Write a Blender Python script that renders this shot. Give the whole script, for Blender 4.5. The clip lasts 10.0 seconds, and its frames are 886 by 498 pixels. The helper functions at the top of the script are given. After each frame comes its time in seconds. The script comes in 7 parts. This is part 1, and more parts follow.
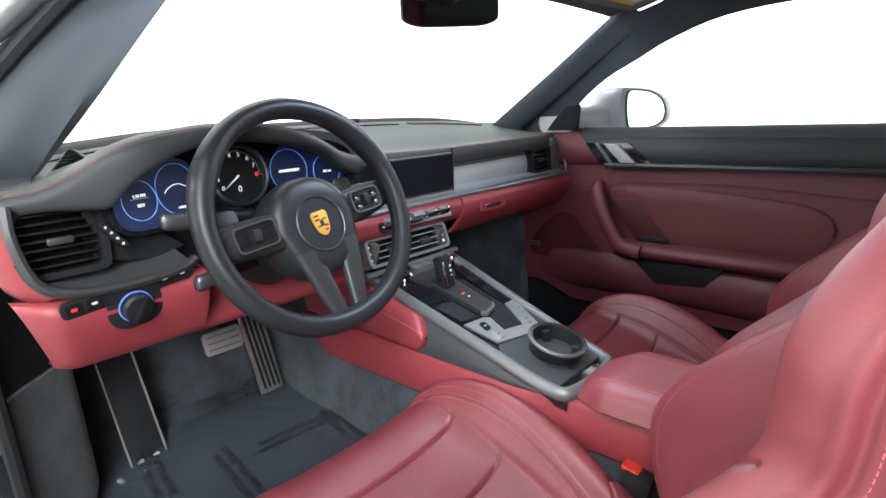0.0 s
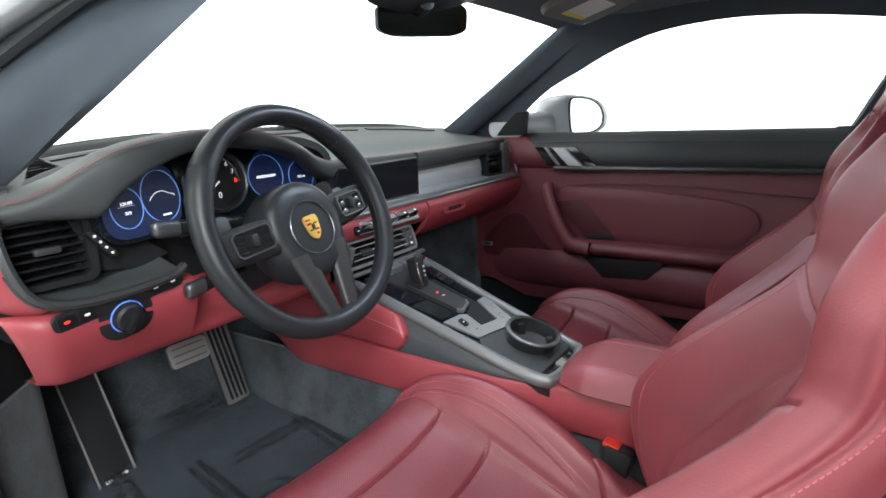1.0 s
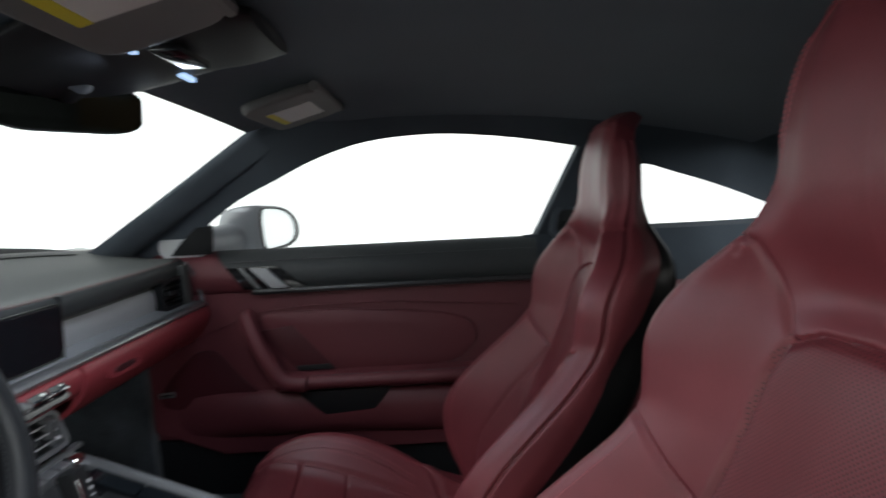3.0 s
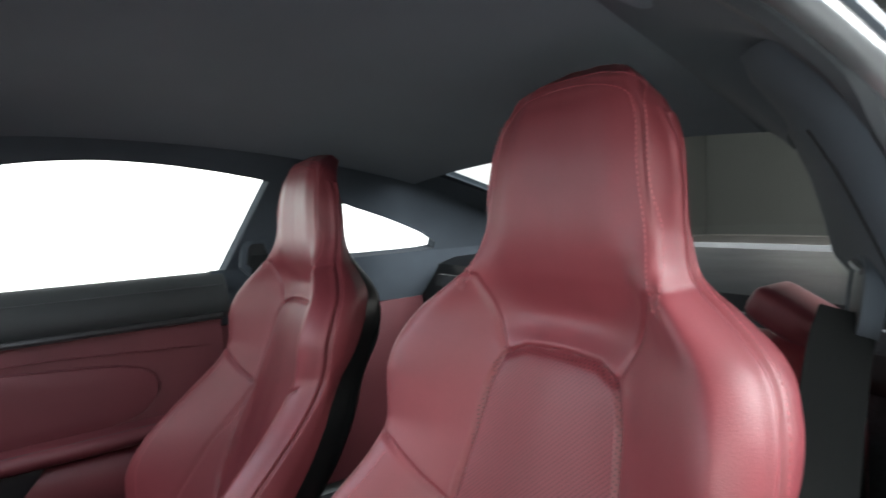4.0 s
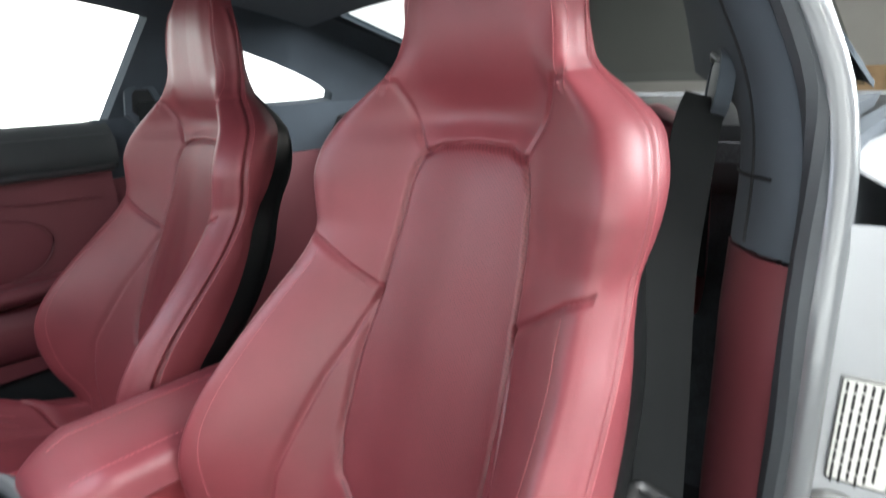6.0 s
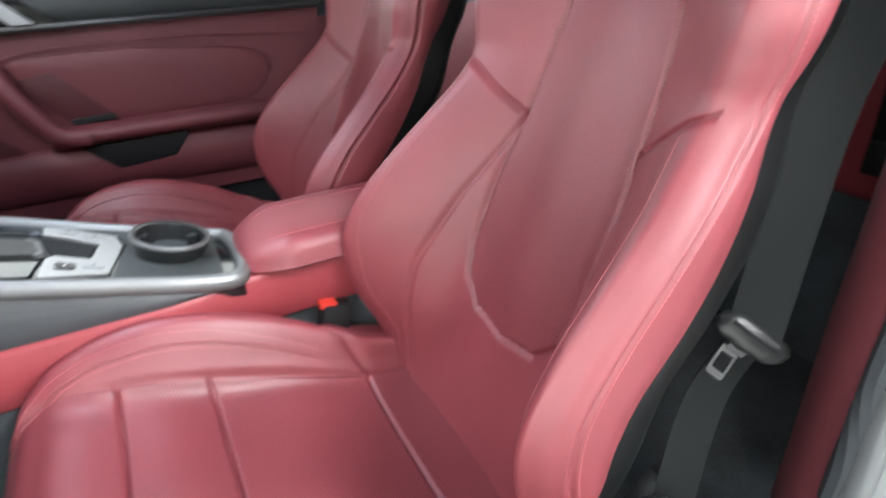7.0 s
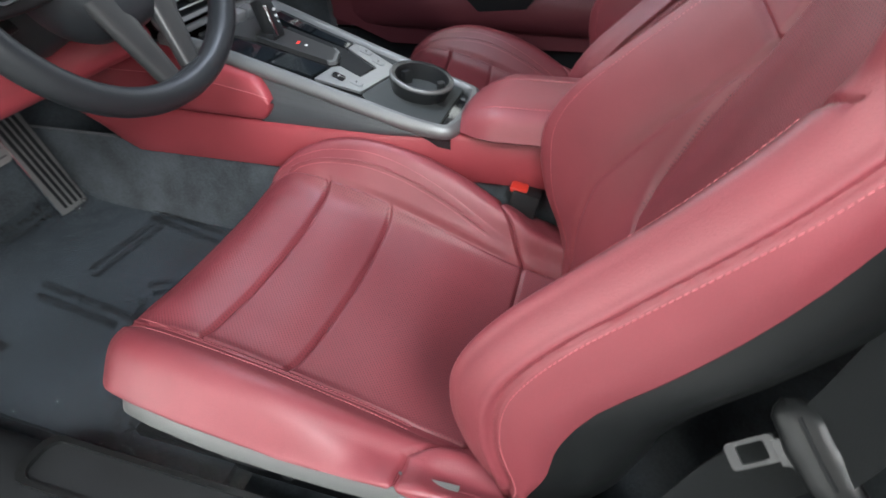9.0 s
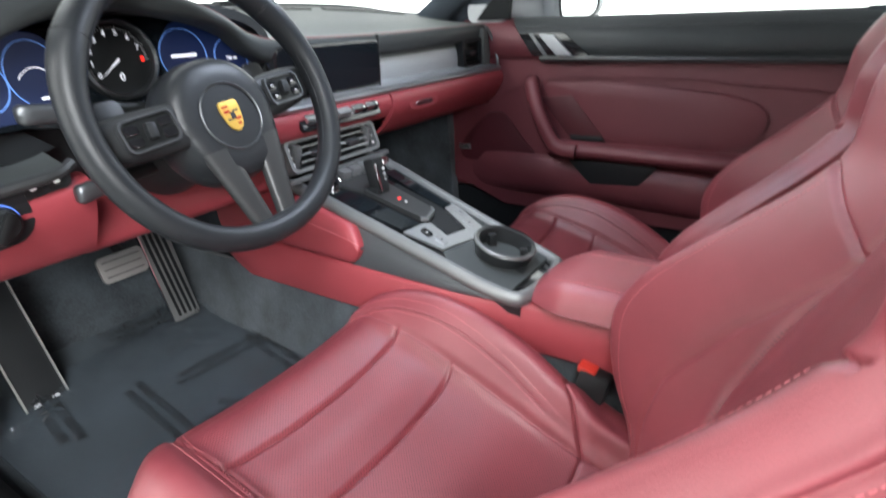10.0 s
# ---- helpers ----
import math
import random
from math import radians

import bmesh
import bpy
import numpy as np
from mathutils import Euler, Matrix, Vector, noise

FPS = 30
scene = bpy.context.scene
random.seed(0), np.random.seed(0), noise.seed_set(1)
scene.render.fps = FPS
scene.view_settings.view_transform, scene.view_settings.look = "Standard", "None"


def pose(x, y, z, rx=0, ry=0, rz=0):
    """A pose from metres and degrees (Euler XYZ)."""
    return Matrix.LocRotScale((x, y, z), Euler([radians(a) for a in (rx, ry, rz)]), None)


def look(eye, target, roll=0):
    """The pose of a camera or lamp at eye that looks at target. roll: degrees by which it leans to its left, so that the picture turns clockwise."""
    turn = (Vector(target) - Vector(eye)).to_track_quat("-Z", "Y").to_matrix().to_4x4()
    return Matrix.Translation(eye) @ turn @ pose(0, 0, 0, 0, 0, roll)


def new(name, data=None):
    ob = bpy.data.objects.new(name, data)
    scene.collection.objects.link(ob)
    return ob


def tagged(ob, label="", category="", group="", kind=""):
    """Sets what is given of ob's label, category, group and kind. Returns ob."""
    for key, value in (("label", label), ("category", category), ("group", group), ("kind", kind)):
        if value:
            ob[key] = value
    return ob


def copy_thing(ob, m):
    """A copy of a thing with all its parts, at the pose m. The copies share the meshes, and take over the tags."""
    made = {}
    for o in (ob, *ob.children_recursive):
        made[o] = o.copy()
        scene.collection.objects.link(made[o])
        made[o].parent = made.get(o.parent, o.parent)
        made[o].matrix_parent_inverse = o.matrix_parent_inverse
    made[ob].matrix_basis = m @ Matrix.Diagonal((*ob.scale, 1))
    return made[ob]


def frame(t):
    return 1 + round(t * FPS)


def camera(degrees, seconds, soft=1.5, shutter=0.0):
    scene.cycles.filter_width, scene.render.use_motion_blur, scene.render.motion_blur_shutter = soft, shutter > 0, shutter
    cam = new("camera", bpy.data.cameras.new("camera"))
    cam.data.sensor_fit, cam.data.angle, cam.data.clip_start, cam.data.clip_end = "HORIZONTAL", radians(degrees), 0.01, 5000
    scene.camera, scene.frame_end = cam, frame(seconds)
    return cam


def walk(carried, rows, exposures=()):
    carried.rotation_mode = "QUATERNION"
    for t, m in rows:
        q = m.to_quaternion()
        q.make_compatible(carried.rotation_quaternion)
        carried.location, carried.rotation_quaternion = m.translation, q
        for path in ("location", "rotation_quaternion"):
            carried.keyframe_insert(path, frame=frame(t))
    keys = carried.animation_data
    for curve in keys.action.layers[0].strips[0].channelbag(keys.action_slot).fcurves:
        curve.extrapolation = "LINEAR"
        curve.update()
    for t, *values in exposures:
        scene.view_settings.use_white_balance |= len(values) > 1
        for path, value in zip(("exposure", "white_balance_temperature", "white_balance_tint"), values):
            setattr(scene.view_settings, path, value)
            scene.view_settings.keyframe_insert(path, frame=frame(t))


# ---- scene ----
cam = camera(76.7, 10.0, soft=1.6, shutter=0.4)
UNIT = 1.08  # metres per plan unit
PATH = [
    (0, (0.001, 0.034, 0.983), (1.439, 1.34, 0.506), -2.6),
    (0.5, (-0.042, 0.048, 0.989), (1.454, 1.287, 0.512), -2.5),
    (1, (-0.088, 0.085, 0.988), (1.519, 1.179, 0.518), -2.5),
    (1.5, (-0.111, 0.136, 0.994), (1.584, 1.108, 0.563), -2.6),
    (2, (-0.088, 0.191, 1.009), (1.7, 1.013, 0.655), -2.6),
    (2.5, (0.031, 0.24, 1.025), (1.947, 0.762, 0.784), -2.6),
    (3, (0.1, 0.275, 1.027), (2.091, 0.25, 0.838), -2.8),
    (3.2, (0.102, 0.319, 1.03), (2.067, -0.006, 0.848), -2.9),
    (4.3, (0.11, 0.392, 1.056), (1.6, -0.933, 0.902), -2.1),
    (4.5, (0.114, 0.407, 1.05), (1.553, -0.973, 0.892), -2.1),
    (5, (0.111, 0.418, 1.045), (1.488, -1.023, 0.876), -1.9),
    (5.5, (0.104, 0.429, 1.027), (1.445, -1.028, 0.743), -2.2),
    (6, (0.08, 0.455, 0.983), (1.38, -0.944, 0.392), -2.5),
    (6.2, (0.066, 0.469, 0.971), (1.366, -0.893, 0.295), -2.5),
    (7.3, (-0.041, 0.443, 0.93), (1.588, -0.058, -0.116), -3.3),
    (7.5, (-0.06, 0.419, 0.934), (1.574, 0.082, -0.169), -3.6),
    (8, (-0.066, 0.344, 0.924), (1.543, 0.288, -0.262), -3.6),
    (8.5, (-0.034, 0.263, 0.92), (1.53, 0.482, -0.308), -3.7),
    (9, (-0.013, 0.183, 0.927), (1.466, 0.719, -0.309), -3.8),
    (9.5, (0.023, 0.136, 0.931), (1.515, 0.941, -0.13), -3.4),
    (10, (0.042, 0.116, 0.938), (1.577, 1.137, 0.163), -2.2),
]
EXPOSURES = [(0.0, 0.25), (1.0, 0.0), (2.0, -0.35), (2.5, -0.35), (3.0, -0.95), (4.5, 0.45), (6.0, 0.4), (7.5, 0.85), (8.0, 0.55), (9.0, 0.25), (9.5, 0.3), (10.0, 0.5)]
walk(cam, [(t, look(UNIT * Vector(eye), UNIT * Vector(target), roll)) for t, eye, target, roll in PATH], EXPOSURES)

# ---------- world and light ----------
U = UNIT

world = bpy.data.worlds.new("world")
scene.world = world
world.use_nodes = True
world.node_tree.nodes["Background"].inputs[0].default_value = (0.50, 0.60, 0.70, 1)
world.node_tree.nodes["Background"].inputs[1].default_value = 0.06


def lamp(name, loc, target, sx, sy, power, colour=(1, 1, 1)):
    d = bpy.data.lights.new(name, "AREA")
    d.shape, d.size, d.size_y, d.energy, d.color = "RECTANGLE", sx, sy, power, colour
    ob = new(name, d)
    ob.matrix_world = look(Vector(loc), Vector(target))
    return ob


COOL = (0.93, 0.975, 1.0)
# Unseen area lamps, added to light seats, dash and console; no fixtures stand there.
lamp("fill_left", Vector((-1.3, -0.9, 2.6)) * U, Vector((0.40, 0.60, 0.5)) * U, 0.7, 0.7, 105, COOL)
lamp("fill_side", Vector((-1.4, -1.5, 1.7)) * U, Vector((0.80, 0.81, 0.75)) * U, 1.2, 0.9, 105, COOL)
lamp("fill_front", Vector((0.8, 2.4, 3.5)) * U, Vector((0.76, 0.95, 0.85)) * U, 3.0, 1.4, 95, COOL)
# the two lit reading lamps in the roof console
for x in (0.675, 0.815):
    lamp("reading_light", Vector((x, 0.572, 1.180)) * U, Vector((x - 0.05, 0.60, 0.5)) * U, 0.045, 0.012, 1.8, (0.72, 0.82, 1.0))

# ---------- materials ----------
def mat_base(name):
    m = bpy.data.materials.new(name)
    m.use_nodes = True
    nt = m.node_tree
    return m, nt, nt.nodes["Principled BSDF"]


def node(nt, kind, **kw):
    n = nt.nodes.new(kind)
    for k, v in kw.items():
        n.inputs[k].default_value = v
    return n


def coords(nt, scale=1.0):
    tc = nt.nodes.new("ShaderNodeTexCoord")
    mp = nt.nodes.new("ShaderNodeMapping")
    mp.inputs["Scale"].default_value = (scale, scale, scale)
    nt.links.new(tc.outputs["Object"], mp.inputs["Vector"])
    return mp.outputs["Vector"]


def surface(name, colour, rough=0.5, metal=0.0, grain=900.0, depth=0.15, vary=0.12, large=9.0, spec=0.5, coat=0.0, dots=0.0, dot_scale=260.0, fuzz=0.0, rvar=0.08, weave=0.0, uv=False):
    """A plain material with fine grain, large soft variation, and at wish perforation dots or fuzz."""
    m, nt, b = mat_base(name)
    L = nt.links.new
    v = coords(nt)
    big = node(nt, "ShaderNodeTexNoise", Scale=large, Detail=5.0, Roughness=0.6)
    fine = node(nt, "ShaderNodeTexNoise", Scale=grain, Detail=3.0, Roughness=0.6)
    L(v, big.inputs["Vector"]), L(v, fine.inputs["Vector"])
    mixed = nt.nodes.new("ShaderNodeMath")
    mixed.operation = "MULTIPLY_ADD"
    mixed.inputs[1].default_value = 0.45
    L(fine.outputs["Fac"], mixed.inputs[0]), L(big.outputs["Fac"], mixed.inputs[2])
    ramp = nt.nodes.new("ShaderNodeValToRGB")
    c = Vector(colour)
    ramp.color_ramp.elements[0].position, ramp.color_ramp.elements[1].position = 0.4, 1.05
    ramp.color_ramp.elements[0].color = (*(c * (1 - vary)), 1)
    ramp.color_ramp.elements[1].color = (*(c * (1 + vary)), 1)
    L(mixed.outputs[0], ramp.inputs["Fac"])
    col = ramp.outputs["Color"]
    height = fine.outputs["Fac"]
    if dots or weave:
        vo = node(nt, "ShaderNodeTexVoronoi", Scale=dot_scale, Randomness=0.0 if dots else 0.25)
        if uv:
            vo.voronoi_dimensions = "2D"
            um = nt.nodes.new("ShaderNodeUVMap")
            mp = nt.nodes.new("ShaderNodeMapping")
            mp.inputs["Rotation"].default_value = (0, 0, radians(45))
            L(um.outputs["UV"], mp.inputs["Vector"]), L(mp.outputs["Vector"], vo.inputs["Vector"])
        else:
            L(v, vo.inputs["Vector"])
        st = nt.nodes.new("ShaderNodeMapRange")
        st.inputs["From Min"].default_value, st.inputs["From Max"].default_value = 0.18, 0.34
        L(vo.outputs["Distance"], st.inputs["Value"])
        mx = nt.nodes.new("ShaderNodeMix")
        mx.data_type = "RGBA"
        mx.inputs["A"].default_value = (*(c * (1 - max(dots, weave))), 1)
        L(st.outputs["Result"], mx.inputs["Factor"]), L(col, mx.inputs["B"])
        col = mx.outputs["Result"]
        add = nt.nodes.new("ShaderNodeMath")
        add.operation = "MULTIPLY_ADD"
        add.inputs[1].default_value = 0.35
        L(height, add.inputs[0]), L(st.outputs["Result"], add.inputs[2])
        height = add.outputs[0]
    L(col, b.inputs["Base Color"])
    rr = nt.nodes.new("ShaderNodeMapRange")
    rr.inputs["To Min"].default_value, rr.inputs["To Max"].default_value = max(0.02, rough - rvar), min(1, rough + rvar)
    L(big.outputs["Fac"], rr.inputs["Value"]), L(rr.outputs["Result"], b.inputs["Roughness"])
    bump = node(nt, "ShaderNodeBump", Strength=depth, Distance=0.0006)
    L(height, bump.inputs["Height"]), L(bump.outputs["Normal"], b.inputs["Normal"])
    b.inputs["Metallic"].default_value = metal
    b.inputs["Specular IOR Level"].default_value = spec
    b.inputs["Coat Weight"].default_value = coat
    b.inputs["Coat Roughness"].default_value = 0.08
    if fuzz:
        b.inputs["Sheen Weight"].default_value = fuzz
        b.inputs["Sheen Roughness"].default_value = 0.5
    return m


def glow(name, colour, strength):
    m, nt, b = mat_base(name)
    b.inputs["Base Color"].default_value = (*[min(1, c) for c in colour], 1)
    b.inputs["Emission Color"].default_value = (*colour, 1)
    b.inputs["Emission Strength"].default_value = strength
    return m


def clear(name, tint=(0.97, 0.985, 0.98), gloss=0.02, rough=0.0, wrinkle=0.0, milky=0.0):
    m, nt, b = mat_base(name)
    L = nt.links.new
    nt.nodes.remove(b)
    tr = nt.nodes.new("ShaderNodeBsdfTransparent")
    tr.inputs[0].default_value = (*tint, 1)
    gl = nt.nodes.new("ShaderNodeBsdfGlossy")
    gl.inputs["Roughness"].default_value = rough
    mix = nt.nodes.new("ShaderNodeMixShader")
    fr = nt.nodes.new("ShaderNodeValue")
    fr.outputs[0].default_value = gloss
    if wrinkle:
        n = node(nt, "ShaderNodeTexNoise", Scale=38.0, Detail=6.0, Roughness=0.65)
        L(coords(nt), n.inputs["Vector"])
        bp = node(nt, "ShaderNodeBump", Strength=wrinkle, Distance=0.008)
        L(n.outputs["Fac"], bp.inputs["Height"]), L(bp.outputs["Normal"], gl.inputs["Normal"])
    base = tr.outputs[0]
    if milky:
        df = nt.nodes.new("ShaderNodeBsdfDiffuse")
        df.inputs[0].default_value = (0.5, 0.55, 0.6, 1)
        m2 = nt.nodes.new("ShaderNodeMixShader")
        m2.inputs[0].default_value = milky
        L(tr.outputs[0], m2.inputs[1]), L(df.outputs[0], m2.inputs[2])
        base = m2.outputs[0]
    L(fr.outputs[0], mix.inputs[0]), L(base, mix.inputs[1]), L(gl.outputs[0], mix.inputs[2])
    L(mix.outputs[0], nt.nodes["Material Output"].inputs["Surface"])
    return m


RED = (0.158, 0.0290, 0.0365)
M = {}
M["red"] = surface("red_leather", RED, 0.46, grain=650, depth=0.35, vary=0.14, spec=0.5)
M["red_perf"] = surface("perforated_red_leather", RED, 0.46, grain=650, depth=0.3, vary=0.14, dots=0.6, dot_scale=290, spec=0.5, uv=True)
M["red_grille"] = surface("perforated_red_cover", (0.060, 0.011, 0.015), 0.5, grain=700, depth=0.2, dots=0.4, dot_scale=290, spec=0.35)
M["red_trim"] = surface("smooth_red_leather", (0.225, 0.034, 0.042), 0.45, grain=600, depth=0.2, vary=0.07, spec=0.4)
# Red leather darkened for the dimmer door and side trim; shade in the colour.
M["red_shaded"] = surface("shaded_red_leather", (0.105, 0.025, 0.031), 0.52, grain=600, depth=0.25, vary=0.08, spec=0.35)
M["stitch"] = surface("red_thread", (0.36, 0.10, 0.11), 0.7, grain=2500, depth=0.2)
M["stitch_dark"] = surface("dark_thread", (0.05, 0.05, 0.055), 0.8, grain=2500)
M["black"] = surface("black_leather", (0.012, 0.0135, 0.0155), 0.42, grain=800, depth=0.3, vary=0.15, spec=0.28)
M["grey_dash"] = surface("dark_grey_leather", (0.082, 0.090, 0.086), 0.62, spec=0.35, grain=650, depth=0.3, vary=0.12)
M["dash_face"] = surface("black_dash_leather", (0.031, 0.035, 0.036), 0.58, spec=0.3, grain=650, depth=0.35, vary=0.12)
M["plastic"] = surface("matt_black_plastic", (0.010, 0.011, 0.012), 0.5, spec=0.28, grain=1200, depth=0.15)
M["shell"] = surface("satin_black_shell", (0.007, 0.0077, 0.008), 0.34, spec=0.25, grain=900, depth=0.06)
M["gloss"] = surface("gloss_black", (0.008, 0.008, 0.009), 0.1, grain=300, depth=0.0, spec=0.6, rvar=0.03)
M["seal"] = surface("dark_grey_seal", (0.030, 0.035, 0.040), 0.6, spec=0.35, grain=900, depth=0.15)
M["spoke"] = surface("dark_satin_spoke", (0.020, 0.021, 0.022), 0.42, spec=0.45, grain=1500, depth=0.05, vary=0.06)
M["rubber"] = surface("black_rubber", (0.009, 0.010, 0.011), 0.7, spec=0.18, grain=700, depth=0.2)
M["headliner"] = surface("charcoal_headliner_fabric", (0.050, 0.069, 0.092), 0.95, grain=1500, depth=0.5, vary=0.12, fuzz=0.12, spec=0.2)
M["pillar"] = surface("charcoal_pillar_fabric", (0.046, 0.057, 0.069), 0.92, grain=1500, depth=0.5, vary=0.12, fuzz=0.05, spec=0.2)
M["rim"] = surface("satin_titanium_rim", (0.15, 0.155, 0.158), 0.44, metal=0.55, grain=1500, depth=0.05, vary=0.05)
M["carpet"] = surface("charcoal_carpet", (0.043, 0.050, 0.056), 0.97, grain=230, depth=1.0, vary=0.75, fuzz=0.2, spec=0.1)
M["mat"] = surface("floor_mat_pile", (0.034, 0.041, 0.048), 0.95, grain=500, depth=0.8, vary=0.25, spec=0.15)
M["silver"] = surface("satin_silver_trim", (0.42, 0.43, 0.44), 0.38, metal=0.9, grain=1500, depth=0.05, vary=0.05)
M["dark_metal"] = surface("dark_brushed_metal", (0.10, 0.105, 0.112), 0.38, metal=0.8, grain=1500, depth=0.05, vary=0.06)
M["silver_panel"] = surface("matt_silver_panel", (0.30, 0.31, 0.318), 0.55, metal=0.2, grain=1200, depth=0.1, vary=0.05)
M["chrome"] = surface("bright_chrome", (0.75, 0.76, 0.78), 0.1, metal=1.0, grain=200, depth=0.0, vary=0.03, rvar=0.03)
M["steel"] = surface("brushed_steel", (0.33, 0.33, 0.32), 0.42, metal=0.6, grain=1500, depth=0.1, vary=0.08)
M["dark_steel"] = surface("worn_steel", (0.15, 0.15, 0.15), 0.45, metal=0.6, grain=1500, depth=0.1, vary=0.1)
# Car paint darkened for the frame edge, its shade put into the colour.
M["shaded_paint"] = surface("shaded_car_paint", (0.13, 0.138, 0.145), 0.3, metal=0.25, grain=2000, depth=0.03, vary=0.05, coat=0.6)
M["paint"] = surface("silver_car_paint", (0.36, 0.375, 0.39), 0.42, metal=0.3, grain=3000, depth=0.0, vary=0.03, coat=0.25)
M["belt"] = surface("charcoal_webbing", (0.0075, 0.0085, 0.009), 0.85, spec=0.15, grain=500, depth=0.3, weave=0.4, dot_scale=700)
M["wedge"] = surface("perforated_black_leather", (0.036, 0.040, 0.044), 0.5, grain=700, depth=0.4, dots=0.6, dot_scale=330)
M["cup"] = surface("soft_black_cup_plastic", (0.012, 0.013, 0.014), 0.30, grain=900, depth=0.08)
M["screen"] = surface("black_screen_glass", (0.006, 0.008, 0.010), 0.06, grain=200, depth=0.0, spec=0.5, rvar=0.02)
M["blue_screen"] = glow("dim_blue_display", (0.004, 0.010, 0.042), 0.30)
M["blue_ring"] = glow("blue_ring_light", (0.14, 0.30, 0.75), 0.35)
M["white_mark"] = glow("white_display_mark", (0.9, 0.92, 1.0), 0.4)
M["grey_mark"] = surface("pale_print", (0.6, 0.6, 0.6), 0.6)
M["dark_mark"] = surface("dark_print", (0.008, 0.008, 0.009), 0.5)
M["red_lamp"] = glow("red_lamp", (1.0, 0.03, 0.02), 0.9)
M["led"] = glow("cool_reading_lamp", (0.45, 0.66, 1.0), 2.2)
M["gold"] = surface("gold_enamel", (0.62, 0.40, 0.09), 0.3, metal=0.6, grain=900, depth=0.1)
M["red_enamel"] = surface("red_enamel", (0.28, 0.02, 0.02), 0.25)
M["buckle_red"] = surface("red_buckle_button", (0.45, 0.03, 0.02), 0.35, grain=500, depth=0.03, vary=0.03)
M["visor"] = surface("grey_visor_vinyl", (0.12, 0.122, 0.118), 0.7, grain=700, depth=0.25)
M["paper"] = surface("white_paper_label", (0.6, 0.6, 0.57), 0.6, grain=300, depth=0.02, vary=0.03)
M["yellow"] = surface("yellow_label_edge", (0.62, 0.55, 0.03), 0.6, vary=0.03)
M["mirror"] = surface("mirror_glass", (0.72, 0.75, 0.76), 0.02, metal=1.0, grain=100, depth=0.0, vary=0.0, rvar=0.0)
M["dark_mirror"] = surface("tinted_mirror_glass", (0.10, 0.11, 0.11), 0.05, metal=1.0, grain=100, depth=0.0, vary=0.0, rvar=0.0)
M["glass"] = clear("clear_glass", gloss=0.03)
M["film"] = clear("crinkled_clear_film", (0.86, 0.9, 0.93), gloss=0.20, wrinkle=0.8, rough=0.03, milky=0.02)
M["strip"] = surface("satin_silver_strip", (0.10, 0.102, 0.10), 0.45, metal=0.2, grain=1500, depth=0.05, vary=0.05)
M["tinted_glass"] = clear("dark_tinted_glass", (0.42, 0.45, 0.45), gloss=0.04)
M["seam_red"] = surface("dark_red_thread", (0.10, 0.015, 0.02), 0.7, grain=2500)
M["backdrop"] = glow("glowing_white_backdrop", (0.975, 1.0, 0.99), 1.9)
M["concrete"] = surface("grey_concrete", (0.3, 0.3, 0.29), 0.6, grain=60, depth=0.3, vary=0.2, large=1.2)
M["wall"] = surface("grey_garage_wall", (0.34, 0.34, 0.32), 0.8, grain=80, depth=0.3, vary=0.08, large=0.7)
M["ceiling"] = surface("grey_roof_deck", (0.16, 0.17, 0.18), 0.7, grain=60, depth=0.2, vary=0.1, large=0.8)
M["lamp_glow"] = glow("ceiling_lamp_glow", (1.0, 0.98, 0.94), 110.0)
M["cardboard"] = surface("brown_cardboard", (0.3, 0.2, 0.11), 0.8, grain=120, depth=0.2)
M["blue_rim"] = glow("blue_switch_ring", (0.10, 0.22, 0.75), 0.35)


# ---------- mesh helpers ----------
ORIGIN = {}


def V(*a):
    return Vector(a)


def finish(name, bm, mat, origin, sharp=38):
    bmesh.ops.recalc_face_normals(bm, faces=bm.faces)
    me = bpy.data.meshes.new(name)
    for v in bm.verts:
        v.co = v.co * U - origin
    bm.to_mesh(me)
    bm.free()
    for p in me.polygons:
        p.use_smooth = True
    me.set_sharp_from_angle(angle=radians(sharp))
    me.materials.append(mat)
    return new(name, me)


def thing(name, label, category, base, group="", kind=""):
    """An Empty at the base of a thing made of parts."""
    ob = new(name)
    ob.empty_display_size = 0.05
    ob.location = Vector(base) * U
    ORIGIN[ob] = Vector(base) * U
    return tagged(ob, label, category, group, kind)


def part(name, bm, mat, parent, label="", sharp=38):
    """One mesh under a thing or under a part; the mesh comes in plan units."""
    ob = finish(name, bm, mat, ORIGIN[parent], sharp)
    ob.parent = parent
    ORIGIN[ob] = ORIGIN[parent]
    return tagged(ob, label)


def solo(name, bm, mat, label, category, group="", kind="", sharp=38):
    """One top-level thing of a single mesh."""
    lo = [min(v.co[i] for v in bm.verts) for i in range(3)]
    hi = [max(v.co[i] for v in bm.verts) for i in range(3)]
    base = Vector(((lo[0] + hi[0]) / 2, (lo[1] + hi[1]) / 2, lo[2])) * U
    ob = finish(name, bm, mat, base, sharp)
    ob.location = base
    ORIGIN[ob] = base
    return tagged(ob, label, category, group, kind)


def merge(*bms):
    out = bmesh.new()
    for b in bms:
        me = bpy.data.meshes.new("t")
        b.to_mesh(me)
        b.free()
        out.from_mesh(me)
        bpy.data.meshes.remove(me)
    return out


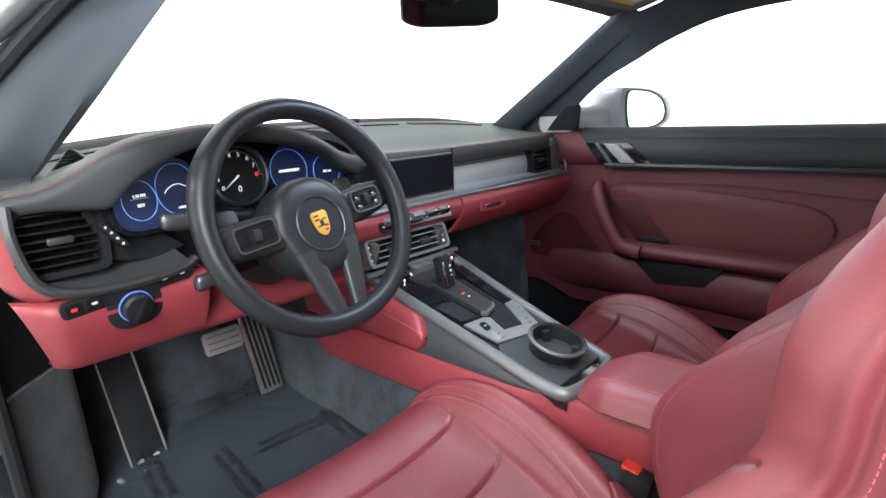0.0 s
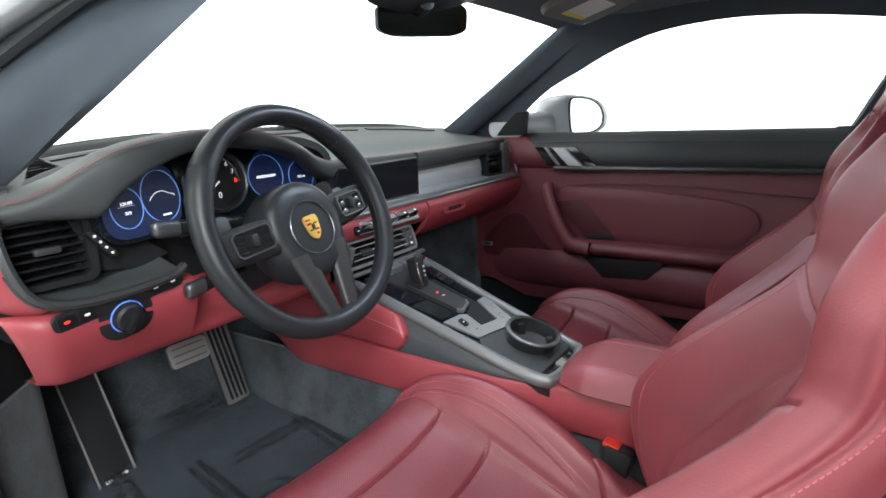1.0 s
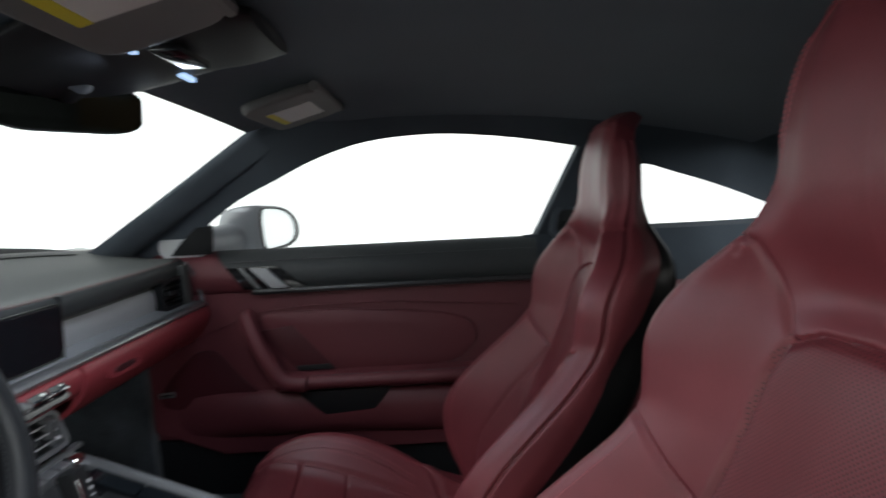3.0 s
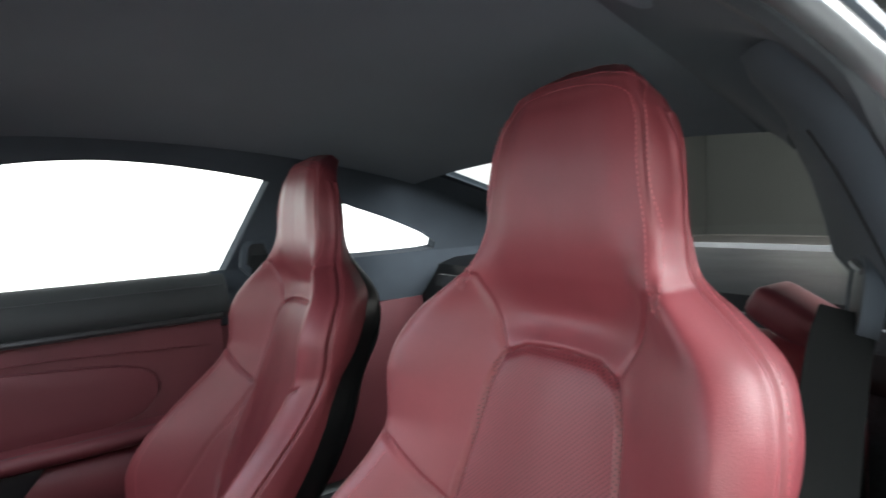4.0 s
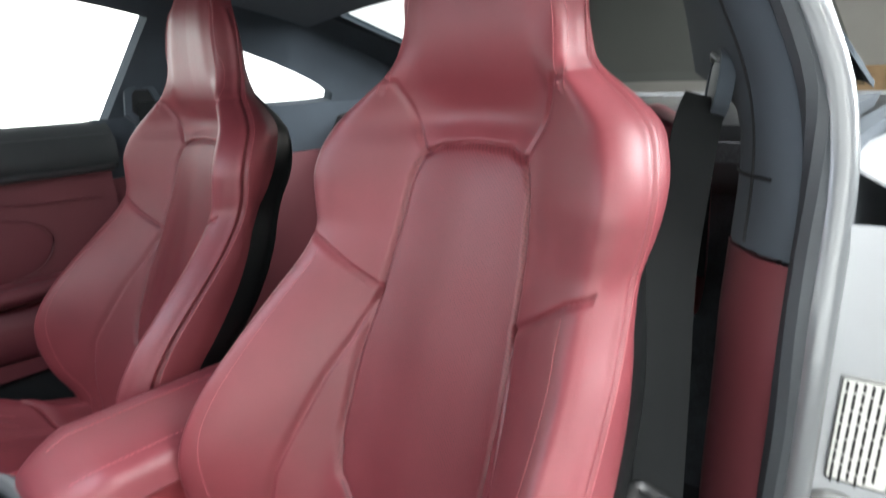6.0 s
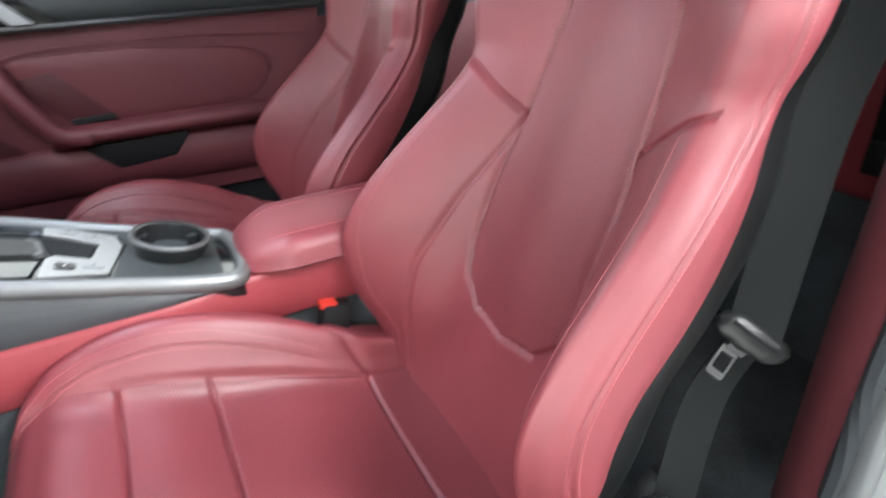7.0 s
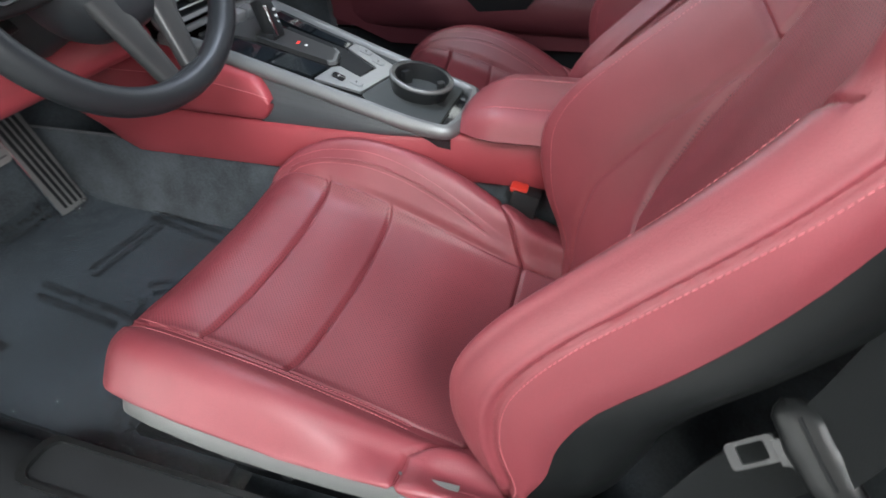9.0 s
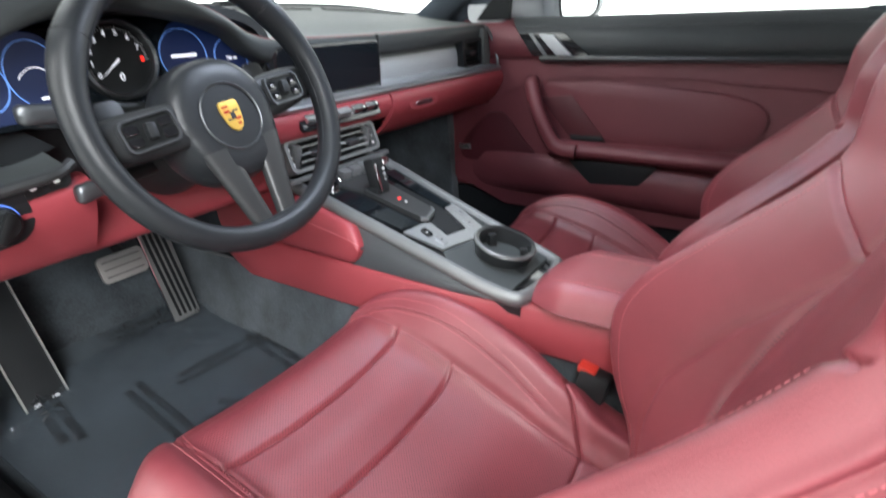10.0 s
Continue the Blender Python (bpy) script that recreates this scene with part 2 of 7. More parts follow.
def loft(rings, closed=True, caps=True):
    bm = bmesh.new()
    rows = [[bm.verts.new(p) for p in r] for r in rings]
    n = len(rows[0])
    for a, b in zip(rows, rows[1:]):
        for i in range(n if closed else n - 1):
            j = (i + 1) % n
            bm.faces.new((a[i], a[j], b[j], b[i]))
    if caps and closed:
        bm.faces.new(rows[0])
        bm.faces.new(rows[-1])
    return bm


def sheet(rings, keep, uv=None):
    """The faces of a grid of points where keep(i, j) holds, with flat map coordinates uv(p) at wish."""
    bm = bmesh.new()
    seen = {}

    def vert(i, j):
        if (i, j) not in seen:
            seen[i, j] = bm.verts.new(rings[i][j])
        return seen[i, j]
    for i in range(len(rings) - 1):
        for j in range(len(rings[0]) - 1):
            if keep(i, j):
                bm.faces.new((vert(i, j), vert(i, j + 1), vert(i + 1, j + 1), vert(i + 1, j)))
    if uv:
        layer = bm.loops.layers.uv.new("flat")
        for f in bm.faces:
            for lp in f.loops:
                lp[layer].uv = uv(lp.vert.co)
    return bm


def solid(rows, t, away=None):
    """A sheet of rows of points made t thick, towards away (a vector) or along its normals."""
    bm = loft(rows, closed=False)
    bmesh.ops.recalc_face_normals(bm, faces=bm.faces)
    bm.normal_update()
    front = list(bm.verts)
    shift = {v: (Vector(away).normalized() if away else -v.normal) * t for v in front}
    faces = list(bm.faces)
    edges = [e for e in bm.edges if len(e.link_faces) == 1]
    back = {v: bm.verts.new(v.co + shift[v]) for v in front}
    for f in faces:
        bm.faces.new([back[v] for v in reversed(f.verts)])
    for e in edges:
        a, b = e.verts
        bm.faces.new((a, b, back[b], back[a]))
    return bm


def spline(pts, n, closed=False):
    """n points along a Catmull-Rom curve through pts, evenly spaced."""
    P = [np.array(p, float) for p in pts]
    out = []
    k = len(P)
    segs = k if closed else k - 1
    for i in range(segs):
        if closed:
            a, b, c, d = P[i - 1], P[i], P[(i + 1) % k], P[(i + 2) % k]
        else:
            a, b, c, d = P[max(i - 1, 0)], P[i], P[i + 1], P[min(i + 2, k - 1)]
        s = np.linspace(0, 1, 48, endpoint=False)[:, None]
        out.append(0.5 * (2 * b + (c - a) * s + (2 * a - 5 * b + 4 * c - d) * s * s + (3 * b - a - 3 * c + d) * s ** 3))
    out.append((P[0] if closed else P[-1])[None, :])
    out = np.concatenate(out)
    d = np.r_[0, np.cumsum(np.linalg.norm(np.diff(out, axis=0), axis=1))]
    q = np.linspace(0, d[-1], n + 1 if closed else n)
    res = np.stack([np.interp(q, d, out[:, i]) for i in range(out.shape[1])], 1)
    return res[:-1] if closed else res


def table(xs, ys):
    """A smooth function through given stations."""
    xs, ys = np.array(xs, float), np.array(ys, float)
    m = np.gradient(ys, xs)

    def f(x):
        x = min(max(x, xs[0]), xs[-1])
        i = min(max(int(np.searchsorted(xs, x)) - 1, 0), len(xs) - 2)
        h = xs[i + 1] - xs[i]
        s = (x - xs[i]) / h
        return float((2 * s ** 3 - 3 * s * s + 1) * ys[i] + (s ** 3 - 2 * s * s + s) * h * m[i] + (3 * s * s - 2 * s ** 3) * ys[i + 1] + (s ** 3 - s * s) * h * m[i + 1])
    return f


def rbox(c, size, bev=0.004, rot=(0, 0, 0), seg=2):
    bm = bmesh.new()
    bmesh.ops.create_cube(bm, size=1)
    bmesh.ops.scale(bm, vec=size, verts=bm.verts)
    if bev:
        bmesh.ops.bevel(bm, geom=list(bm.edges), offset=min(bev, min(size) * 0.48), segments=seg, profile=0.6, affect="EDGES")
    bmesh.ops.transform(bm, matrix=pose(*c, *rot), verts=bm.verts)
    return bm


def prism(poly, to3, a, b, bev=0.0, seg=2):
    """A polygon in a plane, mapped by to3(u, v, w), from depth a to depth b."""
    bm = loft([[to3(u, v, a) for u, v in poly], [to3(u, v, b) for u, v in poly]])
    if bev:
        bmesh.ops.recalc_face_normals(bm, faces=bm.faces)
        bmesh.ops.bevel(bm, geom=[e for e in bm.edges if len(e.link_faces) == 2 and e.calc_face_angle(0) > 0.5], offset=bev, segments=seg, profile=0.6, affect="EDGES", clamp_overlap=True)
    return bm


def tube(pts, r, n=8, closed=False, flat=1.0, up=(0, 0, 1)):
    pts = [Vector(p) for p in pts]
    rings = []
    k = len(pts)
    for i, p in enumerate(pts):
        d = (pts[(i + 1) % k] - pts[i - 1]) if closed else (pts[min(i + 1, k - 1)] - pts[max(i - 1, 0)])
        d.normalize()
        s = d.cross(Vector(up))
        if s.length < 1e-4:
            s = d.cross(Vector((1, 0, 0)))
        s.normalize()
        t = s.cross(d)
        rr = r[i] if hasattr(r, "__len__") else r
        rings.append([p + s * math.cos(a) * rr + t * math.sin(a) * rr * flat for a in np.linspace(0, 2 * math.pi, n, endpoint=False)])
    if closed:
        rings.append(rings[0])
        bm = loft(rings, caps=False)
        bmesh.ops.remove_doubles(bm, verts=bm.verts, dist=1e-6)
        return bm
    return loft(rings)


def lathe(profile, origin, axis, n=40, caps=True):
    """Profile rows of (radius, height) turned about an axis."""
    q = Vector(axis).normalized().to_track_quat("Z", "Y")
    o = Vector(origin)
    rings = []
    for r, h in profile:
        rings.append([o + q @ Vector((math.cos(a) * r, math.sin(a) * r, h)) for a in np.linspace(0, 2 * math.pi, n, endpoint=False)])
    return loft(rings, caps=caps)


def plate(outer, holes, to3, t_vec):
    """A flat sheet with holes, outline in (u, v), made thick by t_vec."""
    bm = bmesh.new()
    edges = []
    for loop in [outer, *holes]:
        vs = [bm.verts.new((u, v, 0)) for u, v in loop]
        for i in range(len(vs)):
            edges.append(bm.edges.new((vs[i], vs[(i + 1) % len(vs)])))
    bmesh.ops.triangle_fill(bm, use_beauty=True, edges=edges)
    faces = list(bm.faces)
    front = list(bm.verts)
    rim = [e for e in bm.edges if len(e.link_faces) == 1]
    flat = {v: (v.co.x, v.co.y) for v in front}
    back = {}
    for v in front:
        u, w = flat[v]
        p = Vector(to3(u, w))
        v.co = p
        back[v] = bm.verts.new(p + Vector(t_vec))
    for f in faces:
        bm.faces.new([back[v] for v in reversed(f.verts)])
    for e in rim:
        a, b = e.verts
        bm.faces.new((a, b, back[b], back[a]))
    return bm


def local(origin, ex, ez):
    """A frame: ex along, ez out of the face; returns a map from (u, v, w)."""
    ex, ez = Vector(ex).normalized(), Vector(ez).normalized()
    ey = ez.cross(ex).normalized()
    ex = ey.cross(ez).normalized()
    o = Vector(origin)
    return lambda u, v, w=0.0: o + ex * u + ey * v + ez * w


def rounded(w, h, r, n=5):
    """The outline of a rounded rectangle about the origin."""
    out = []
    for cx, cy, a0 in ((w / 2 - r, h / 2 - r, 0), (-w / 2 + r, h / 2 - r, 90), (-w / 2 + r, -h / 2 + r, 180), (w / 2 - r, -h / 2 + r, 270)):
        for k in range(n + 1):
            a = radians(a0 + 90 * k / n)
            out.append((cx + r * math.cos(a), cy + r * math.sin(a)))
    return out


def ring_of(outline_out, outline_in, to3, a, b):
    """A frame between two outlines with equal numbers of points."""
    rows = [[to3(u, v, a) for u, v in outline_out], [to3(u, v, b) for u, v in outline_out], [to3(u, v, b) for u, v in outline_in], [to3(u, v, a) for u, v in outline_in]]
    rows.append(rows[0])
    bm = loft(rows, caps=False)
    bmesh.ops.remove_doubles(bm, verts=bm.verts, dist=1e-7)
    return bm


def stitches(pts, step=0.006, length=0.0035, r=0.0007, lift=(0, 0, 0), up=(0, 0, 1)):
    """Short threads along a line, joined."""
    pts = np.array([tuple(p) for p in pts])
    d = np.r_[0, np.cumsum(np.linalg.norm(np.diff(pts, axis=0), axis=1))]
    verts, faces = [], []
    for s in np.arange(0, d[-1] - length, step):
        a = Vector([np.interp(s, d, pts[:, i]) for i in range(3)]) + Vector(lift)
        b = Vector([np.interp(s + length, d, pts[:, i]) for i in range(3)]) + Vector(lift)
        t = (b - a).normalized()
        x = t.cross(Vector(up))
        if x.length < 1e-3:
            x = t.cross(Vector((1, 0, 0)))
        x = x.normalized() * r
        y = x.cross(t).normalized() * r
        k = len(verts)
        for c in (a, b):
            verts += [c + x, c + y, c - x, c - y]
        faces += [(k + i, k + (i + 1) % 4, k + 4 + (i + 1) % 4, k + 4 + i) for i in range(4)] + [(k, k + 1, k + 2, k + 3), (k + 4, k + 5, k + 6, k + 7)]
    me = bpy.data.meshes.new("s")
    me.from_pydata([tuple(v) for v in verts], [], faces)
    bm = bmesh.new()
    bm.from_mesh(me)
    bpy.data.meshes.remove(me)
    return bm


def letters(text, size, to3, depth=0.0006, align="CENTER"):
    """Words in the built-in font as a mesh in a frame."""
    cu = bpy.data.curves.new("t", "FONT")
    cu.body, cu.size, cu.extrude, cu.align_x, cu.align_y, cu.resolution_u = text, size, depth, align, "CENTER", 2
    ob = new("t", cu)
    bpy.context.view_layer.update()
    me = bpy.data.meshes.new_from_object(ob.evaluated_get(bpy.context.evaluated_depsgraph_get()))
    bpy.data.objects.remove(ob)
    bpy.data.curves.remove(cu)
    bm = bmesh.new()
    bm.from_mesh(me)
    bpy.data.meshes.remove(me)
    for v in bm.verts:
        v.co = to3(v.co.x, v.co.y, v.co.z)
    return bm

# ---------- studio and garage ----------
XC = 0.76          # the car's middle line
solo("ground", rbox((1, -3, 0.03), (22, 30, 0.06), 0), M["concrete"], "grey concrete garage floor", "floor", kind="structure")
# Glowing sheet for the white outside; runs on left, unseen, to brighten the footwell.
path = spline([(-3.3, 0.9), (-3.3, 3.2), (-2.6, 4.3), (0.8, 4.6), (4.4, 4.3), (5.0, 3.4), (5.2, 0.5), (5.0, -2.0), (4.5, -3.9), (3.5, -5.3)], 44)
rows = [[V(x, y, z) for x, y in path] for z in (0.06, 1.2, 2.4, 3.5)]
solo("backdrop", solid(rows, 0.05), M["backdrop"], "white photo studio backdrop, glowing by itself", "backdrop", kind="structure")
solo("wall_rear", rbox((1, -13.2, 2.0), (22, 0.2, 3.9), 0), M["wall"], "plain grey garage wall", "wall", kind="structure")
solo("wall_left", rbox((-6.5, -4, 2.0), (0.2, 18, 3.9), 0), M["wall"], "plain grey garage wall", "wall", kind="structure")
solo("wall_right", rbox((7.5, -4, 2.0), (0.2, 18, 3.9), 0), M["wall"], "plain grey garage wall", "wall", kind="structure")
solo("wall_front", rbox((0.5, 5.4, 2.0), (14, 0.2, 3.9), 0), M["wall"], "plain grey garage wall", "wall", kind="structure")
deck = [rbox((0.5, -4, 4.05), (14.4, 19, 0.1), 0)] + [rbox((0.5, -12 + 1.1 * k, 3.96), (14.2, 0.05, 0.1), 0) for k in range(15)]
solo("ceiling", merge(*deck), M["ceiling"], "dark grey ribbed garage ceiling", "ceiling", kind="structure")


def ceiling_lamp(x, y, z):
    t = thing("ceiling_lamp", "white high-bay garage lamp, switched on", "lamp", (x, y, z), "garage ceiling lamps")
    part("housing", rbox((x, y, z + 0.03), (0.5, 0.34, 0.06), 0.01), M["paint"], t)
    part("diffuser", rbox((x, y, z - 0.005), (0.46, 0.30, 0.02), 0.004), M["lamp_glow"], t, "glowing white diffuser")
    part("hanger", tube([(x, y, z + 0.06), (x, y, 4.0)], 0.012, 6), M["steel"], t)
    return t


lamp_a = ceiling_lamp(1.34, -9.2, 3.12)
for x, y in ((3.4, -8.6), (-1.6, -8.2), (-1.6, -4.2), (-2.2, -0.6), (-2.2, 2.0)):
    copy_thing(lamp_a, Matrix.Translation(Vector((x, y, 3.25)) * U))
for k, (x, y) in enumerate(((1.6, -6.5), (0.4, -10.5))):
    solo("conduit", merge(tube([(x - 4, y, 3.55), (x + 5, y, 3.55)], 0.025, 6), *[tube([(x + k, y, 3.54), (x + k, y, 4.02)], 0.01, 5) for k in (-3, 0, 3)]), M["silver_panel"], "thin galvanised ceiling conduit", "pipe", "ceiling conduits")
# stacked stock against the far wall
for x, y, w, h in ((1.45, -12.55, 0.45, 0.78), (1.05, -12.5, 0.34, 0.66), (0.6, -12.5, 0.5, 0.9)):
    solo("cardboard_box", rbox((x, y, 0.06 + h / 2), (w, 0.5, h), 0.01), M["cardboard"], "brown cardboard box standing against the garage wall", "box", "stored boxes")


# ---------- car shell ----------
def side_x(z):
    return 1.425 - 0.42 * (z - 0.92)


WIN = spline([(0.86, 0.925), (0.803, 0.98), (0.72, 1.035), (0.622, 1.079), (0.535, 1.117), (0.425, 1.149), (0.30, 1.160), (0.19, 1.156), (0.066, 1.141), (-0.052, 1.120)], 28).tolist() + [(-0.050, 1.114), (0.038, 0.915)]
WIN.insert(0, (0.865, 0.905))
WIN.append((0.043, 0.905))
QUARTER = spline([(-0.15, 0.930), (-0.13, 0.955), (-0.17, 1.068), (-0.21, 1.074), (-0.276, 1.054), (-0.356, 1.029), (-0.45, 0.995), (-0.523, 0.964), (-0.553, 0.942), (-0.532, 0.928), (-0.335, 0.925)], 40, closed=True).tolist()
OUTER = [(1.20, 0.90), (1.06, 0.925)] + spline([(1.0, 0.955), (0.85, 1.045), (0.62, 1.175), (0.45, 1.208), (0.25, 1.218), (0.0, 1.205), (-0.25, 1.165), (-0.45, 1.115), (-0.8, 1.0), (-1.15, 0.90)], 26).tolist() + [(-1.15, 0.60), (-0.02, 0.60), (-0.02, 0.90)]

shell = thing("wall_car_body", "silver coupe body shell with charcoal cloth inside", "car body", (XC, 0, 0.06), kind="structure")
part("side_frame", plate(OUTER, [WIN, QUARTER], lambda y, z: V(side_x(z), y, z), (0.035, 0, 0.01)), M["pillar"], shell, "charcoal cloth pillar and window surround")
# driver's side: the door stands open, so only the pillars and the roof rail stay
mirror_x = lambda p: V(2 * XC - p[0], p[1], p[2])
def ease(a, b, x):
    k = min(1, max(0, (x - a) / (b - a)))
    return k * k * (3 - 2 * k)


REAR_X = table([0.45, 0.56, 0.70, 0.82, 0.90, 0.96, 1.04, 1.12, 1.25], [0.153, 0.155, 0.157, 0.162, 0.168, 0.181, 0.216, 0.258, 0.325])


def gap_x(y, z):
    rear = REAR_X(z)
    front = 2 * XC - side_x(max(z, 0.90)) + 0.032
    front -= 0.075 * ease(1.02, 1.18, y) * ease(0.95, 0.80, z)
    k = ease(0.1, 0.55, y)
    return rear + (front - rear) * k


GAP = spline([(1.22, 0.45), (1.21, 0.75), (1.17, 0.90), (1.02, 0.985), (0.85, 1.058), (0.65, 1.118), (0.45, 1.160), (0.25, 1.182), (0.05, 1.178), (-0.04, 1.152), (-0.085, 1.122), (-0.095, 1.07), (-0.090, 0.98), (-0.082, 0.92), (-0.06, 0.85), (-0.03, 0.76), (-0.02, 0.60), (-0.02, 0.45)], 110).tolist()
gap3 = [V(gap_x(y, z), y, z) for y, z in GAP]
# outward direction of the opening's edge, in the (y, z) plane
mid = V(0, 0.55, 0.80)
outw = []
for p in gap3:
    d = V(0, (p.y - mid.y) / 0.62, (p.z - mid.z) / 0.38)
    outw.append(d.normalized())


def narrow(p):
    """The frame is slimmer along the rear pillar."""
    return 0.46 + 0.54 * ease(0.60, 0.98, p.y)


def offset(line, x, o):
    return [p + V(x, 0, 0) * narrow(q) + d * o * (narrow(q) if x < 0 else 1) for p, q, d in zip(line, gap3, outw)]


part("door_surround", solid([gap3, offset(gap3, 0.006, 0.018), offset(gap3, 0.018, 0.04), offset(gap3, 0.04, 0.055)], 0.010, (-1, 0, 0.3)), M["pillar"], shell, "charcoal cloth door surround", 60)
part("door_seal", tube(offset(gap3, -0.016, 0.004), 0.011, 8), M["seal"], shell, "dark grey rubber door seal")
gap4 = offset(gap3, -0.046, 0.018)
part("door_frame_edge", tube(gap4, 0.013, 12), M["shaded_paint"], shell, "silver painted door frame edge with shade in its colour")
gap5 = offset(gap3, -0.074, 0.030)
part("outer_seal", tube(gap5[:26], 0.006, 6), M["rubber"], shell, "black outer seal")
part("outer_skin", solid([r[:26] for r in (offset(gap3, -0.078, 0.024), offset(gap3, -0.088, 0.034), offset(gap3, -0.086, 0.05))], 0.004, (1, 0, 0)), M["paint"], shell, "silver painted outer skin", 60)
# haunch behind the door opening
prof = spline([(0.150, 0.905), (0.128, 0.893), (0.09, 0.872), (0.02, 0.84), (-0.04, 0.77), (-0.065, 0.65), (-0.07, 0.40), (-0.05, 0.2)], 26)
part("rear_haunch", solid([[V(x - 0.05 * math.sin(2.2 * k), -0.104 - 0.75 * k, z + 0.01 * math.sin(3 * k)) for x, z in prof] for k in np.linspace(0, 1, 12)], 0.006, (1, 0, 0)), M["paint"], shell, "silver painted rear haunch", 60)
# rear seat corner and belt
rs = thing("folding_bench", "red leather folding rear bench with a charcoal belt", "rear bench", (0.40, -0.42, 0.60))
part("shoulder", rbox((0.425, -0.45, 0.882), (0.115, 0.10, 0.050), 0.02, (0, -28, 0), 3), M["red"], rs, "red leather shoulder roll")
part("back", rbox((0.46, -0.44, 0.72), (0.22, 0.08, 0.28), 0.03, (-8, 0, 0), 3), M["red_trim"], rs, "red leather rear backrest")
part("webbing", rbox((0.35, -0.37, 0.79), (0.046, 0.003, 0.22), 0.001, (-4, 0, 0)), M["belt"], rs, "charcoal woven belt")
part("latch", rbox((0.352, -0.365, 0.665), (0.030, 0.014, 0.045), 0.005), M["plastic"], rs)
# inner rear quarter on the driver's side
rows = [[V(0.155 + 0.40 * max(0, z - 0.9) + 0.0 * y, y, z) for y in np.linspace(-0.12, -1.15, 10)] for z in np.linspace(0.5, 0.92, 6)]
part("rear_quarter", solid(rows, 0.02, (-1, 0, 0)), M["pillar"], shell, "charcoal rear quarter trim")
# roof lining: arched across, falling to the rear
roof_z = table([-0.9, -0.6, -0.42, -0.25, 0.0, 0.25, 0.45, 0.60, 0.66], [1.02, 1.09, 1.145, 1.18, 1.215, 1.232, 1.228, 1.205, 1.188])
half_w = table([-0.9, -0.42, 0.0, 0.3, 0.66], [0.56, 0.545, 0.53, 0.535, 0.535])
rows = []
for y in np.linspace(0.665, -0.425, 40):
    zc, hw = roof_z(y), half_w(y)
    edge = 1.0 - 0.0
    near = 0.200 + 0.068 * ease(0.30, -0.05, y)
    rows.append([V(XC + (hw * s if s > 0 else (XC - near) * s / 1.03 if near > XC - hw * 1.03 else hw * s), y, zc - 0.032 * (1 - 0.75 * ease(0.42, 0.64, y)) * abs(s) ** 2.4) for s in np.linspace(-1.03, 1.03, 41)])
solo("headliner", solid(rows, 0.012, (0, 0, 1)), M["headliner"], "charcoal cloth roof lining", "headliner", kind="structure")
solo("roof_panel", solid([[p + V(0, 0, 0.03) for p in r] for r in rows], 0.01, (0, 0, 1)), M["paint"], "silver painted roof panel", "roof", kind="structure")
# sail panels between quarter window and rear window
for sgn in (1, -1):
    rows = []
    for k in np.linspace(0, 1, 12):
        y = -0.40 - 0.75 * k
        a = V(XC + sgn * (side_x(1.12 - 0.21 * k) - XC), y, 1.125 - 0.215 * k)
        a.x = max(a.x, 0.31)
        b = V(XC + sgn * (0.462 + 0.05 * k), y - 0.04, 1.132 - 0.215 * k)
        rows.append([a + (b - a) * s + V(0, 0, 0.02 * math.sin(math.pi * s)) for s in np.linspace(-0.3, 1.04, 10)])
    part("sail_panel", solid(rows, 0.015, (0, 0, 1)), M["pillar"], shell)
# rear window and shelf
rows = [[V(XC + s * 0.50, -0.42 - 0.76 * k, 1.137 - 0.215 * k + 0.02 * (1 - s * s)) for s in np.linspace(-1, 1, 12)] for k in np.linspace(0, 1, 10)]
rear = solo("window_rear", loft(rows, closed=False), M["tinted_glass"], "dark tinted sloping rear window", "window", kind="structure")
rear.visible_shadow = False
rows = [[V(XC + s * 0.66, y, z) for s in np.linspace(-1, 1, 9)] for y, z in ((-0.50, 0.80), (-0.56, 0.885), (-0.62, 0.90), (-0.9, 0.905), (-1.2, 0.90))]
solo("rear_shelf", solid(rows, 0.02, (0, 0, -1)), M["plastic"], "black moulded shelf below the rear window", "shelf", kind="structure")
for sgn in (1, -1):
    rows = [[V(XC + sgn * ((0.655 if sgn > 0 else 0.54) - 0.02 * math.sin(3 * k)), y, z) for y in np.linspace(0.065 if sgn > 0 else -0.2, -0.75, 12)] for k, z in zip(np.linspace(0, 1, 8), np.linspace(0.80, 0.35, 8))]
    part("rear_side_panel", solid(rows, 0.02, (sgn, 0, 0)), M["red_shaded"], shell, "red leather rear side panel")
    rows = [[V(XC + sgn * ((0.663 if sgn > 0 else 0.55) - 0.012 * math.sin(math.pi * k)), y, 0.80 + 0.125 * k) for y in np.linspace(0.065 if sgn > 0 else -0.2, -0.75, 12)] for k in np.linspace(0, 1, 6)]
    part("rear_ledge_trim", solid(rows, 0.02, (sgn, 0, 0)), M["pillar"], shell, "charcoal rear ledge trim")
rows = [[V(XC + s * 0.62, y, z) for s in np.linspace(-1, 1, 9)] for y, z in ((-0.32, 0.36), (-0.45, 0.60), (-0.53, 0.86))]
solo("rear_bulkhead", solid(rows, 0.03, (0, -1, 0)), M["carpet"], "charcoal carpeted rear bulkhead", "bulkhead", kind="structure")
# floor and footwells
rows = [[V(x, y, z) for x in np.linspace(0.12, 1.41, 12)] for y, z in ((-0.5, 0.33), (0.2, 0.325), (0.8, 0.332), (1.10, 0.345), (1.20, 0.37), (1.30, 0.48), (1.36, 0.85))]
solo("floor", solid(rows, 0.02, (0, 0, -1)), M["carpet"], "charcoal carpeted car floor rising to the bulkhead", "floor", kind="structure")
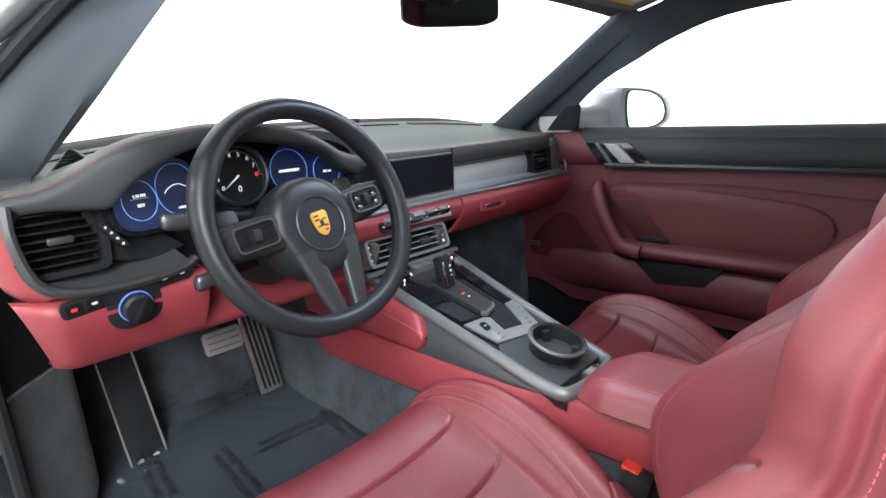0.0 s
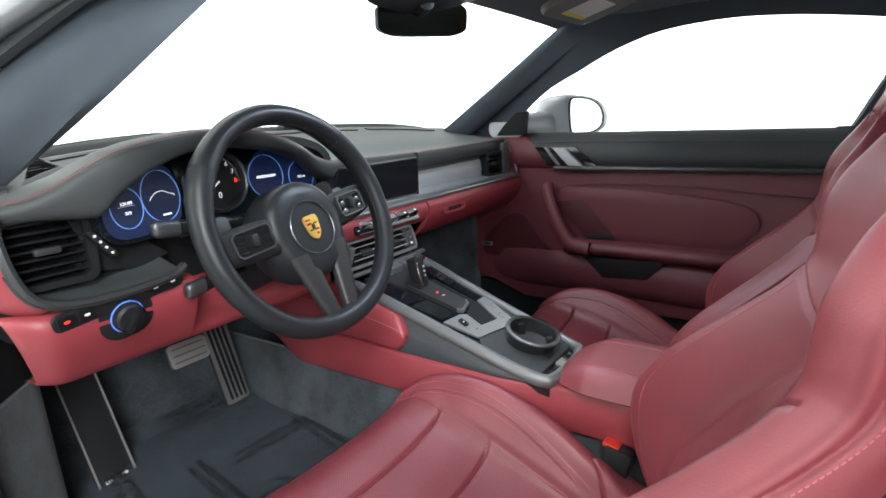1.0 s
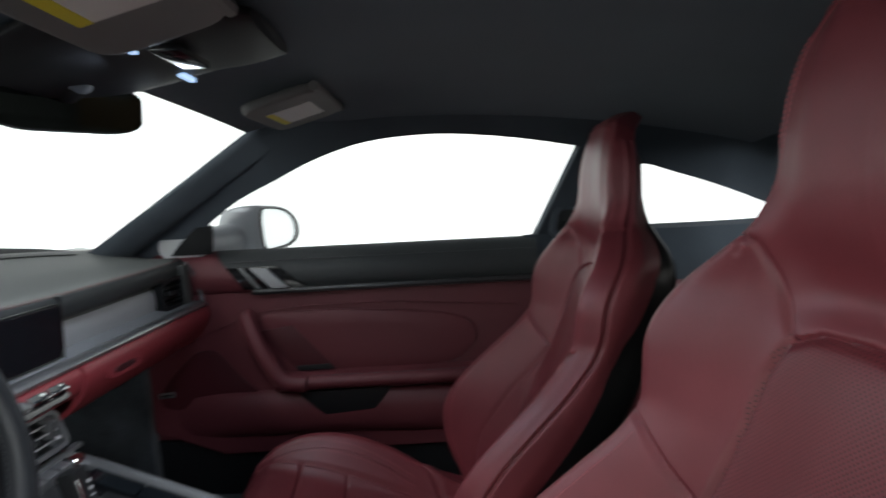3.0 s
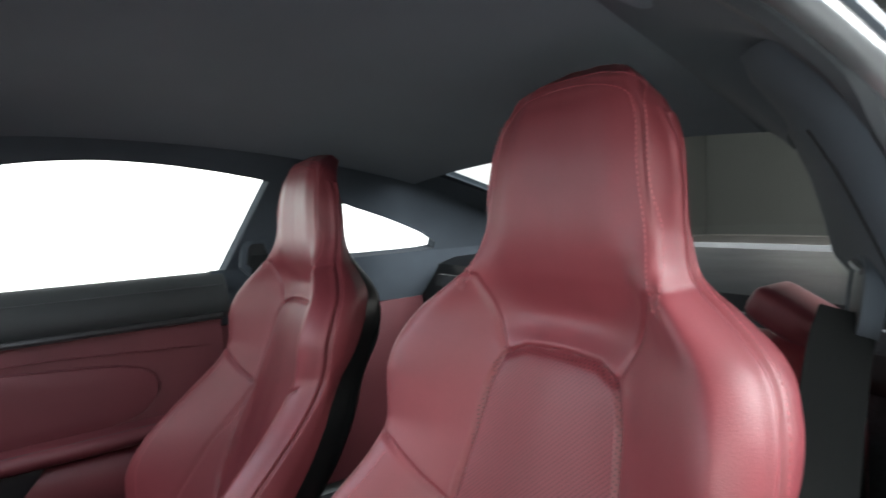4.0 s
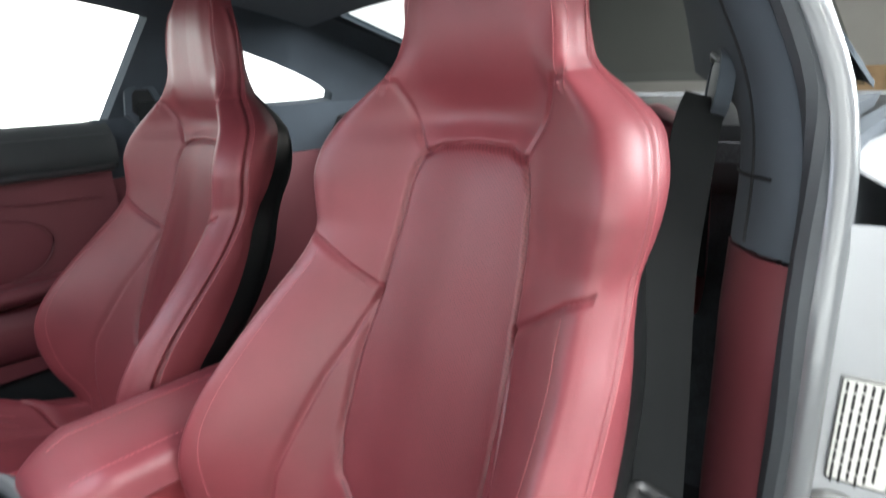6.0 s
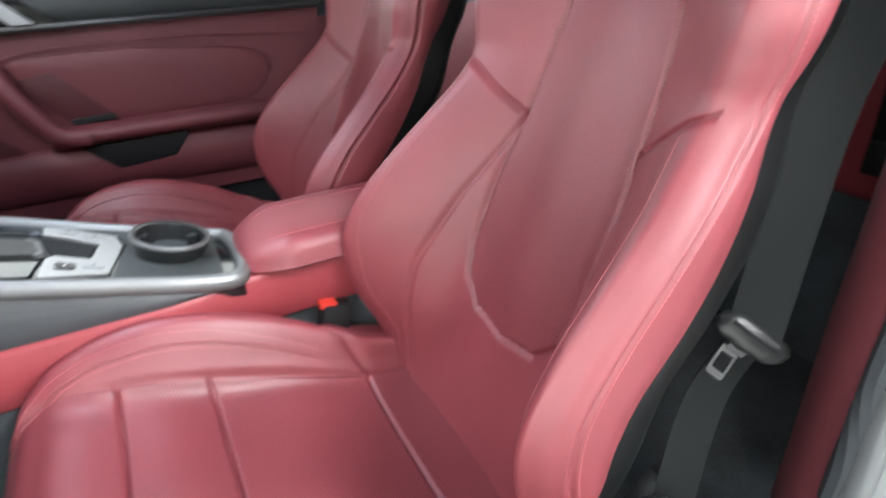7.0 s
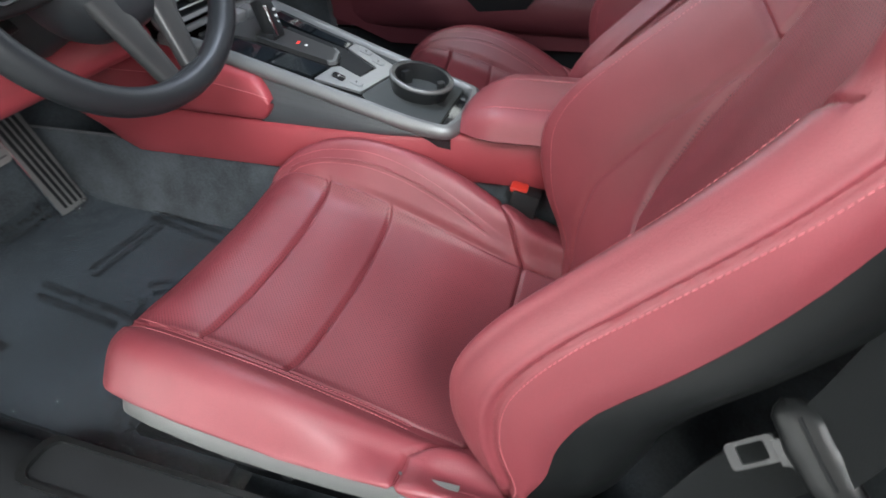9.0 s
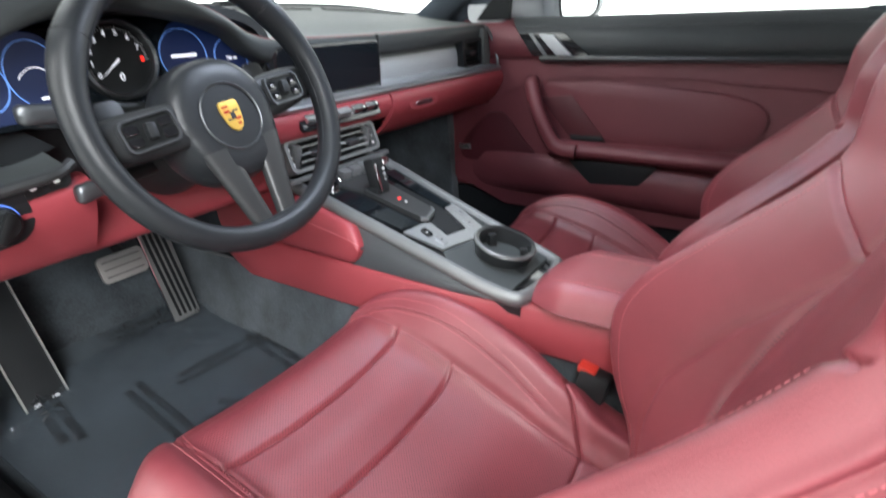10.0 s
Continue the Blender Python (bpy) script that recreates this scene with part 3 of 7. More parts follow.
for sgn, name in ((1, "footwell_side"),):
    rows = [[V(XC + sgn * (0.625 - 0.03 * k), y, 0.32 + 0.40 * k) for y in np.linspace(0.96, 1.36, 6)] for k in np.linspace(0, 1, 6)]
    solo(name, solid(rows, 0.03, (sgn, 0, 0)), M["carpet"], "charcoal carpeted footwell side", "trim", kind="structure")
# sill on the driver's side
rows = [[V(x, y, z) for x, z in spline([(0.205, 0.325), (0.195, 0.37), (0.175, 0.405), (0.13, 0.415), (0.07, 0.405), (0.04, 0.34), (0.03, 0.15)], 24).tolist()] for y in np.linspace(-0.02, 1.25, 14)]
solo("door_sill", solid(rows, 0.012, (0, 0, -1)), M["rubber"], "black plastic door sill", "sill", kind="structure")

# windshield, cowl and wipers
rows = []
for k in np.linspace(0, 1, 10):
    y0, z0 = 1.12 - 0.48 * k, 0.925 + 0.262 * k
    hw = 0.66 - 0.15 * k
    rows.append([V(XC + s * hw, y0 + 0.10 * (1 - k * 0.6) * (1 - s * s), z0 + 0.012 * (1 - s * s)) for s in np.linspace(-1, 1, 16)])
ws = solo("windshield", loft(rows, closed=False), M["glass"], "clear raked windshield", "window", kind="structure")
ws.visible_shadow = False
side = solo("window_side", loft([[V(side_x(z) + 0.012, y, z) for y in np.linspace(0.9, -0.1, 10)] for z in np.linspace(0.90, 1.18, 6)], closed=False), M["glass"], "clear raised side window", "window", kind="structure")
side.visible_shadow = False
pil = []
for k in np.linspace(0, 1, 14):
    y, z = 1.06 - 0.44 * k, 0.915 + 0.27 * k
    x_out, x_in = side_x(z) + 0.01, side_x(z) - 0.056 + 0.062 * k
    prof = [V(x_out, y - 0.025, z - 0.012), V((x_out + x_in) / 2, y - 0.05, z - 0.012), V(x_in, y - 0.02, z + 0.0), V(x_in - 0.005, y + 0.004, z + 0.007), V(x_in, y + 0.014, z + 0.014), V(x_out, y + 0.020, z + 0.016)]
    pil.append([V(*p) for p in spline(prof, 18, closed=True)])
part("a_pillar", loft(pil), M["pillar"], shell, "charcoal cloth windshield pillar")
pil2 = []
for k in np.linspace(0, 1, 14):
    y, z = 1.06 - 0.46 * k, 0.925 + 0.235 * k + 0.012 * math.sin(math.pi * k)
    x_out, x_in = gap_x(y, z), gap_x(y, z) + 0.116
    nose = V(0.2106 + 0.197 * (z - 0.93), 0.966 - 2.48 * (z - 0.93), z).lerp(V(x_in + 0.012, y + 0.02, z + 0.015), ease(0.72, 1.0, k))
    root, top = V(x_out, y - 0.02, z - 0.012), V(x_out, y + 0.05, z + 0.03)
    prof = [root, root.lerp(nose, 0.55) + V(0, -0.012, -0.006), nose + V(-0.010, -0.016, -0.006), nose, nose + V(-0.010, 0.022, 0.012), top]
    pil2.append([V(*p) for p in spline(prof, 18, closed=True)])
part("a_pillar", loft(pil2), M["pillar"], shell, "charcoal cloth windshield pillar")
rows = [[V(XC + s * 0.72, y - 0.10 * s * s, z) for s in np.linspace(-1, 1, 20)] for y, z in ((1.17, 0.93), (1.24, 0.945), (1.36, 0.930), (1.7, 0.86), (2.1, 0.74))]
solo("bonnet", solid(rows, 0.02, (0, 0, -1)), M["paint"], "silver painted bonnet", "bonnet", kind="structure")
WIPERS = ((0.26, 0.56), (0.66, 0.97))

# ---------- seats ----------
def dist_line(u, z, line):
    """Distance of points (arrays u, z) to a polyline."""
    best = np.full(u.shape, 9.0)
    for (ax, az), (bx, bz) in zip(line, line[1:]):
        dx, dz = bx - ax, bz - az
        s = np.clip(((u - ax) * dx + (z - az) * dz) / (dx * dx + dz * dz), 0, 1)
        best = np.minimum(best, np.hypot(u - ax - s * dx, z - az - s * dz))
    return best


def seat(cx):
    t = thing("sports_seat", "red leather sports seat with one-piece backrest and headrest", "car seat", (cx, 0.42, 0.33), "front seats")
    # backrest: stations over height
    Z = [0.345, 0.43, 0.51, 0.56, 0.60, 0.66, 0.70, 0.75, 0.79, 0.82, 0.85, 0.88, 0.91, 0.94, 0.965, 0.985, 1.02, 1.065, 1.105, 1.138, 1.160, 1.172]
    yc = table(Z, [0.235, 0.195, 0.162, 0.140, 0.122, 0.095, 0.078, 0.057, 0.042, 0.031, 0.021, 0.011, 0.001, -0.008, -0.008, -0.003, 0.003, 0.002, -0.002, -0.010, -0.022, -0.044])
    hb = table(Z, [0.01, 0.045, 0.106, 0.136, 0.150, 0.142, 0.120, 0.088, 0.064, 0.055, 0.060, 0.066, 0.064, 0.054, 0.039, 0.024, 0.004, 0.0, -0.002, -0.003, -0.004, -0.003])
    wb = table(Z, [0.165, 0.185, 0.195, 0.198, 0.198, 0.195, 0.19, 0.18, 0.168, 0.165, 0.168, 0.17, 0.165, 0.15, 0.125, 0.105, 0.092, 0.087, 0.082, 0.070, 0.051, 0.024])
    wo = table(Z, [0.19, 0.212, 0.225, 0.228, 0.228, 0.225, 0.22, 0.21, 0.20, 0.195, 0.20, 0.203, 0.198, 0.182, 0.150, 0.122, 0.106, 0.101, 0.096, 0.083, 0.063, 0.032])
    wp = table(Z, [0.085, 0.095, 0.10, 0.103, 0.104, 0.10, 0.098, 0.094, 0.090, 0.088, 0.086, 0.082, 0.078, 0.078, 0.075, 0.07, 0.06, 0.055, 0.05, 0.045, 0.035, 0.016])
    back = table(Z, [-0.02, -0.03, -0.034, -0.048, -0.049, -0.026, -0.010, 0.003, 0.01, 0.02, 0.03, 0.035, 0.04, 0.045, 0.05, 0.055, 0.06, 0.06, 0.054, 0.042, 0.026, 0.010])
    tuck = table(Z, [0.004, 0.004, 0.004, 0.004, 0.004, 0.004, 0.005, 0.006, 0.008, 0.012, 0.016, 0.020, 0.024, 0.026, 0.028, 0.028, 0.028, 0.028, 0.027, 0.025, 0.02, 0.01])
    deep = table([0.34, 0.80, 0.90, 0.97, 1.172], [0.085, 0.080, 0.06, 0.022, 0.012])
    N = 190
    zs = np.r_[np.linspace(0.345, 1.105, 340), np.linspace(1.107, 1.172, 36)]
    crest, hem = [], []
    half, shell_half = [], []
    for z in zs:
        c, b, h, o, p, k, q = yc(z), wb(z), hb(z), wo(z), wp(z), back(z), tuck(z)
        ctrl = [(0, c), (0.55 * p, c + 0.001), (p, c + 0.10 * h + 0.002), ((p + b) / 2, c + 0.55 * h), (b, c + h - 0.002), (0.45 * b + 0.55 * o, c + h - 0.005), (o, c + h - 0.028), (o + 0.002, c + 0.45 * (h - 0.028) - 0.45 * k), (o - q, c - k)]
        half.append(spline(ctrl, N))
        m = int(0.66 * N)
        crest.append(np.interp(b - 0.006, half[-1][:m, 0], np.arange(m)))
        j0 = int(np.argmax(half[-1][:, 1] * (half[-1][:, 0] > 0.8 * b)))
        hem.append(np.interp(-(c + h - min(0.036, 0.6 * (h + k))), -half[-1][j0:, 1], np.arange(j0, N)))
        shell_half.append([(o - q + 0.001, c - k + 0.003), (o - q - 0.008, c - k - 0.55 * deep(z)), (0.65 * (o - q), c - k - 0.92 * deep(z)), (0, c - k - deep(z))])
    H = np.array(half)
    u, y = H[:, :, 0], H[:, :, 1]
    zz = np.repeat(zs[:, None], N, 1)
    # seams
    pad = [(0.0, 0.914), (0.045, 0.911), (0.068, 0.900), (0.078, 0.875), (0.088, 0.80), (0.092, 0.752)]
    inner_u = [(0.092, 0.752), (0.099, 0.69), (0.100, 0.60), (0.090, 0.555), (0.060, 0.527), (0.0, 0.518)]
    flank = [(0.092, 0.752), (0.122, 0.66), (0.143, 0.56), (0.145, 0.46), (0.13, 0.36)]
    notch = [(0.092, 0.752), (0.125, 0.776), (0.160, 0.803), (0.200, 0.822)]
    collar = [(0.066, 0.903), (0.085, 0.94), (0.100, 0.978), (0.125, 0.985)]
    crown = [(0.114, 0.968), (0.10, 1.01), (0.088, 1.07), (0.080, 1.12), (0.060, 1.148), (0.0, 1.157)]
    groove = np.zeros_like(u)
    for line, depth, width in ((pad, 0.006, 0.003), (inner_u, 0.006, 0.0032), (flank, 0.0045, 0.003), (notch, 0.0050, 0.0024), (collar, 0.0035, 0.0028), (crown, 0.0016, 0.0026)):
        groove += depth * np.exp(-(dist_line(u, zz, line) / width) ** 2)
    front = np.arange(N)[None, :] < N * 0.72
    groove *= front
    # the pad swells, the hollow above it sinks
    puff = 0.006 * np.exp(-(dist_line(u, zz, [(0, 0.58), (0, 0.87)]) / 0.06) ** 2) - 0.010 * np.exp(-((zz - 0.940) / 0.026) ** 2) * np.exp(-(u / 0.07) ** 4)
    y = y - groove + puff * front
    # sewn groove along the outer edge
    idx = np.arange(N)[None, :]
    smooth = lambda q: np.convolve(np.pad(q, 8, mode="edge"), np.ones(17) / 17, "valid")
    crest, hem = smooth(np.array(crest)), smooth(np.array(hem))
    step = np.hypot(np.diff(u, axis=1), np.diff(y, axis=1)).mean(axis=1)[:, None]
    off = (idx - hem[:, None]) * step
    sew = 0.0036 * np.exp(-(off / 0.0032) ** 2) - 0.0022 * np.exp(-((off + 0.007) / 0.005) ** 2)
    sew *= (zz > 0.37) & (zz < 1.13)
    ny = np.gradient(y, axis=1)
    nu = np.gradient(u, axis=1)
    ln = np.hypot(ny, nu) + 1e-9
    u, y = u + sew * ny / ln, y - sew * nu / ln
    rings = []
    back_of = np.clip((np.arange(N) / N - 0.50) / 0.50, 0, 1) ** 1.4

    def dome(z):
        """The crown falls away towards the rear."""
        return 0.050 * ease(1.07, 1.172, z)
    for i, z in enumerate(zs):
        r = [V(cx + a, b, z - dome(z) * q) for a, b, q in zip(u[i], y[i], back_of)]
        l = [V(cx - a, b, z - dome(z) * q) for a, b, q in zip(u[i][::-1], y[i][::-1], back_of[::-1])]
        rings.append(l[:-1] + r)
    half_pad = table([0.519, 0.527, 0.540, 0.555, 0.60, 0.69, 0.752, 0.80, 0.875, 0.900, 0.911, 0.914], [0.0, 0.058, 0.080, 0.090, 0.100, 0.099, 0.092, 0.088, 0.078, 0.068, 0.045, 0.0])
    inner = np.array([abs(v) for v in range(-(N - 1), N)])

    def in_pad(i, j):
        return 0.519 < zs[i] < 0.914 and u[i][min(inner[j], N - 1)] < half_pad(zs[i]) and inner[j] < N * 0.6
    flat = lambda p: (p.x * U, p.z * U * 1.03)
    part("backrest", sheet(rings, lambda i, j: not in_pad(i, j)), M["red"], t, "red leather backrest with deep side bolsters", 60)
    part("centre_pad", sheet(rings, in_pad, flat), M["red_perf"], t, "perforated red leather insert", 60)

    def along(j, z0, z1, sgn):
        return [V(cx + sgn * np.interp(j[i], np.arange(N), u[i]), np.interp(j[i], np.arange(N), y[i]) + 0.0005, zs[i] - dome(zs[i]) * float(np.interp(j[i], np.arange(N), back_of))) for i in range(0, len(zs), 3) if z0 < zs[i] < z1]
    # stitch rows along crest and hem on both sides
    for sgn in (1, -1):
        for j, z0, z1 in ((crest, 0.42, 0.80), (hem + 0.0075 / step[:, 0], 0.40, 1.12)):
            part("stitching", stitches(along(j, z0, z1, sgn), 0.0046, 0.0029, 0.0005, up=(sgn, 0.5, 0)), M["stitch"], t, "pale red thread")
    # double stitch row along the crown of the headrest
    for shift in (-0.0045, 0.0045):
        row = []
        for a, z in spline([(-p - shift * (p > 0.01), q + shift * (p < 0.07)) for p, q in crown] + [(p + shift * (p > 0.01), q + shift * (p < 0.07)) for p, q in crown[::-1][1:]], 90):
            i = int(np.argmin(np.abs(zs - z)))
            m = int(0.7 * N)
            row.append(V(cx + a, np.interp(abs(a), u[i][:m], y[i][:m]) + 0.0005, z))
        part("stitching", stitches(row, 0.0046, 0.0029, 0.00045, up=(0, 1, 0)), M["stitch"], t, "pale red thread")
    # rear shell
    rings = []
    for sh, z in zip(shell_half[::9], zs[::9]):
        pr = spline(sh, 10)
        r = [V(cx + a, b, z - dome(z)) for a, b in pr]
        l = [V(cx - a, b, z - dome(z)) for a, b in pr[::-1]]
        rings.append(r + l[1:])
    part("rear_shell", solid(rings, 0.006), M["shell"], t, "satin black moulded backrest shell", 60)
    # cushion
    Y = [0.165, 0.26, 0.32, 0.40, 0.48, 0.56, 0.61, 0.65, 0.68, 0.695, 0.70]
    zc = table(Y, [0.378, 0.384, 0.396, 0.420, 0.447, 0.473, 0.488, 0.489, 0.474, 0.445, 0.415])
    hc = table(Y, [0.040, 0.056, 0.074, 0.094, 0.096, 0.078, 0.054, 0.034, 0.016, 0.006, 0.0])
    wc = table(Y, [0.165, 0.172, 0.18, 0.188, 0.19, 0.19, 0.186, 0.176, 0.16, 0.15, 0.14])
    oc = table(Y, [0.208, 0.220, 0.229, 0.236, 0.24, 0.24, 0.234, 0.222, 0.202, 0.186, 0.176])
    hem_z = table([0.165, 0.20, 0.30, 0.40, 0.50, 0.585, 0.65, 0.70], [0.398, 0.408, 0.436, 0.450, 0.464, 0.474, 0.462, 0.425])
    NC = 150
    ys = np.r_[np.linspace(0.165, 0.65, 230), np.linspace(0.652, 0.70, 32)]
    shapes = {}
    for sgn, low in ((-1, 0.62), (1, 1.0)):
        half = []
        for yv in ys:
            z, h, w, o = zc(yv), hc(yv) * low, wc(yv), oc(yv)
            zb = hem_z(yv)
            ctrl = [(0, z), (0.08, z + 0.002), (0.135, z + 0.006 + 0.10 * h), (0.158, z + 0.5 * h), (w, z + h), (0.5 * (w + o), z + h - 0.003), (o, max(z + h - 0.028, zb + 0.010)), (o + 0.004, 0.5 * max(z + h - 0.028, zb + 0.010) + 0.5 * zb), (o - 0.012, zb)]
            half.append(spline(ctrl, NC))
        H = np.array(half)
        u, zq = H[:, :, 0], H[:, :, 1]
        yy = np.repeat(ys[:, None], NC, 1)
        edge = [(0.147, 0.22), (0.150, 0.40), (0.156, 0.58), (0.162, 0.65), (0.158, 0.70)]
        g = np.zeros_like(u)
        for line, depth, width in ((edge, 0.0045, 0.0024), ([(0, 0.478), (0.15, 0.482)], 0.006, 0.0024), ([(0, 0.575), (0.155, 0.578)], 0.006, 0.0024), ([(0, 0.285), (0.147, 0.285)], 0.0045, 0.0024)):
            g += depth * np.exp(-(dist_line(u, yy, line) / width) ** 2)
        top_part = np.arange(NC)[None, :] < NC * 0.62
        roll = 0.005 * np.exp(-(dist_line(u, yy, [(0, 0.38), (0.10, 0.38)]) / 0.06) ** 2) + 0.005 * np.exp(-(dist_line(u, yy, [(0, 0.53), (0.10, 0.53)]) / 0.035) ** 2) + 0.007 * np.exp(-(dist_line(u, yy, [(0, 0.625), (0.10, 0.625)]) / 0.035) ** 2)
        zq = zq + (roll - g) * top_part
        cut_y = 0.285 + 0.045 * np.clip((u - 0.147) / 0.05, 0, 1)
        cut = (0.0048 * np.exp(-((yy - cut_y) / 0.0026) ** 2) - 0.0035 * np.exp(-((yy - cut_y + 0.02) / 0.014) ** 2)) * np.clip((u - 0.143) / 0.008, 0, 1)
        du, dz = np.gradient(u, axis=1), np.gradient(zq, axis=1)
        ln = np.hypot(du, dz) + 1e-9
        shapes[sgn] = (u + cut * dz / ln, zq - cut * du / ln)
    rings = []
    (ul, zl), (ur, zr) = shapes[-1], shapes[1]
    for i, yv in enumerate(ys):
        rings.append([V(cx - a, yv, b) for a, b in zip(ul[i][::-1], zl[i][::-1])][:-1] + [V(cx + a, yv, b) for a, b in zip(ur[i], zr[i])])
    mirror = np.array([abs(v) for v in range(-(NC - 1), NC)])

    def panel_no(i, j):
        w = 0.147 + 0.009 * min(1.0, max(0, (ys[i] - 0.40) / 0.2))
        if (ul if j < NC else ur)[i][mirror[j]] > w or mirror[j] > NC * 0.6:
            return -1
        for k, (y0, y1) in enumerate(((0.20, 0.285), (0.285, 0.480), (0.480, 0.576), (0.576, 0.672))):
            if y0 <= ys[i] < y1:
                return k
        return -1
    flat = lambda p: (p.x * U, p.y * U * 1.04)
    part("cushion", sheet(rings, lambda i, j: panel_no(i, j) < 0), M["red"], t, "red leather cushion with raised bolsters", 60)
    for k in range(4):
        part("cushion_panel", sheet(rings, lambda i, j, k=k: panel_no(i, j) == k, flat), M["red_perf"], t, "perforated red leather panel", 60)
    for sgn in (1, -1):
        u, zq = shapes[sgn]
        for frac in (0.56, 0.62):
            j = int(NC * frac)
            line = [V(cx + sgn * u[i][j], ys[i], zq[i][j] + 0.0006) for i in range(0, len(ys), 3) if 0.34 < ys[i] < 0.67]
            part("stitching", stitches(line, 0.0048, 0.0030, 0.00055), M["stitch"], t, "red thread")
        j = int(NC * 0.585)
        line = [V(cx + sgn * u[i][j], ys[i], zq[i][j]) for i in range(0, len(ys), 3) if 0.34 < ys[i] < 0.69]
        part("seam", tube(line, 0.0016, 6), M["red"], t)
    # base: silver skirt, rails and controls
    for sgn in (1, -1):
        rows = [[V(cx + sgn * (oc(yv) - 0.022 - 0.010 * k), yv, hem_z(yv) - 0.026 - (hem_z(yv) - 0.026 - 0.352) * k) for k in np.linspace(0, 1, 6)] for yv in np.linspace(0.12, 0.67, 20)]
        part("side_skirt", solid(rows, 0.008, (-sgn, 0, 0)), M["plastic"], t, "black seat skirt", 60)
        part("seat_rail", rbox((cx + sgn * 0.19, 0.40, 0.342), (0.03, 0.58, 0.026), 0.004), M["plastic"], t)
        part("hinge_cover", lathe([(0.005, 0), (0.05, 0.002), (0.056, 0.010), (0.056, 0.02)], (cx + sgn * 0.225, 0.165, 0.43), (sgn, 0, 0)), M["shell"], t, "round black recliner cover")
        part("side_bracket", prism([(0.06, 0.36), (0.19, 0.37), (0.185, 0.40), (0.16, 0.44), (0.12, 0.48), (0.07, 0.47)], lambda a, b, w: V(cx + sgn * w, a, b), 0.205, 0.222, 0.004), M["plastic"], t)
    part("base_pan", rbox((cx, 0.42, 0.348), (0.34, 0.44, 0.03), 0.01), M["plastic"], t)
    part("control_lever", rbox((cx - 0.222, 0.505, 0.405), (0.014, 0.055, 0.020), 0.006), M["spoke"], t, "dark grey seat lever")
    part("control_knob", rbox((cx - 0.222, 0.455, 0.402), (0.014, 0.013, 0.022), 0.004), M["spoke"], t)
    t_strip = [[V(cx - (oc(yv) - 0.004 - 0.006 * math.cos(k * 3)), yv, hem_z(yv) + 0.002 - 0.030 * k) for k in np.linspace(0, 1, 6)] for yv in np.linspace(0.275, 0.645, 30)]
    return t, t_strip


driver_seat, strip_rows = seat(0.45)
passenger_seat = copy_thing(driver_seat, Matrix.Translation(Vector((0.45 + 0.617, 0.42, 0.308)) * U))

part("side_strip", solid(strip_rows, 0.006, (1, 0, 0)), M["strip"], driver_seat, "satin silver strip under the cushion", 60)

# ---------- dashboard ----------
dash = thing("dashboard", "two-tone dashboard, dark grey leather above red leather", "dashboard", (XC, 0.95, 0.55))
# upper pad with the hood over the instruments
hood = table([0.08, 0.13, 0.148, 0.176, 0.203, 0.232, 0.262, 0.297, 0.336, 0.378, 0.42, 0.47, 0.53, 0.575, 0.62, 0.67, 0.72, 1.45], [-0.003, -0.003, -0.0015, 0.0035, 0.015, 0.032, 0.0475, 0.0585, 0.0645, 0.069, 0.069, 0.064, 0.051, 0.035, 0.014, 0.002, 0.0, 0.0])
reach = table([0.08, 0.13, 0.20, 0.30, 0.42, 0.54, 0.62, 0.70, 0.80, 1.45], [0.0, -0.01, -0.03, -0.05, -0.055, -0.045, -0.02, 0.0, 0.0, 0.0])
brow = table([0.08, 0.13, 0.18, 0.22, 0.245, 0.265, 0.29, 0.325, 0.39, 0.47, 0.53, 0.575, 0.62, 0.67, 0.72, 1.45], [0.880, 0.880, 0.883, 0.881, 0.882, 0.903, 0.921, 0.938, 0.953, 0.948, 0.937, 0.923, 0.894, 0.875, 0.872, 0.872])
face_rows, rows = [], []
for x in np.linspace(0.118, 1.405, 130):
    h, r = hood(x), reach(x)
    far = abs(x - XC) / 0.64
    end = 0.02 * far ** 6
    rise = 1 - (0.9 if x < XC else 0.5) * far ** 2.5
    low = brow(x)
    crest = 0.9085 + h
    prof = [(0.868 + r + end * 1.5, low), (0.848 + r + end, low + 0.004), (0.841 + r + end, 0.5 * (low + crest)), (0.841 + r + end, crest - 0.006), (0.846 + r + end, crest)]
    face_rows.append([V(x, a, b) for a, b in spline(prof, 16)])
    prof = [(0.846 + r + end, crest), (0.853 + r + end, crest + 0.0025), (0.885 + r * 0.5, 0.912 + h * 0.95), (0.95, 0.904 + 0.026 * rise + h * 0.3), (1.03, 0.912 + 0.035 * rise + h * 0.12), (1.12 - 0.05 * far ** 2, 0.918 + 0.048 * rise), (1.16 - 0.06 * far ** 2, 0.908 + 0.048 * rise)]
    rows.append([V(x, a, b) for a, b in spline(prof, 22)])
pad_rows = rows


def pad_z(x, y):
    """Height of the dashboard top at a place."""
    r = min(pad_rows, key=lambda q: abs(q[0].x - x))[5:]
    return float(np.interp(y, [p.y for p in r], [p.z for p in r]))


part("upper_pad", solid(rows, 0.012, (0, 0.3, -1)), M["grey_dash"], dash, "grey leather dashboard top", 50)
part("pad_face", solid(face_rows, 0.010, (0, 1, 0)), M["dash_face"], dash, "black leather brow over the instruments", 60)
edge = [r[0] for r in rows[1:-1]]
part("stitching", stitches(edge, 0.0062, 0.004, 0.00045, (0, 0.006, 0.0025)), M["red_trim"], dash, "red thread")
part("seam", tube([p + V(0, 0.0015, 0.0007) for p in edge], 0.0006, 5), M["seam_red"], dash, "thin red seam")
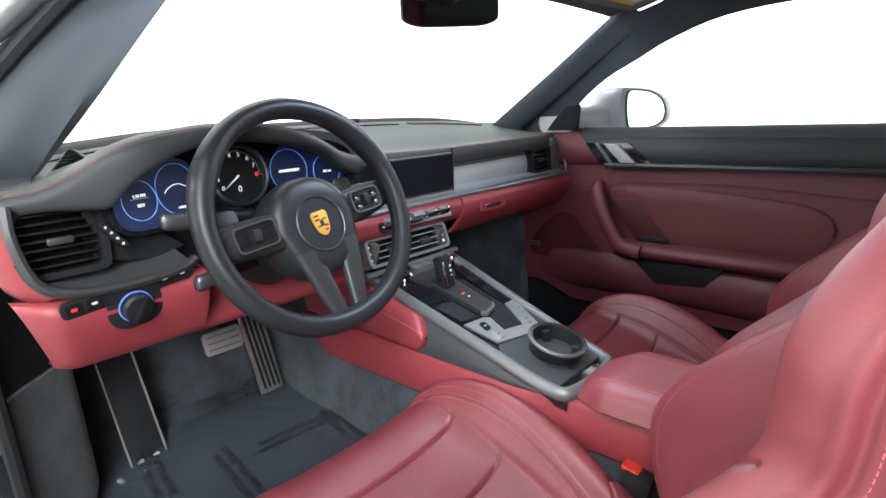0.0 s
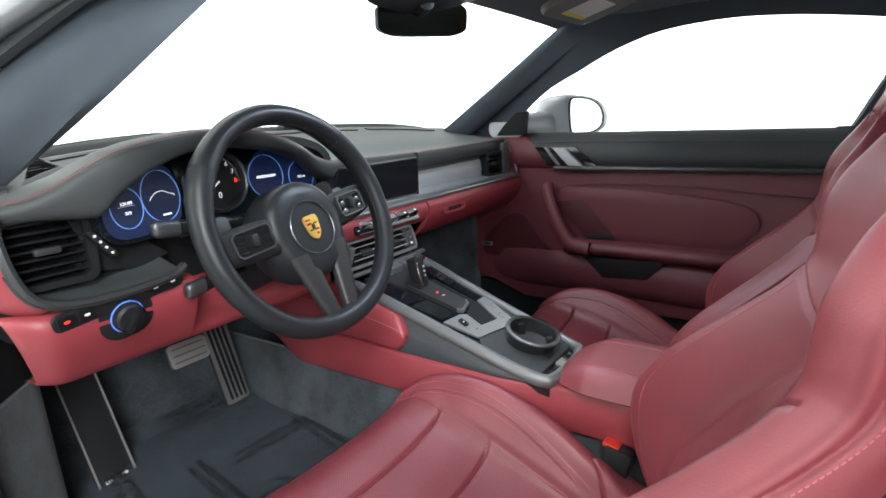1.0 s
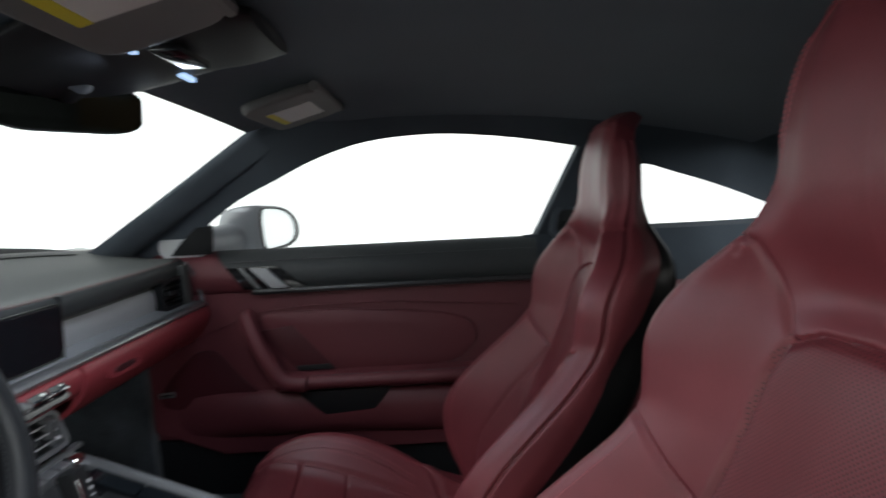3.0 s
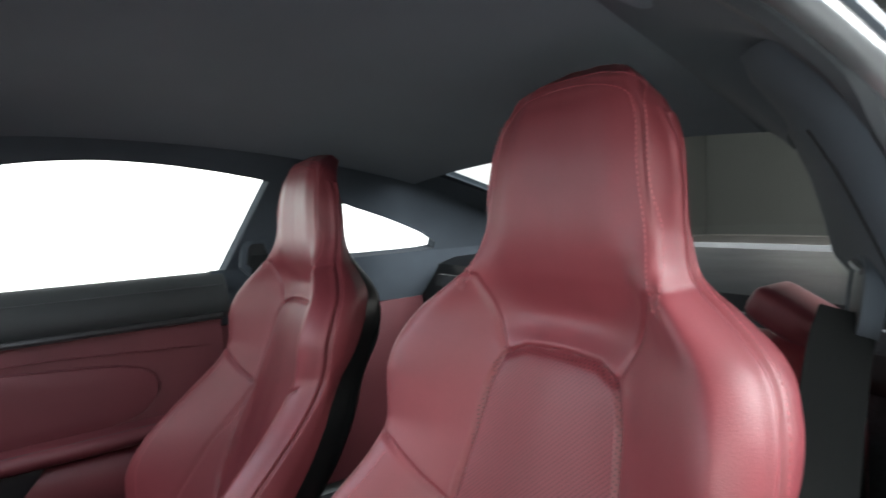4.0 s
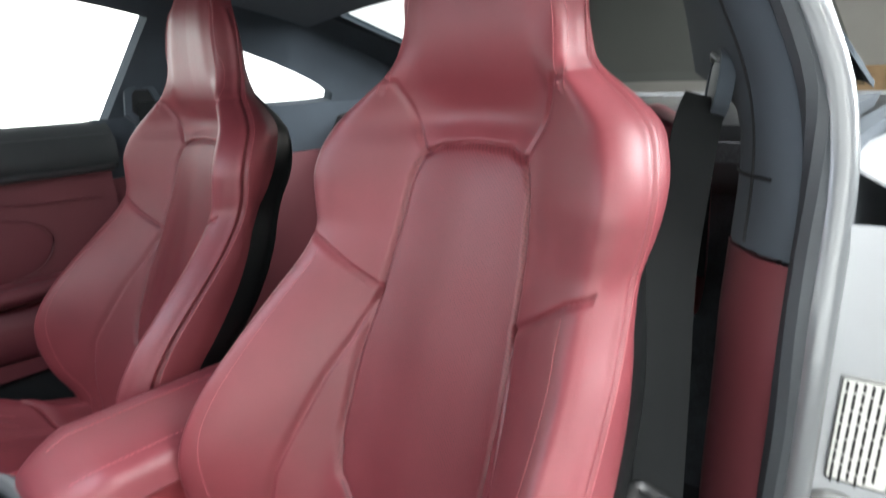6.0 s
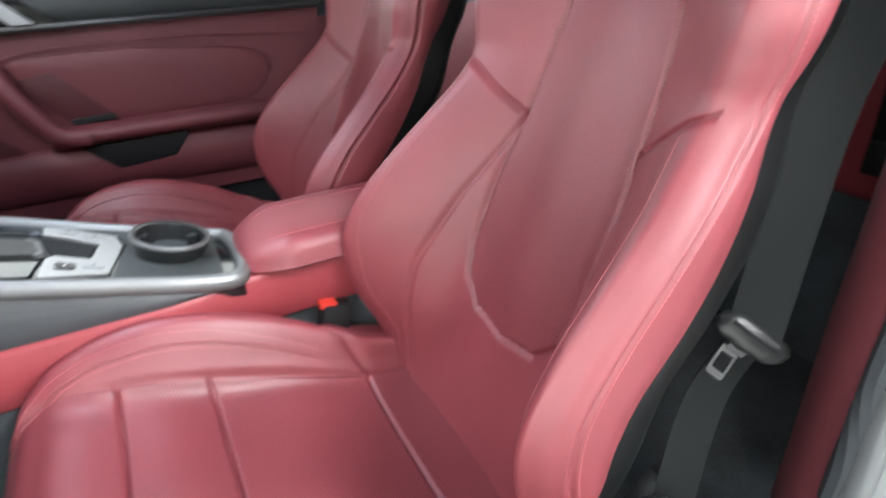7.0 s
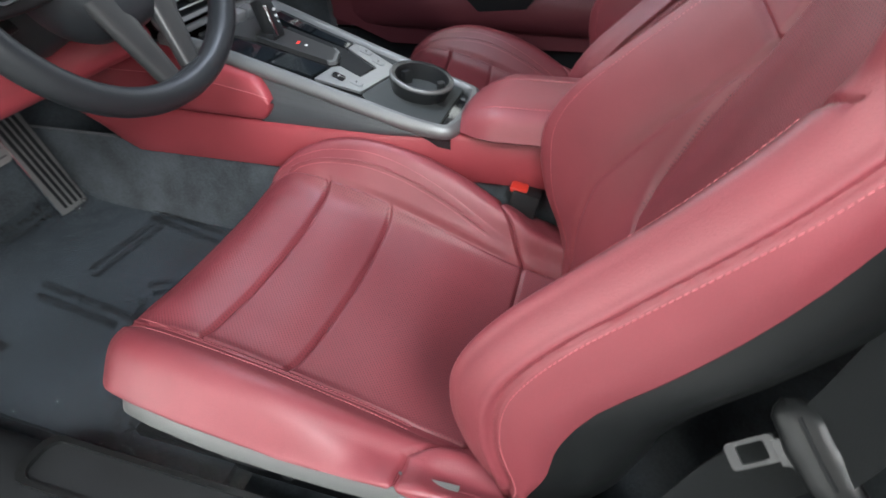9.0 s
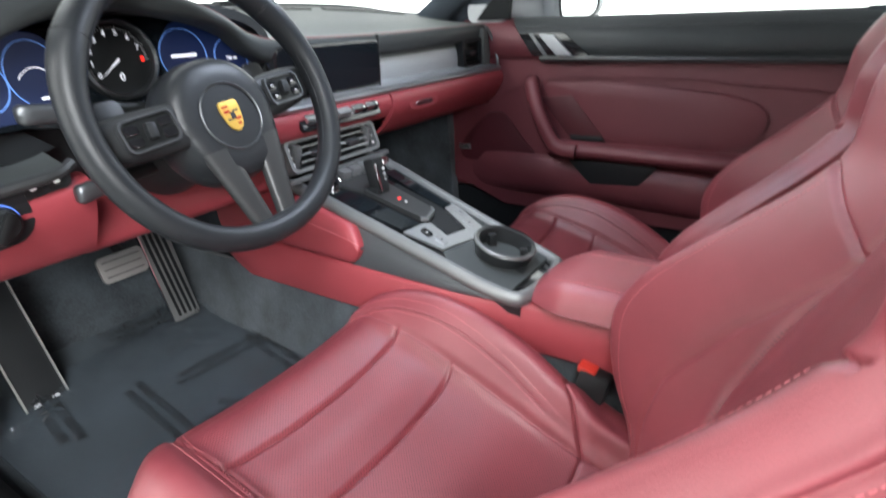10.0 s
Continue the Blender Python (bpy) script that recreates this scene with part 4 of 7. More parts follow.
# passenger face: grey band, silver blade, shelf, red lower half
def band(prof, x0, x1, mat, name, label="", n=40, thick=0.012, bend=0.0):
    rs = []
    for x in np.linspace(x0, x1, n):
        e = bend * (abs(x - XC) / 0.64) ** 6
        rs.append([V(x, a + e, b) for a, b in prof])
    return part(name, solid(rs, thick, (0, 1, 0)), mat, dash, label, 50)


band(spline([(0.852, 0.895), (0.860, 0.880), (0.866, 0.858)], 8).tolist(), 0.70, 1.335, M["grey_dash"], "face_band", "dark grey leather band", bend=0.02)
band(spline([(0.866, 0.862), (0.862, 0.838), (0.864, 0.814)], 8).tolist(), 0.90, 1.262, M["silver_panel"], "trim_blade", "matt silver trim blade")
band(spline([(0.864, 0.818), (0.845, 0.8135), (0.826, 0.809)], 8).tolist(), 0.66, 1.395, M["silver_panel"], "shelf", "grey shelf under the trim blade")
band(spline([(0.826, 0.811), (0.817, 0.808), (0.814, 0.803), (0.820, 0.797)], 8).tolist(), 0.60, 1.395, M["silver"], "shelf_edge", "thin silver edge")
red_prof = spline([(0.824, 0.802), (0.811, 0.792), (0.810, 0.772), (0.826, 0.742), (0.860, 0.714), (0.93, 0.695), (1.05, 0.685)], 24).tolist()
band(red_prof, 0.93, 1.40, M["red_trim"], "glove_box_cover", "red leather glove box cover")
band(spline([(0.826, 0.802), (0.814, 0.792), (0.813, 0.775), (0.822, 0.757), (0.845, 0.747)], 14).tolist(), 0.50, 0.926, M["red_trim"], "centre_panel", "red leather panel above the console vents")
glove = local((1.035, 0.811, 0.768), (1, 0, 0), (0, -1, 0.1))
part("glove_box_latch", ring_of([(0.05 * a, 0.011 * b) for a, b in rounded(2, 2, 0.6)], [(0.04 * a, 0.006 * b) for a, b in rounded(2, 2, 0.6)], glove, -0.004, 0.002), M["red_trim"], dash)
part("glove_box_handle", prism([(0.03 * a, 0.005 * b) for a, b in rounded(2, 2, 0.6)], glove, -0.004, 0.003, 0.001), M["chrome"], dash, "chrome glove box handle")
# side vent at the passenger end
def side_vent(o, ex, w, h, slats, name="air_vent"):
    f = local(o, ex, (0, -1, 0.05))
    v = part(name, ring_of(rounded(w + 0.02, h + 0.016, 0.014), rounded(w, h, 0.01), f, -0.03, 0.004), M["plastic"], dash, "black slatted air vent")
    part("backing", prism(rounded(w, h, 0.01), f, -0.032, -0.028), M["gloss"], v)
    for k in range(slats):
        z = -h / 2 + h * (k + 0.5) / slats
        part("slat", rbox(f(0, z, -0.012), (w * 0.98, 0.018, 0.0035), 0.0012, (-18, 0, 0)), M["shell"], v)
    part("thumb_tab", rbox(f(0, 0, -0.002), (0.03, 0.010, 0.009), 0.003), M["dark_metal"], v)
    return v


side_vent((1.308, 0.850, 0.846), (1, 0.1, 0), 0.078, 0.052, 5)
end_frame = spline([(1.372, 0.846, 0.905), (1.386, 0.838, 0.880), (1.393, 0.828, 0.840), (1.391, 0.822, 0.815), (1.380, 0.820, 0.805), (1.360, 0.820, 0.803)], 22)
part("end_frame", tube([V(*p) for p in end_frame], 0.0038, 8, up=(0, 1, 0)), M["rim"], dash, "satin silver frame at the dashboard end")
part("end_cheek", prism([(1.352, 0.90), (1.374, 0.90), (1.390, 0.84), (1.386, 0.812), (1.352, 0.810)], lambda a, b, w: V(a, 0.842 + w, b), 0.0, 0.02, 0.003), M["grey_dash"], dash, "dark grey cheek beside the vent")
side_vent((0.188, 0.845, 0.848), (1, -0.05, 0), 0.085, 0.075, 7)
fr = local((0.2435, 0.834, 0.845), (0.95, -0.1, 0), (0.1, -1, 0.1))
lean = lambda u, v, w: fr(u - 0.75 * v, v, w)
part("vent_wheel", prism(rounded(0.011, 0.036, 0.004), lean, -0.004, 0.005, 0.001), M["plastic"], dash)
for k in range(4):
    part("vent_wheel_mark", prism(rounded(0.0032, 0.0032, 0.0010), lambda a, b, w, k=k: fr(a - 0.75 * (-0.012 + 0.008 * k), b - 0.012 + 0.008 * k, w), 0.005, 0.0062), M["grey_mark"], dash, "pale mark")
part("vent_cheek", prism([(0.214, 0.886), (0.262, 0.888), (0.280, 0.862), (0.345, 0.808), (0.300, 0.797), (0.246, 0.808)], lambda a, b, w: V(a, 0.848 + w + 0.10 * (a - 0.21), b), 0.0, 0.012, 0.002), M["plastic"], dash, "black cheek between vent and instruments")
# trim that sweeps round the driver's vent
sweep = spline([(0.138, 0.835, 0.898), (0.136, 0.828, 0.865), (0.142, 0.822, 0.826), (0.156, 0.815, 0.799), (0.19, 0.808, 0.786), (0.25, 0.805, 0.784), (0.31, 0.805, 0.789), (0.335, 0.812, 0.797)], 40)
part("vent_surround", tube([V(*p) for p in sweep], 0.0065, 8, up=(0, 1, 0)), M["spoke"], dash, "dark satin trim sweep")
part("end_cheek", solid([[V(*p) + V(-0.004, 0.003, -0.003), V(*p) + V(-0.013, 0.010, -0.008), V(*p) + V(-0.020, 0.030, -0.014), V(*p) + V(-0.022, 0.060, -0.016)] for p in sweep[:18]], 0.006, (1, 0.5, 0)), M["red_trim"], dash, "red leather end of the dashboard", 60)
shelf = [[V(*p) + V(0, 0.075 * k, 0.018 * k) for p in sweep[9:-1]] for k in np.linspace(0, 1, 6)]
part("driver_shelf", solid(shelf, 0.008), M["dash_face"], dash, "grey leather ledge under the vent")
part("vent_panel", solid([[V(x, 0.868 + 0.02 * k, 0.795 + 0.09 * k) for x in np.linspace(0.13, 0.27, 6)] for k in np.linspace(0, 1, 5)], 0.01, (0, 1, 0)), M["plastic"], dash)
# red knee panel
rows = []
for k_ in np.linspace(0, 1, 24):
    x = 0.122 + 0.228 * k_
    e = 0.03 * max(0, (0.16 - x) / 0.04) ** 2
    prof = [(0.830 + e, 0.780), (0.813 + e, 0.772), (0.813 + e, 0.745), (0.835 + e, 0.70), (0.858 + e, 0.674), (0.90 + e, 0.668)]
    rows.append([V(x + 0.34 * max(0, 0.79 - b) * (1 - k_) ** 2, a, b) for a, b in spline(prof, 18)])
part("knee_panel", solid(rows, 0.01, (0, 1, 0)), M["red_trim"], dash, "red leather knee panel", 60)
rows = []
for x in np.linspace(0.345, 0.66, 20):
    prof = [(0.93, 0.775), (0.87, 0.702), (0.862, 0.680), (0.875, 0.667), (0.93, 0.665)]
    rows.append([V(x, a, b) for a, b in spline(prof, 14)])
part("column_panel", solid(rows, 0.01, (0, 1, 0)), M["red_trim"], dash, "red leather panel under the steering column", 60)
part("column_recess", solid([[V(x, 0.93 - 0.02 * k, 0.70 + 0.09 * k) for x in np.linspace(0.33, 0.66, 6)] for k in np.linspace(0, 1, 4)], 0.02, (0, 1, 0)), M["plastic"], dash)
part("dash_core", rbox((XC, 1.02, 0.80), (1.22, 0.22, 0.16), 0.02), M["plastic"], dash)
# light switch and buttons
lf = local((0.247, 0.815, 0.764), (1, 0, 0.12), (0, -1, -0.18))
part("switch_panel", merge(prism(rounded(0.165, 0.022, 0.008), lambda a, b, w: lf(a, b + 0.012, w), 0, 0.006, 0.001), prism(rounded(0.07, 0.06, 0.026), lambda a, b, w: lf(a, b - 0.012, w), 0, 0.0055, 0.001)), M["plastic"], dash, "black light switch panel")
part("light_ring", ring_of([(0.0215 * math.cos(a), 0.0215 * math.sin(a)) for a in np.linspace(0, 2 * math.pi, 36, endpoint=False)], [(0.0203 * math.cos(a), 0.0203 * math.sin(a)) for a in np.linspace(0, 2 * math.pi, 36, endpoint=False)], lambda a, b, w: lf(a, b - 0.012, w), 0.006, 0.008), M["blue_rim"], dash, "blue glowing ring")
dial = part("light_dial", lathe([(0.0200, 0.0), (0.0195, 0.010), (0.016, 0.013), (0.002, 0.0135)], lf(0, -0.012, 0.006), lf(0, 0, 1) - lf(0, 0, 0)), M["plastic"], dash)
part("dial_grip", rbox(lf(0, -0.012, 0.021), (0.010, 0.014, 0.036), 0.004, (-5, 35, 0)), M["shell"], dial)
for k, m in ((-0.068, "red_lamp"), (-0.045, "plastic"), (0.042, "plastic"), (0.066, "plastic")):
    part("button", prism(rounded(0.019, 0.015, 0.003), lambda a, b, w, k=k: lf(a + k, b + 0.013, w), 0.006, 0.008, 0.0006), M["shell"], dash)
    part("button_mark", prism(rounded(0.0065, 0.0032, 0.0010), lambda a, b, w, k=k: lf(a + k, b + 0.013, w), 0.008, 0.0086), M["red_lamp" if m == "red_lamp" else "grey_mark"], dash)

# ---------- instruments ----------
clu = thing("instrument_cluster", "curved instrument cluster with blue ringed displays and an analogue rev counter", "instrument panel", (0.435, 0.85, 0.83))
cf = local((0.467, 0.872, 0.895), (1, 0, 0), (0, -1, 0.12))
def oval(w, h, p=3.0, n=56, cx=0.0, cy=0.0):
    return [(cx + w * abs(math.cos(a)) ** (2 / p) * (1 if math.cos(a) >= 0 else -1), cy + h * abs(math.sin(a)) ** (2 / p) * (1 if math.sin(a) >= 0 else -1)) for a in np.linspace(0, 2 * math.pi, n, endpoint=False)]


part("housing", ring_of(oval(0.222, 0.070), oval(0.207, 0.056), cf, -0.02, 0.012), M["plastic"], clu, "black instrument housing")
part("glass", prism(oval(0.209, 0.058), cf, -0.018, -0.010), M["screen"], clu, "black display glass")
turn_l = radians(19)
lcf = local((0.319, 0.854, 0.890), (math.cos(turn_l), math.sin(turn_l), 0), (math.sin(turn_l), -math.cos(turn_l), 0.12))
part("left_screen", prism(oval(0.076, 0.054, 4, cx=-0.006), lcf, -0.016, 0.0, 0.002), M["screen"], clu, "black curved display glass")
part("left_display", prism(oval(0.070, 0.047, 4, cx=-0.006), lcf, 0.0, 0.0012), M["blue_screen"], clu, "dark blue display")
part("right_display", prism(oval(0.068, 0.05, 4, cx=0.125), cf, -0.010, -0.0085), M["blue_screen"], clu, "dark blue display")


def circle(r, cx=0.0, cy=0.0, n=48):
    return [(cx + r * math.cos(a), cy + r * math.sin(a)) for a in np.linspace(0, 2 * math.pi, n, endpoint=False)]


for f_, cx, r, cy in ((lcf, -0.036, 0.0275, -0.006), (lcf, 0.0285, 0.0370, 0.001), (cf, 0.080, 0.0365, 0.002), (cf, 0.158, 0.029, -0.006)):
    z_ = 0.0094 if f_ is lcf else 0.0
    part("ring", ring_of(circle(r, cx, cy), circle(r - 0.0006, cx, cy), lambda u, v, w: f_(u, v, w + z_), -0.0085, -0.007), M["blue_ring"], clu, "thin blue glowing ring")
    part("ring_face", prism(circle(r - 0.0008, cx, cy), lambda u, v, w: f_(u, v, w + z_), -0.0086, -0.0081), M["blue_screen"], clu, "dark blue face inside the ring")
rev = part("rev_counter", lathe([(0.050, -0.012), (0.050, 0.004), (0.047, 0.007), (0.044, 0.004), (0.044, -0.006)], cf(-0.016, 0.004, 0), cf(0, 0, 1) - cf(0, 0, 0), caps=False), M["dark_metal"], clu, "dark grey metal rim of the rev counter")
part("dial_face", prism(circle(0.0445, -0.016, 0.004), cf, -0.010, -0.006), M["plastic"], rev, "black dial face")
for k in range(9):
    a = radians(213 - 27 * k)
    part("numeral", letters(str(k), 0.010, lambda u, v, w, a=a: cf(u - 0.016 + 0.033 * math.cos(a), v + 0.004 + 0.033 * math.sin(a), w - 0.0055)), M["white_mark" if k < 8 else "red_lamp"], rev)
for k in range(41):
    a = radians(213 - 5.4 * k)
    part("tick", prism([(-0.0004, 0), (0.0004, 0), (0.0004, 0.003 if k % 5 else 0.005), (-0.0004, 0.003 if k % 5 else 0.005)], lambda u, v, w, a=a: cf(-0.016 + (0.037 + v) * math.cos(a) - u * math.sin(a), 0.004 + (0.037 + v) * math.sin(a) + u * math.cos(a), w), -0.006, -0.0053), M["grey_mark"], rev)
part("needle", prism([(0, 0.0015), (-0.034, 0.0), (0, -0.0015)], lambda u, v, w: cf(-0.016 + u * 0.8 - v * 0.6, 0.004 + u * 0.6 + v * 0.8, w), -0.002, -0.001), M["white_mark"], rev, "white needle")
part("gear_readout", letters("0", 0.014, lambda u, v, w: cf(u - 0.016, v - 0.018, w - 0.0055)), M["white_mark"], rev)
part("clock_readout", letters("1:24 PM", 0.0062, lambda u, v, w: lcf(u - 0.036, v + 0.000, w + 0.0022)), M["white_mark"], clu)
part("temperature_readout", letters("76°F", 0.0062, lambda u, v, w: lcf(u - 0.036, v - 0.013, w + 0.0022)), M["white_mark"], clu)
part("readout_line", prism(rounded(0.028, 0.0008, 0.0003), lambda u, v, w: lcf(u - 0.036, v - 0.0035, w), 0.0012, 0.0022), M["grey_mark"], clu)
part("range_readout", letters("262 mi", 0.0065, lambda u, v, w: cf(u + 0.158, v - 0.007, w - 0.0072)), M["white_mark"], clu)
car_line = spline([(-0.022, -0.005), (-0.018, 0.001), (-0.008, 0.008), (0.004, 0.009), (0.014, 0.003), (0.023, 0.0), (0.024, -0.004)], 20)
part("car_outline", tube([lcf(1.05 * a + 0.0285, 0.75 * b + 0.001, 0.0024) for a, b in car_line], 0.0007, 5), M["white_mark"], clu, "glowing white coupe outline")
part("title_bar", prism(rounded(0.040, 0.0045, 0.002), lambda u, v, w: cf(u + 0.080 + 0.3 * v, v + 0.002, w), -0.008, -0.0068), M["white_mark"], clu, "glowing white bar")
part("odometer_bar", prism(rounded(0.016, 0.0028, 0.001), lambda u, v, w: lcf(u + 0.032, v - 0.026, w), 0.0014, 0.0024), M["white_mark"], clu)
# centre screen and controls
scr = thing("centre_screen", "black glass touch screen set into the dashboard", "screen", (0.80, 0.84, 0.80))
sf = local((0.80, 0.838, 0.856), (1, 0.02, 0), (0, -1, -0.03))
part("bezel", prism(rounded(0.262, 0.084, 0.014), sf, -0.02, 0.001, 0.001), M["gloss"], scr)
part("display", prism(rounded(0.248, 0.076, 0.008), sf, 0.001, 0.0025), M["screen"], scr, "dark display glass")
cap = [[sf(0.131 + 0.018 * k, v, 0.001 - 0.014 * k) for v in np.linspace(-0.046, 0.05, 6)] for k in np.linspace(0, 1, 4)]
part("end_cap", solid(cap, 0.01, (0, 1, 0)), M["plastic"], scr)
sw = thing("switch_bar", "row of silver toggle switches under the screen", "switches", (0.80, 0.81, 0.78))
wf = local((0.782, 0.812, 0.781), (1, 0, 0), (0, -1, 0.7))
part("bar", prism(rounded(0.20, 0.030, 0.006), wf, -0.006, 0.002, 0.001), M["gloss"], sw)
for k in range(5):
    part("toggle", rbox(wf(-0.076 + 0.038 * k, 0, 0.006), (0.033, 0.014, 0.014), 0.003, (35, 0, 0)), M["chrome" if k != 2 else "silver"], sw, "silver toggle")
cv = thing("centre_vent", "silver framed twin air vent above the console", "air vent", (0.78, 0.84, 0.70))
vf = local((0.768, 0.824, 0.727), (1, 0, 0), (0, -1, 0.35))
part("frame", ring_of(rounded(0.226, 0.056, 0.012), rounded(0.213, 0.044, 0.008), vf, -0.03, 0.006), M["rim"], cv, "satin grey frame")
part("backing", prism(rounded(0.222, 0.05, 0.008), vf, -0.035, -0.03), M["gloss"], cv)
for k in range(4):
    part("slat", rbox(vf(0, -0.018 + 0.012 * k, -0.006), (0.175, 0.014, 0.0028), 0.001, (14, 0, 0)), M["shell"], cv)
for k in range(3):
    part("chrome_line", tube([vf(-0.086, -0.012 + 0.012 * k, 0.003), vf(0.086, -0.012 + 0.012 * k, 0.003)], 0.0011, 6), M["silver"], cv, "thin silver line")
for k in (-0.09, 0.0, 0.09):
    part("divider", rbox(vf(k, 0, -0.006), (0.012 if k else 0.006, 0.02, 0.046), 0.002, (19, 0, 0)), M["rim" if k else "plastic"], cv)
for k in (-0.045, 0.045):
    part("thumb_tab", rbox(vf(k, 0, 0.001), (0.03, 0.016, 0.010), 0.003, (19, 0, 0)), M["dark_metal"], cv)
for k in (-0.102, 0.102):
    for j in range(3):
        part("dot", lathe([(0.003, 0), (0.002, 0.002)], vf(k, -0.013 + 0.013 * j, -0.0005 + 0.0), vf(0, 0, 1) - vf(0, 0, 0), 8), M["grey_mark"], cv)
part("lower_blade", rbox((0.775, 0.815, 0.690), (0.26, 0.012, 0.008), 0.003, (0, 0, 0)), M["rim"], cv, "silver blade below the vent")
part("side_cheek", solid([[V(x, 0.85 + 0.05 * k, 0.765 - 0.10 * k) for x in np.linspace(0.63, 0.93, 6)] for k in np.linspace(0, 1, 5)], 0.02, (0, 1, 0)), M["plastic"], cv)
# dashboard top: loudspeaker grilles, a slotted outlet and the sensor cover
def top_patch(name, outline, mat, lift, label="", parent=None, thick=0.004):
    return part(name, prism(outline, lambda x, y, w: V(x, y, pad_z(x, y) + w), lift - thick, lift), mat, parent, label)


for cx, cy, w, h, turn in ((0.700, 1.010, 0.115, 0.075, 8),):
    c_, s_ = math.cos(radians(turn)), math.sin(radians(turn))
    spin = lambda q: [(cx + c_ * a - s_ * b, cy + s_ * a + c_ * b) for a, b in q]
    sp = thing("speaker_grille", "dark slotted loudspeaker grille let into the dashboard top", "grille", (cx, cy, pad_z(cx, cy)), "dashboard grilles")
    top_patch("plate", spin(rounded(w, h, 0.010)), M["plastic"], 0.0025, "black plate", sp)
    for k in range(9):
        b = -h / 2 + h * (k + 0.5) / 9
        top_patch("rib", spin([(-w * 0.44, b - 0.0015), (w * 0.44, b - 0.0015), (w * 0.44, b + 0.0015), (-w * 0.44, b + 0.0015)]), M["grey_dash"], 0.0050, "", sp)
tri = [(0.219, 0.955), (0.276, 0.985), (0.287, 1.105)]
sp = thing("speaker_grille", "black slotted triangular loudspeaker grille in a raised grey frame", "grille", (0.25, 1.0, pad_z(0.25, 1.0)), "dashboard grilles")
mid = (0.2607, 1.015)
frame_rows = []
for k, lift in ((1.42, -0.002), (1.22, 0.004), (1.05, 0.005), (1.0, 0.001)):
    ring_ = spline([(mid[0] + (a - mid[0]) * k, mid[1] + (b - mid[1]) * k) for p, q in zip(tri, tri[1:] + tri[:1]) for a, b in [(p[0] + (q[0] - p[0]) * j, p[1] + (q[1] - p[1]) * j) for j in (0.06, 0.35, 0.65, 0.94)]], 36, closed=True)
    frame_rows.append([V(a, b, pad_z(a, b) + lift) for a, b in ring_])
part("frame", loft(frame_rows, caps=False), M["grey_dash"], sp, "raised grey frame", 60)
top_patch("plate", tri, M["gloss"], 0.0015, "black plate", sp)
for k in range(11):
    j = (k + 0.5) / 11
    lo_ = [tri[0][i] + (tri[2][i] - tri[0][i]) * j for i in (0, 1)]
    q = min(1, j / 0.30)
    hi_ = [tri[0][i] + (tri[1][i] - tri[0][i]) * q for i in (0, 1)] if j < 0.30 else [tri[1][i] + (tri[2][i] - tri[1][i]) * (j - 0.30) / 0.70 for i in (0, 1)]
    part("rib", tube([V(a, b, pad_z(a, b) + 0.0035) for a, b in (lo_, hi_)], 0.0014, 5), M["plastic"], sp)
panel = thing("tweeter", "tweeter behind a perforated grey cover at the dashboard end", "loudspeaker", (0.185, 0.97, pad_z(0.185, 0.97)))
top_patch("sheet", [(0.150, 0.93), (0.188, 0.925), (0.222, 1.05), (0.190, 1.06)], M["wedge"], 0.0030, "perforated grey sheet", panel)
cov = thing("sensor_cover", "low black sensor cover at the foot of the windshield", "cover", (0.86, 1.13, pad_z(0.86, 1.13)))
part("cap", rbox((0.86, 1.135, pad_z(0.86, 1.12) + 0.004), (0.11, 0.03, 0.014), 0.005), M["plastic"], cov)
slot = thing("defrost_outlet", "long black defroster outlet along the windshield", "air vent", (XC, 1.10, pad_z(XC, 1.10)))
for x0, x1 in ((0.22, 0.50), (0.54, 1.00), (1.04, 1.30)):
    xs_ = np.linspace(x0, x1, 14)
    edge_y = lambda x: 1.085 - 0.05 * (abs(x - XC) / 0.64) ** 2
    top_patch("slot", [(x, edge_y(x) - 0.007) for x in xs_] + [(x, edge_y(x) + 0.007) for x in xs_[::-1]], M["plastic"], 0.0025, "black slot", slot)

rows = [[V(x, 1.16 - 0.06 * (abs(x - XC) / 0.64) ** 2 + b, pad_z(x, 1.10) + c) for x in np.linspace(0.14, 1.38, 40)] for b, c in ((-0.03, -0.004), (-0.01, 0.006), (0.03, 0.012), (0.07, 0.004))]
solo("cowl", solid(rows, 0.006, (0, 0, -1)), M["rubber"], "black plastic cowl below the windshield", "cowl", kind="structure", sharp=60)
for x0, x1 in WIPERS:
    zc_ = pad_z((x0 + x1) / 2, 1.10)
    w = thing("wiper", "black windshield wiper lying at the base of the glass", "wiper", (x0, 1.17, zc_), "wipers")
    cowl_z = lambda x: pad_z(x, 1.07) + 0.012
    part("blade", tube([(x, 1.185 + 0.02 * k, cowl_z(x) - 0.006 + 0.006 * k) for x, k in zip(np.linspace(x0, x1, 12), np.linspace(0, 1, 12))], 0.0045, 6, flat=1.6), M["rubber"], w)
    part("arm", tube([(x0 + 0.02, 1.20, cowl_z(x0 + 0.02) - 0.010), (x0 + 0.15, 1.205, cowl_z(x0 + 0.15) - 0.004), ((x0 + x1) / 2, 1.20, cowl_z((x0 + x1) / 2) - 0.001)], 0.005, 6), M["plastic"], w)

# ---------- steering wheel ----------
C = V(0.468, 0.7044, 0.8455)
tilt = radians(20)
wn = V(0, -math.cos(tilt), math.sin(tilt))
flat_wheel = local(C, (1, 0.03, 0), wn)
turn_c, turn_s = math.cos(radians(6)), math.sin(radians(6))


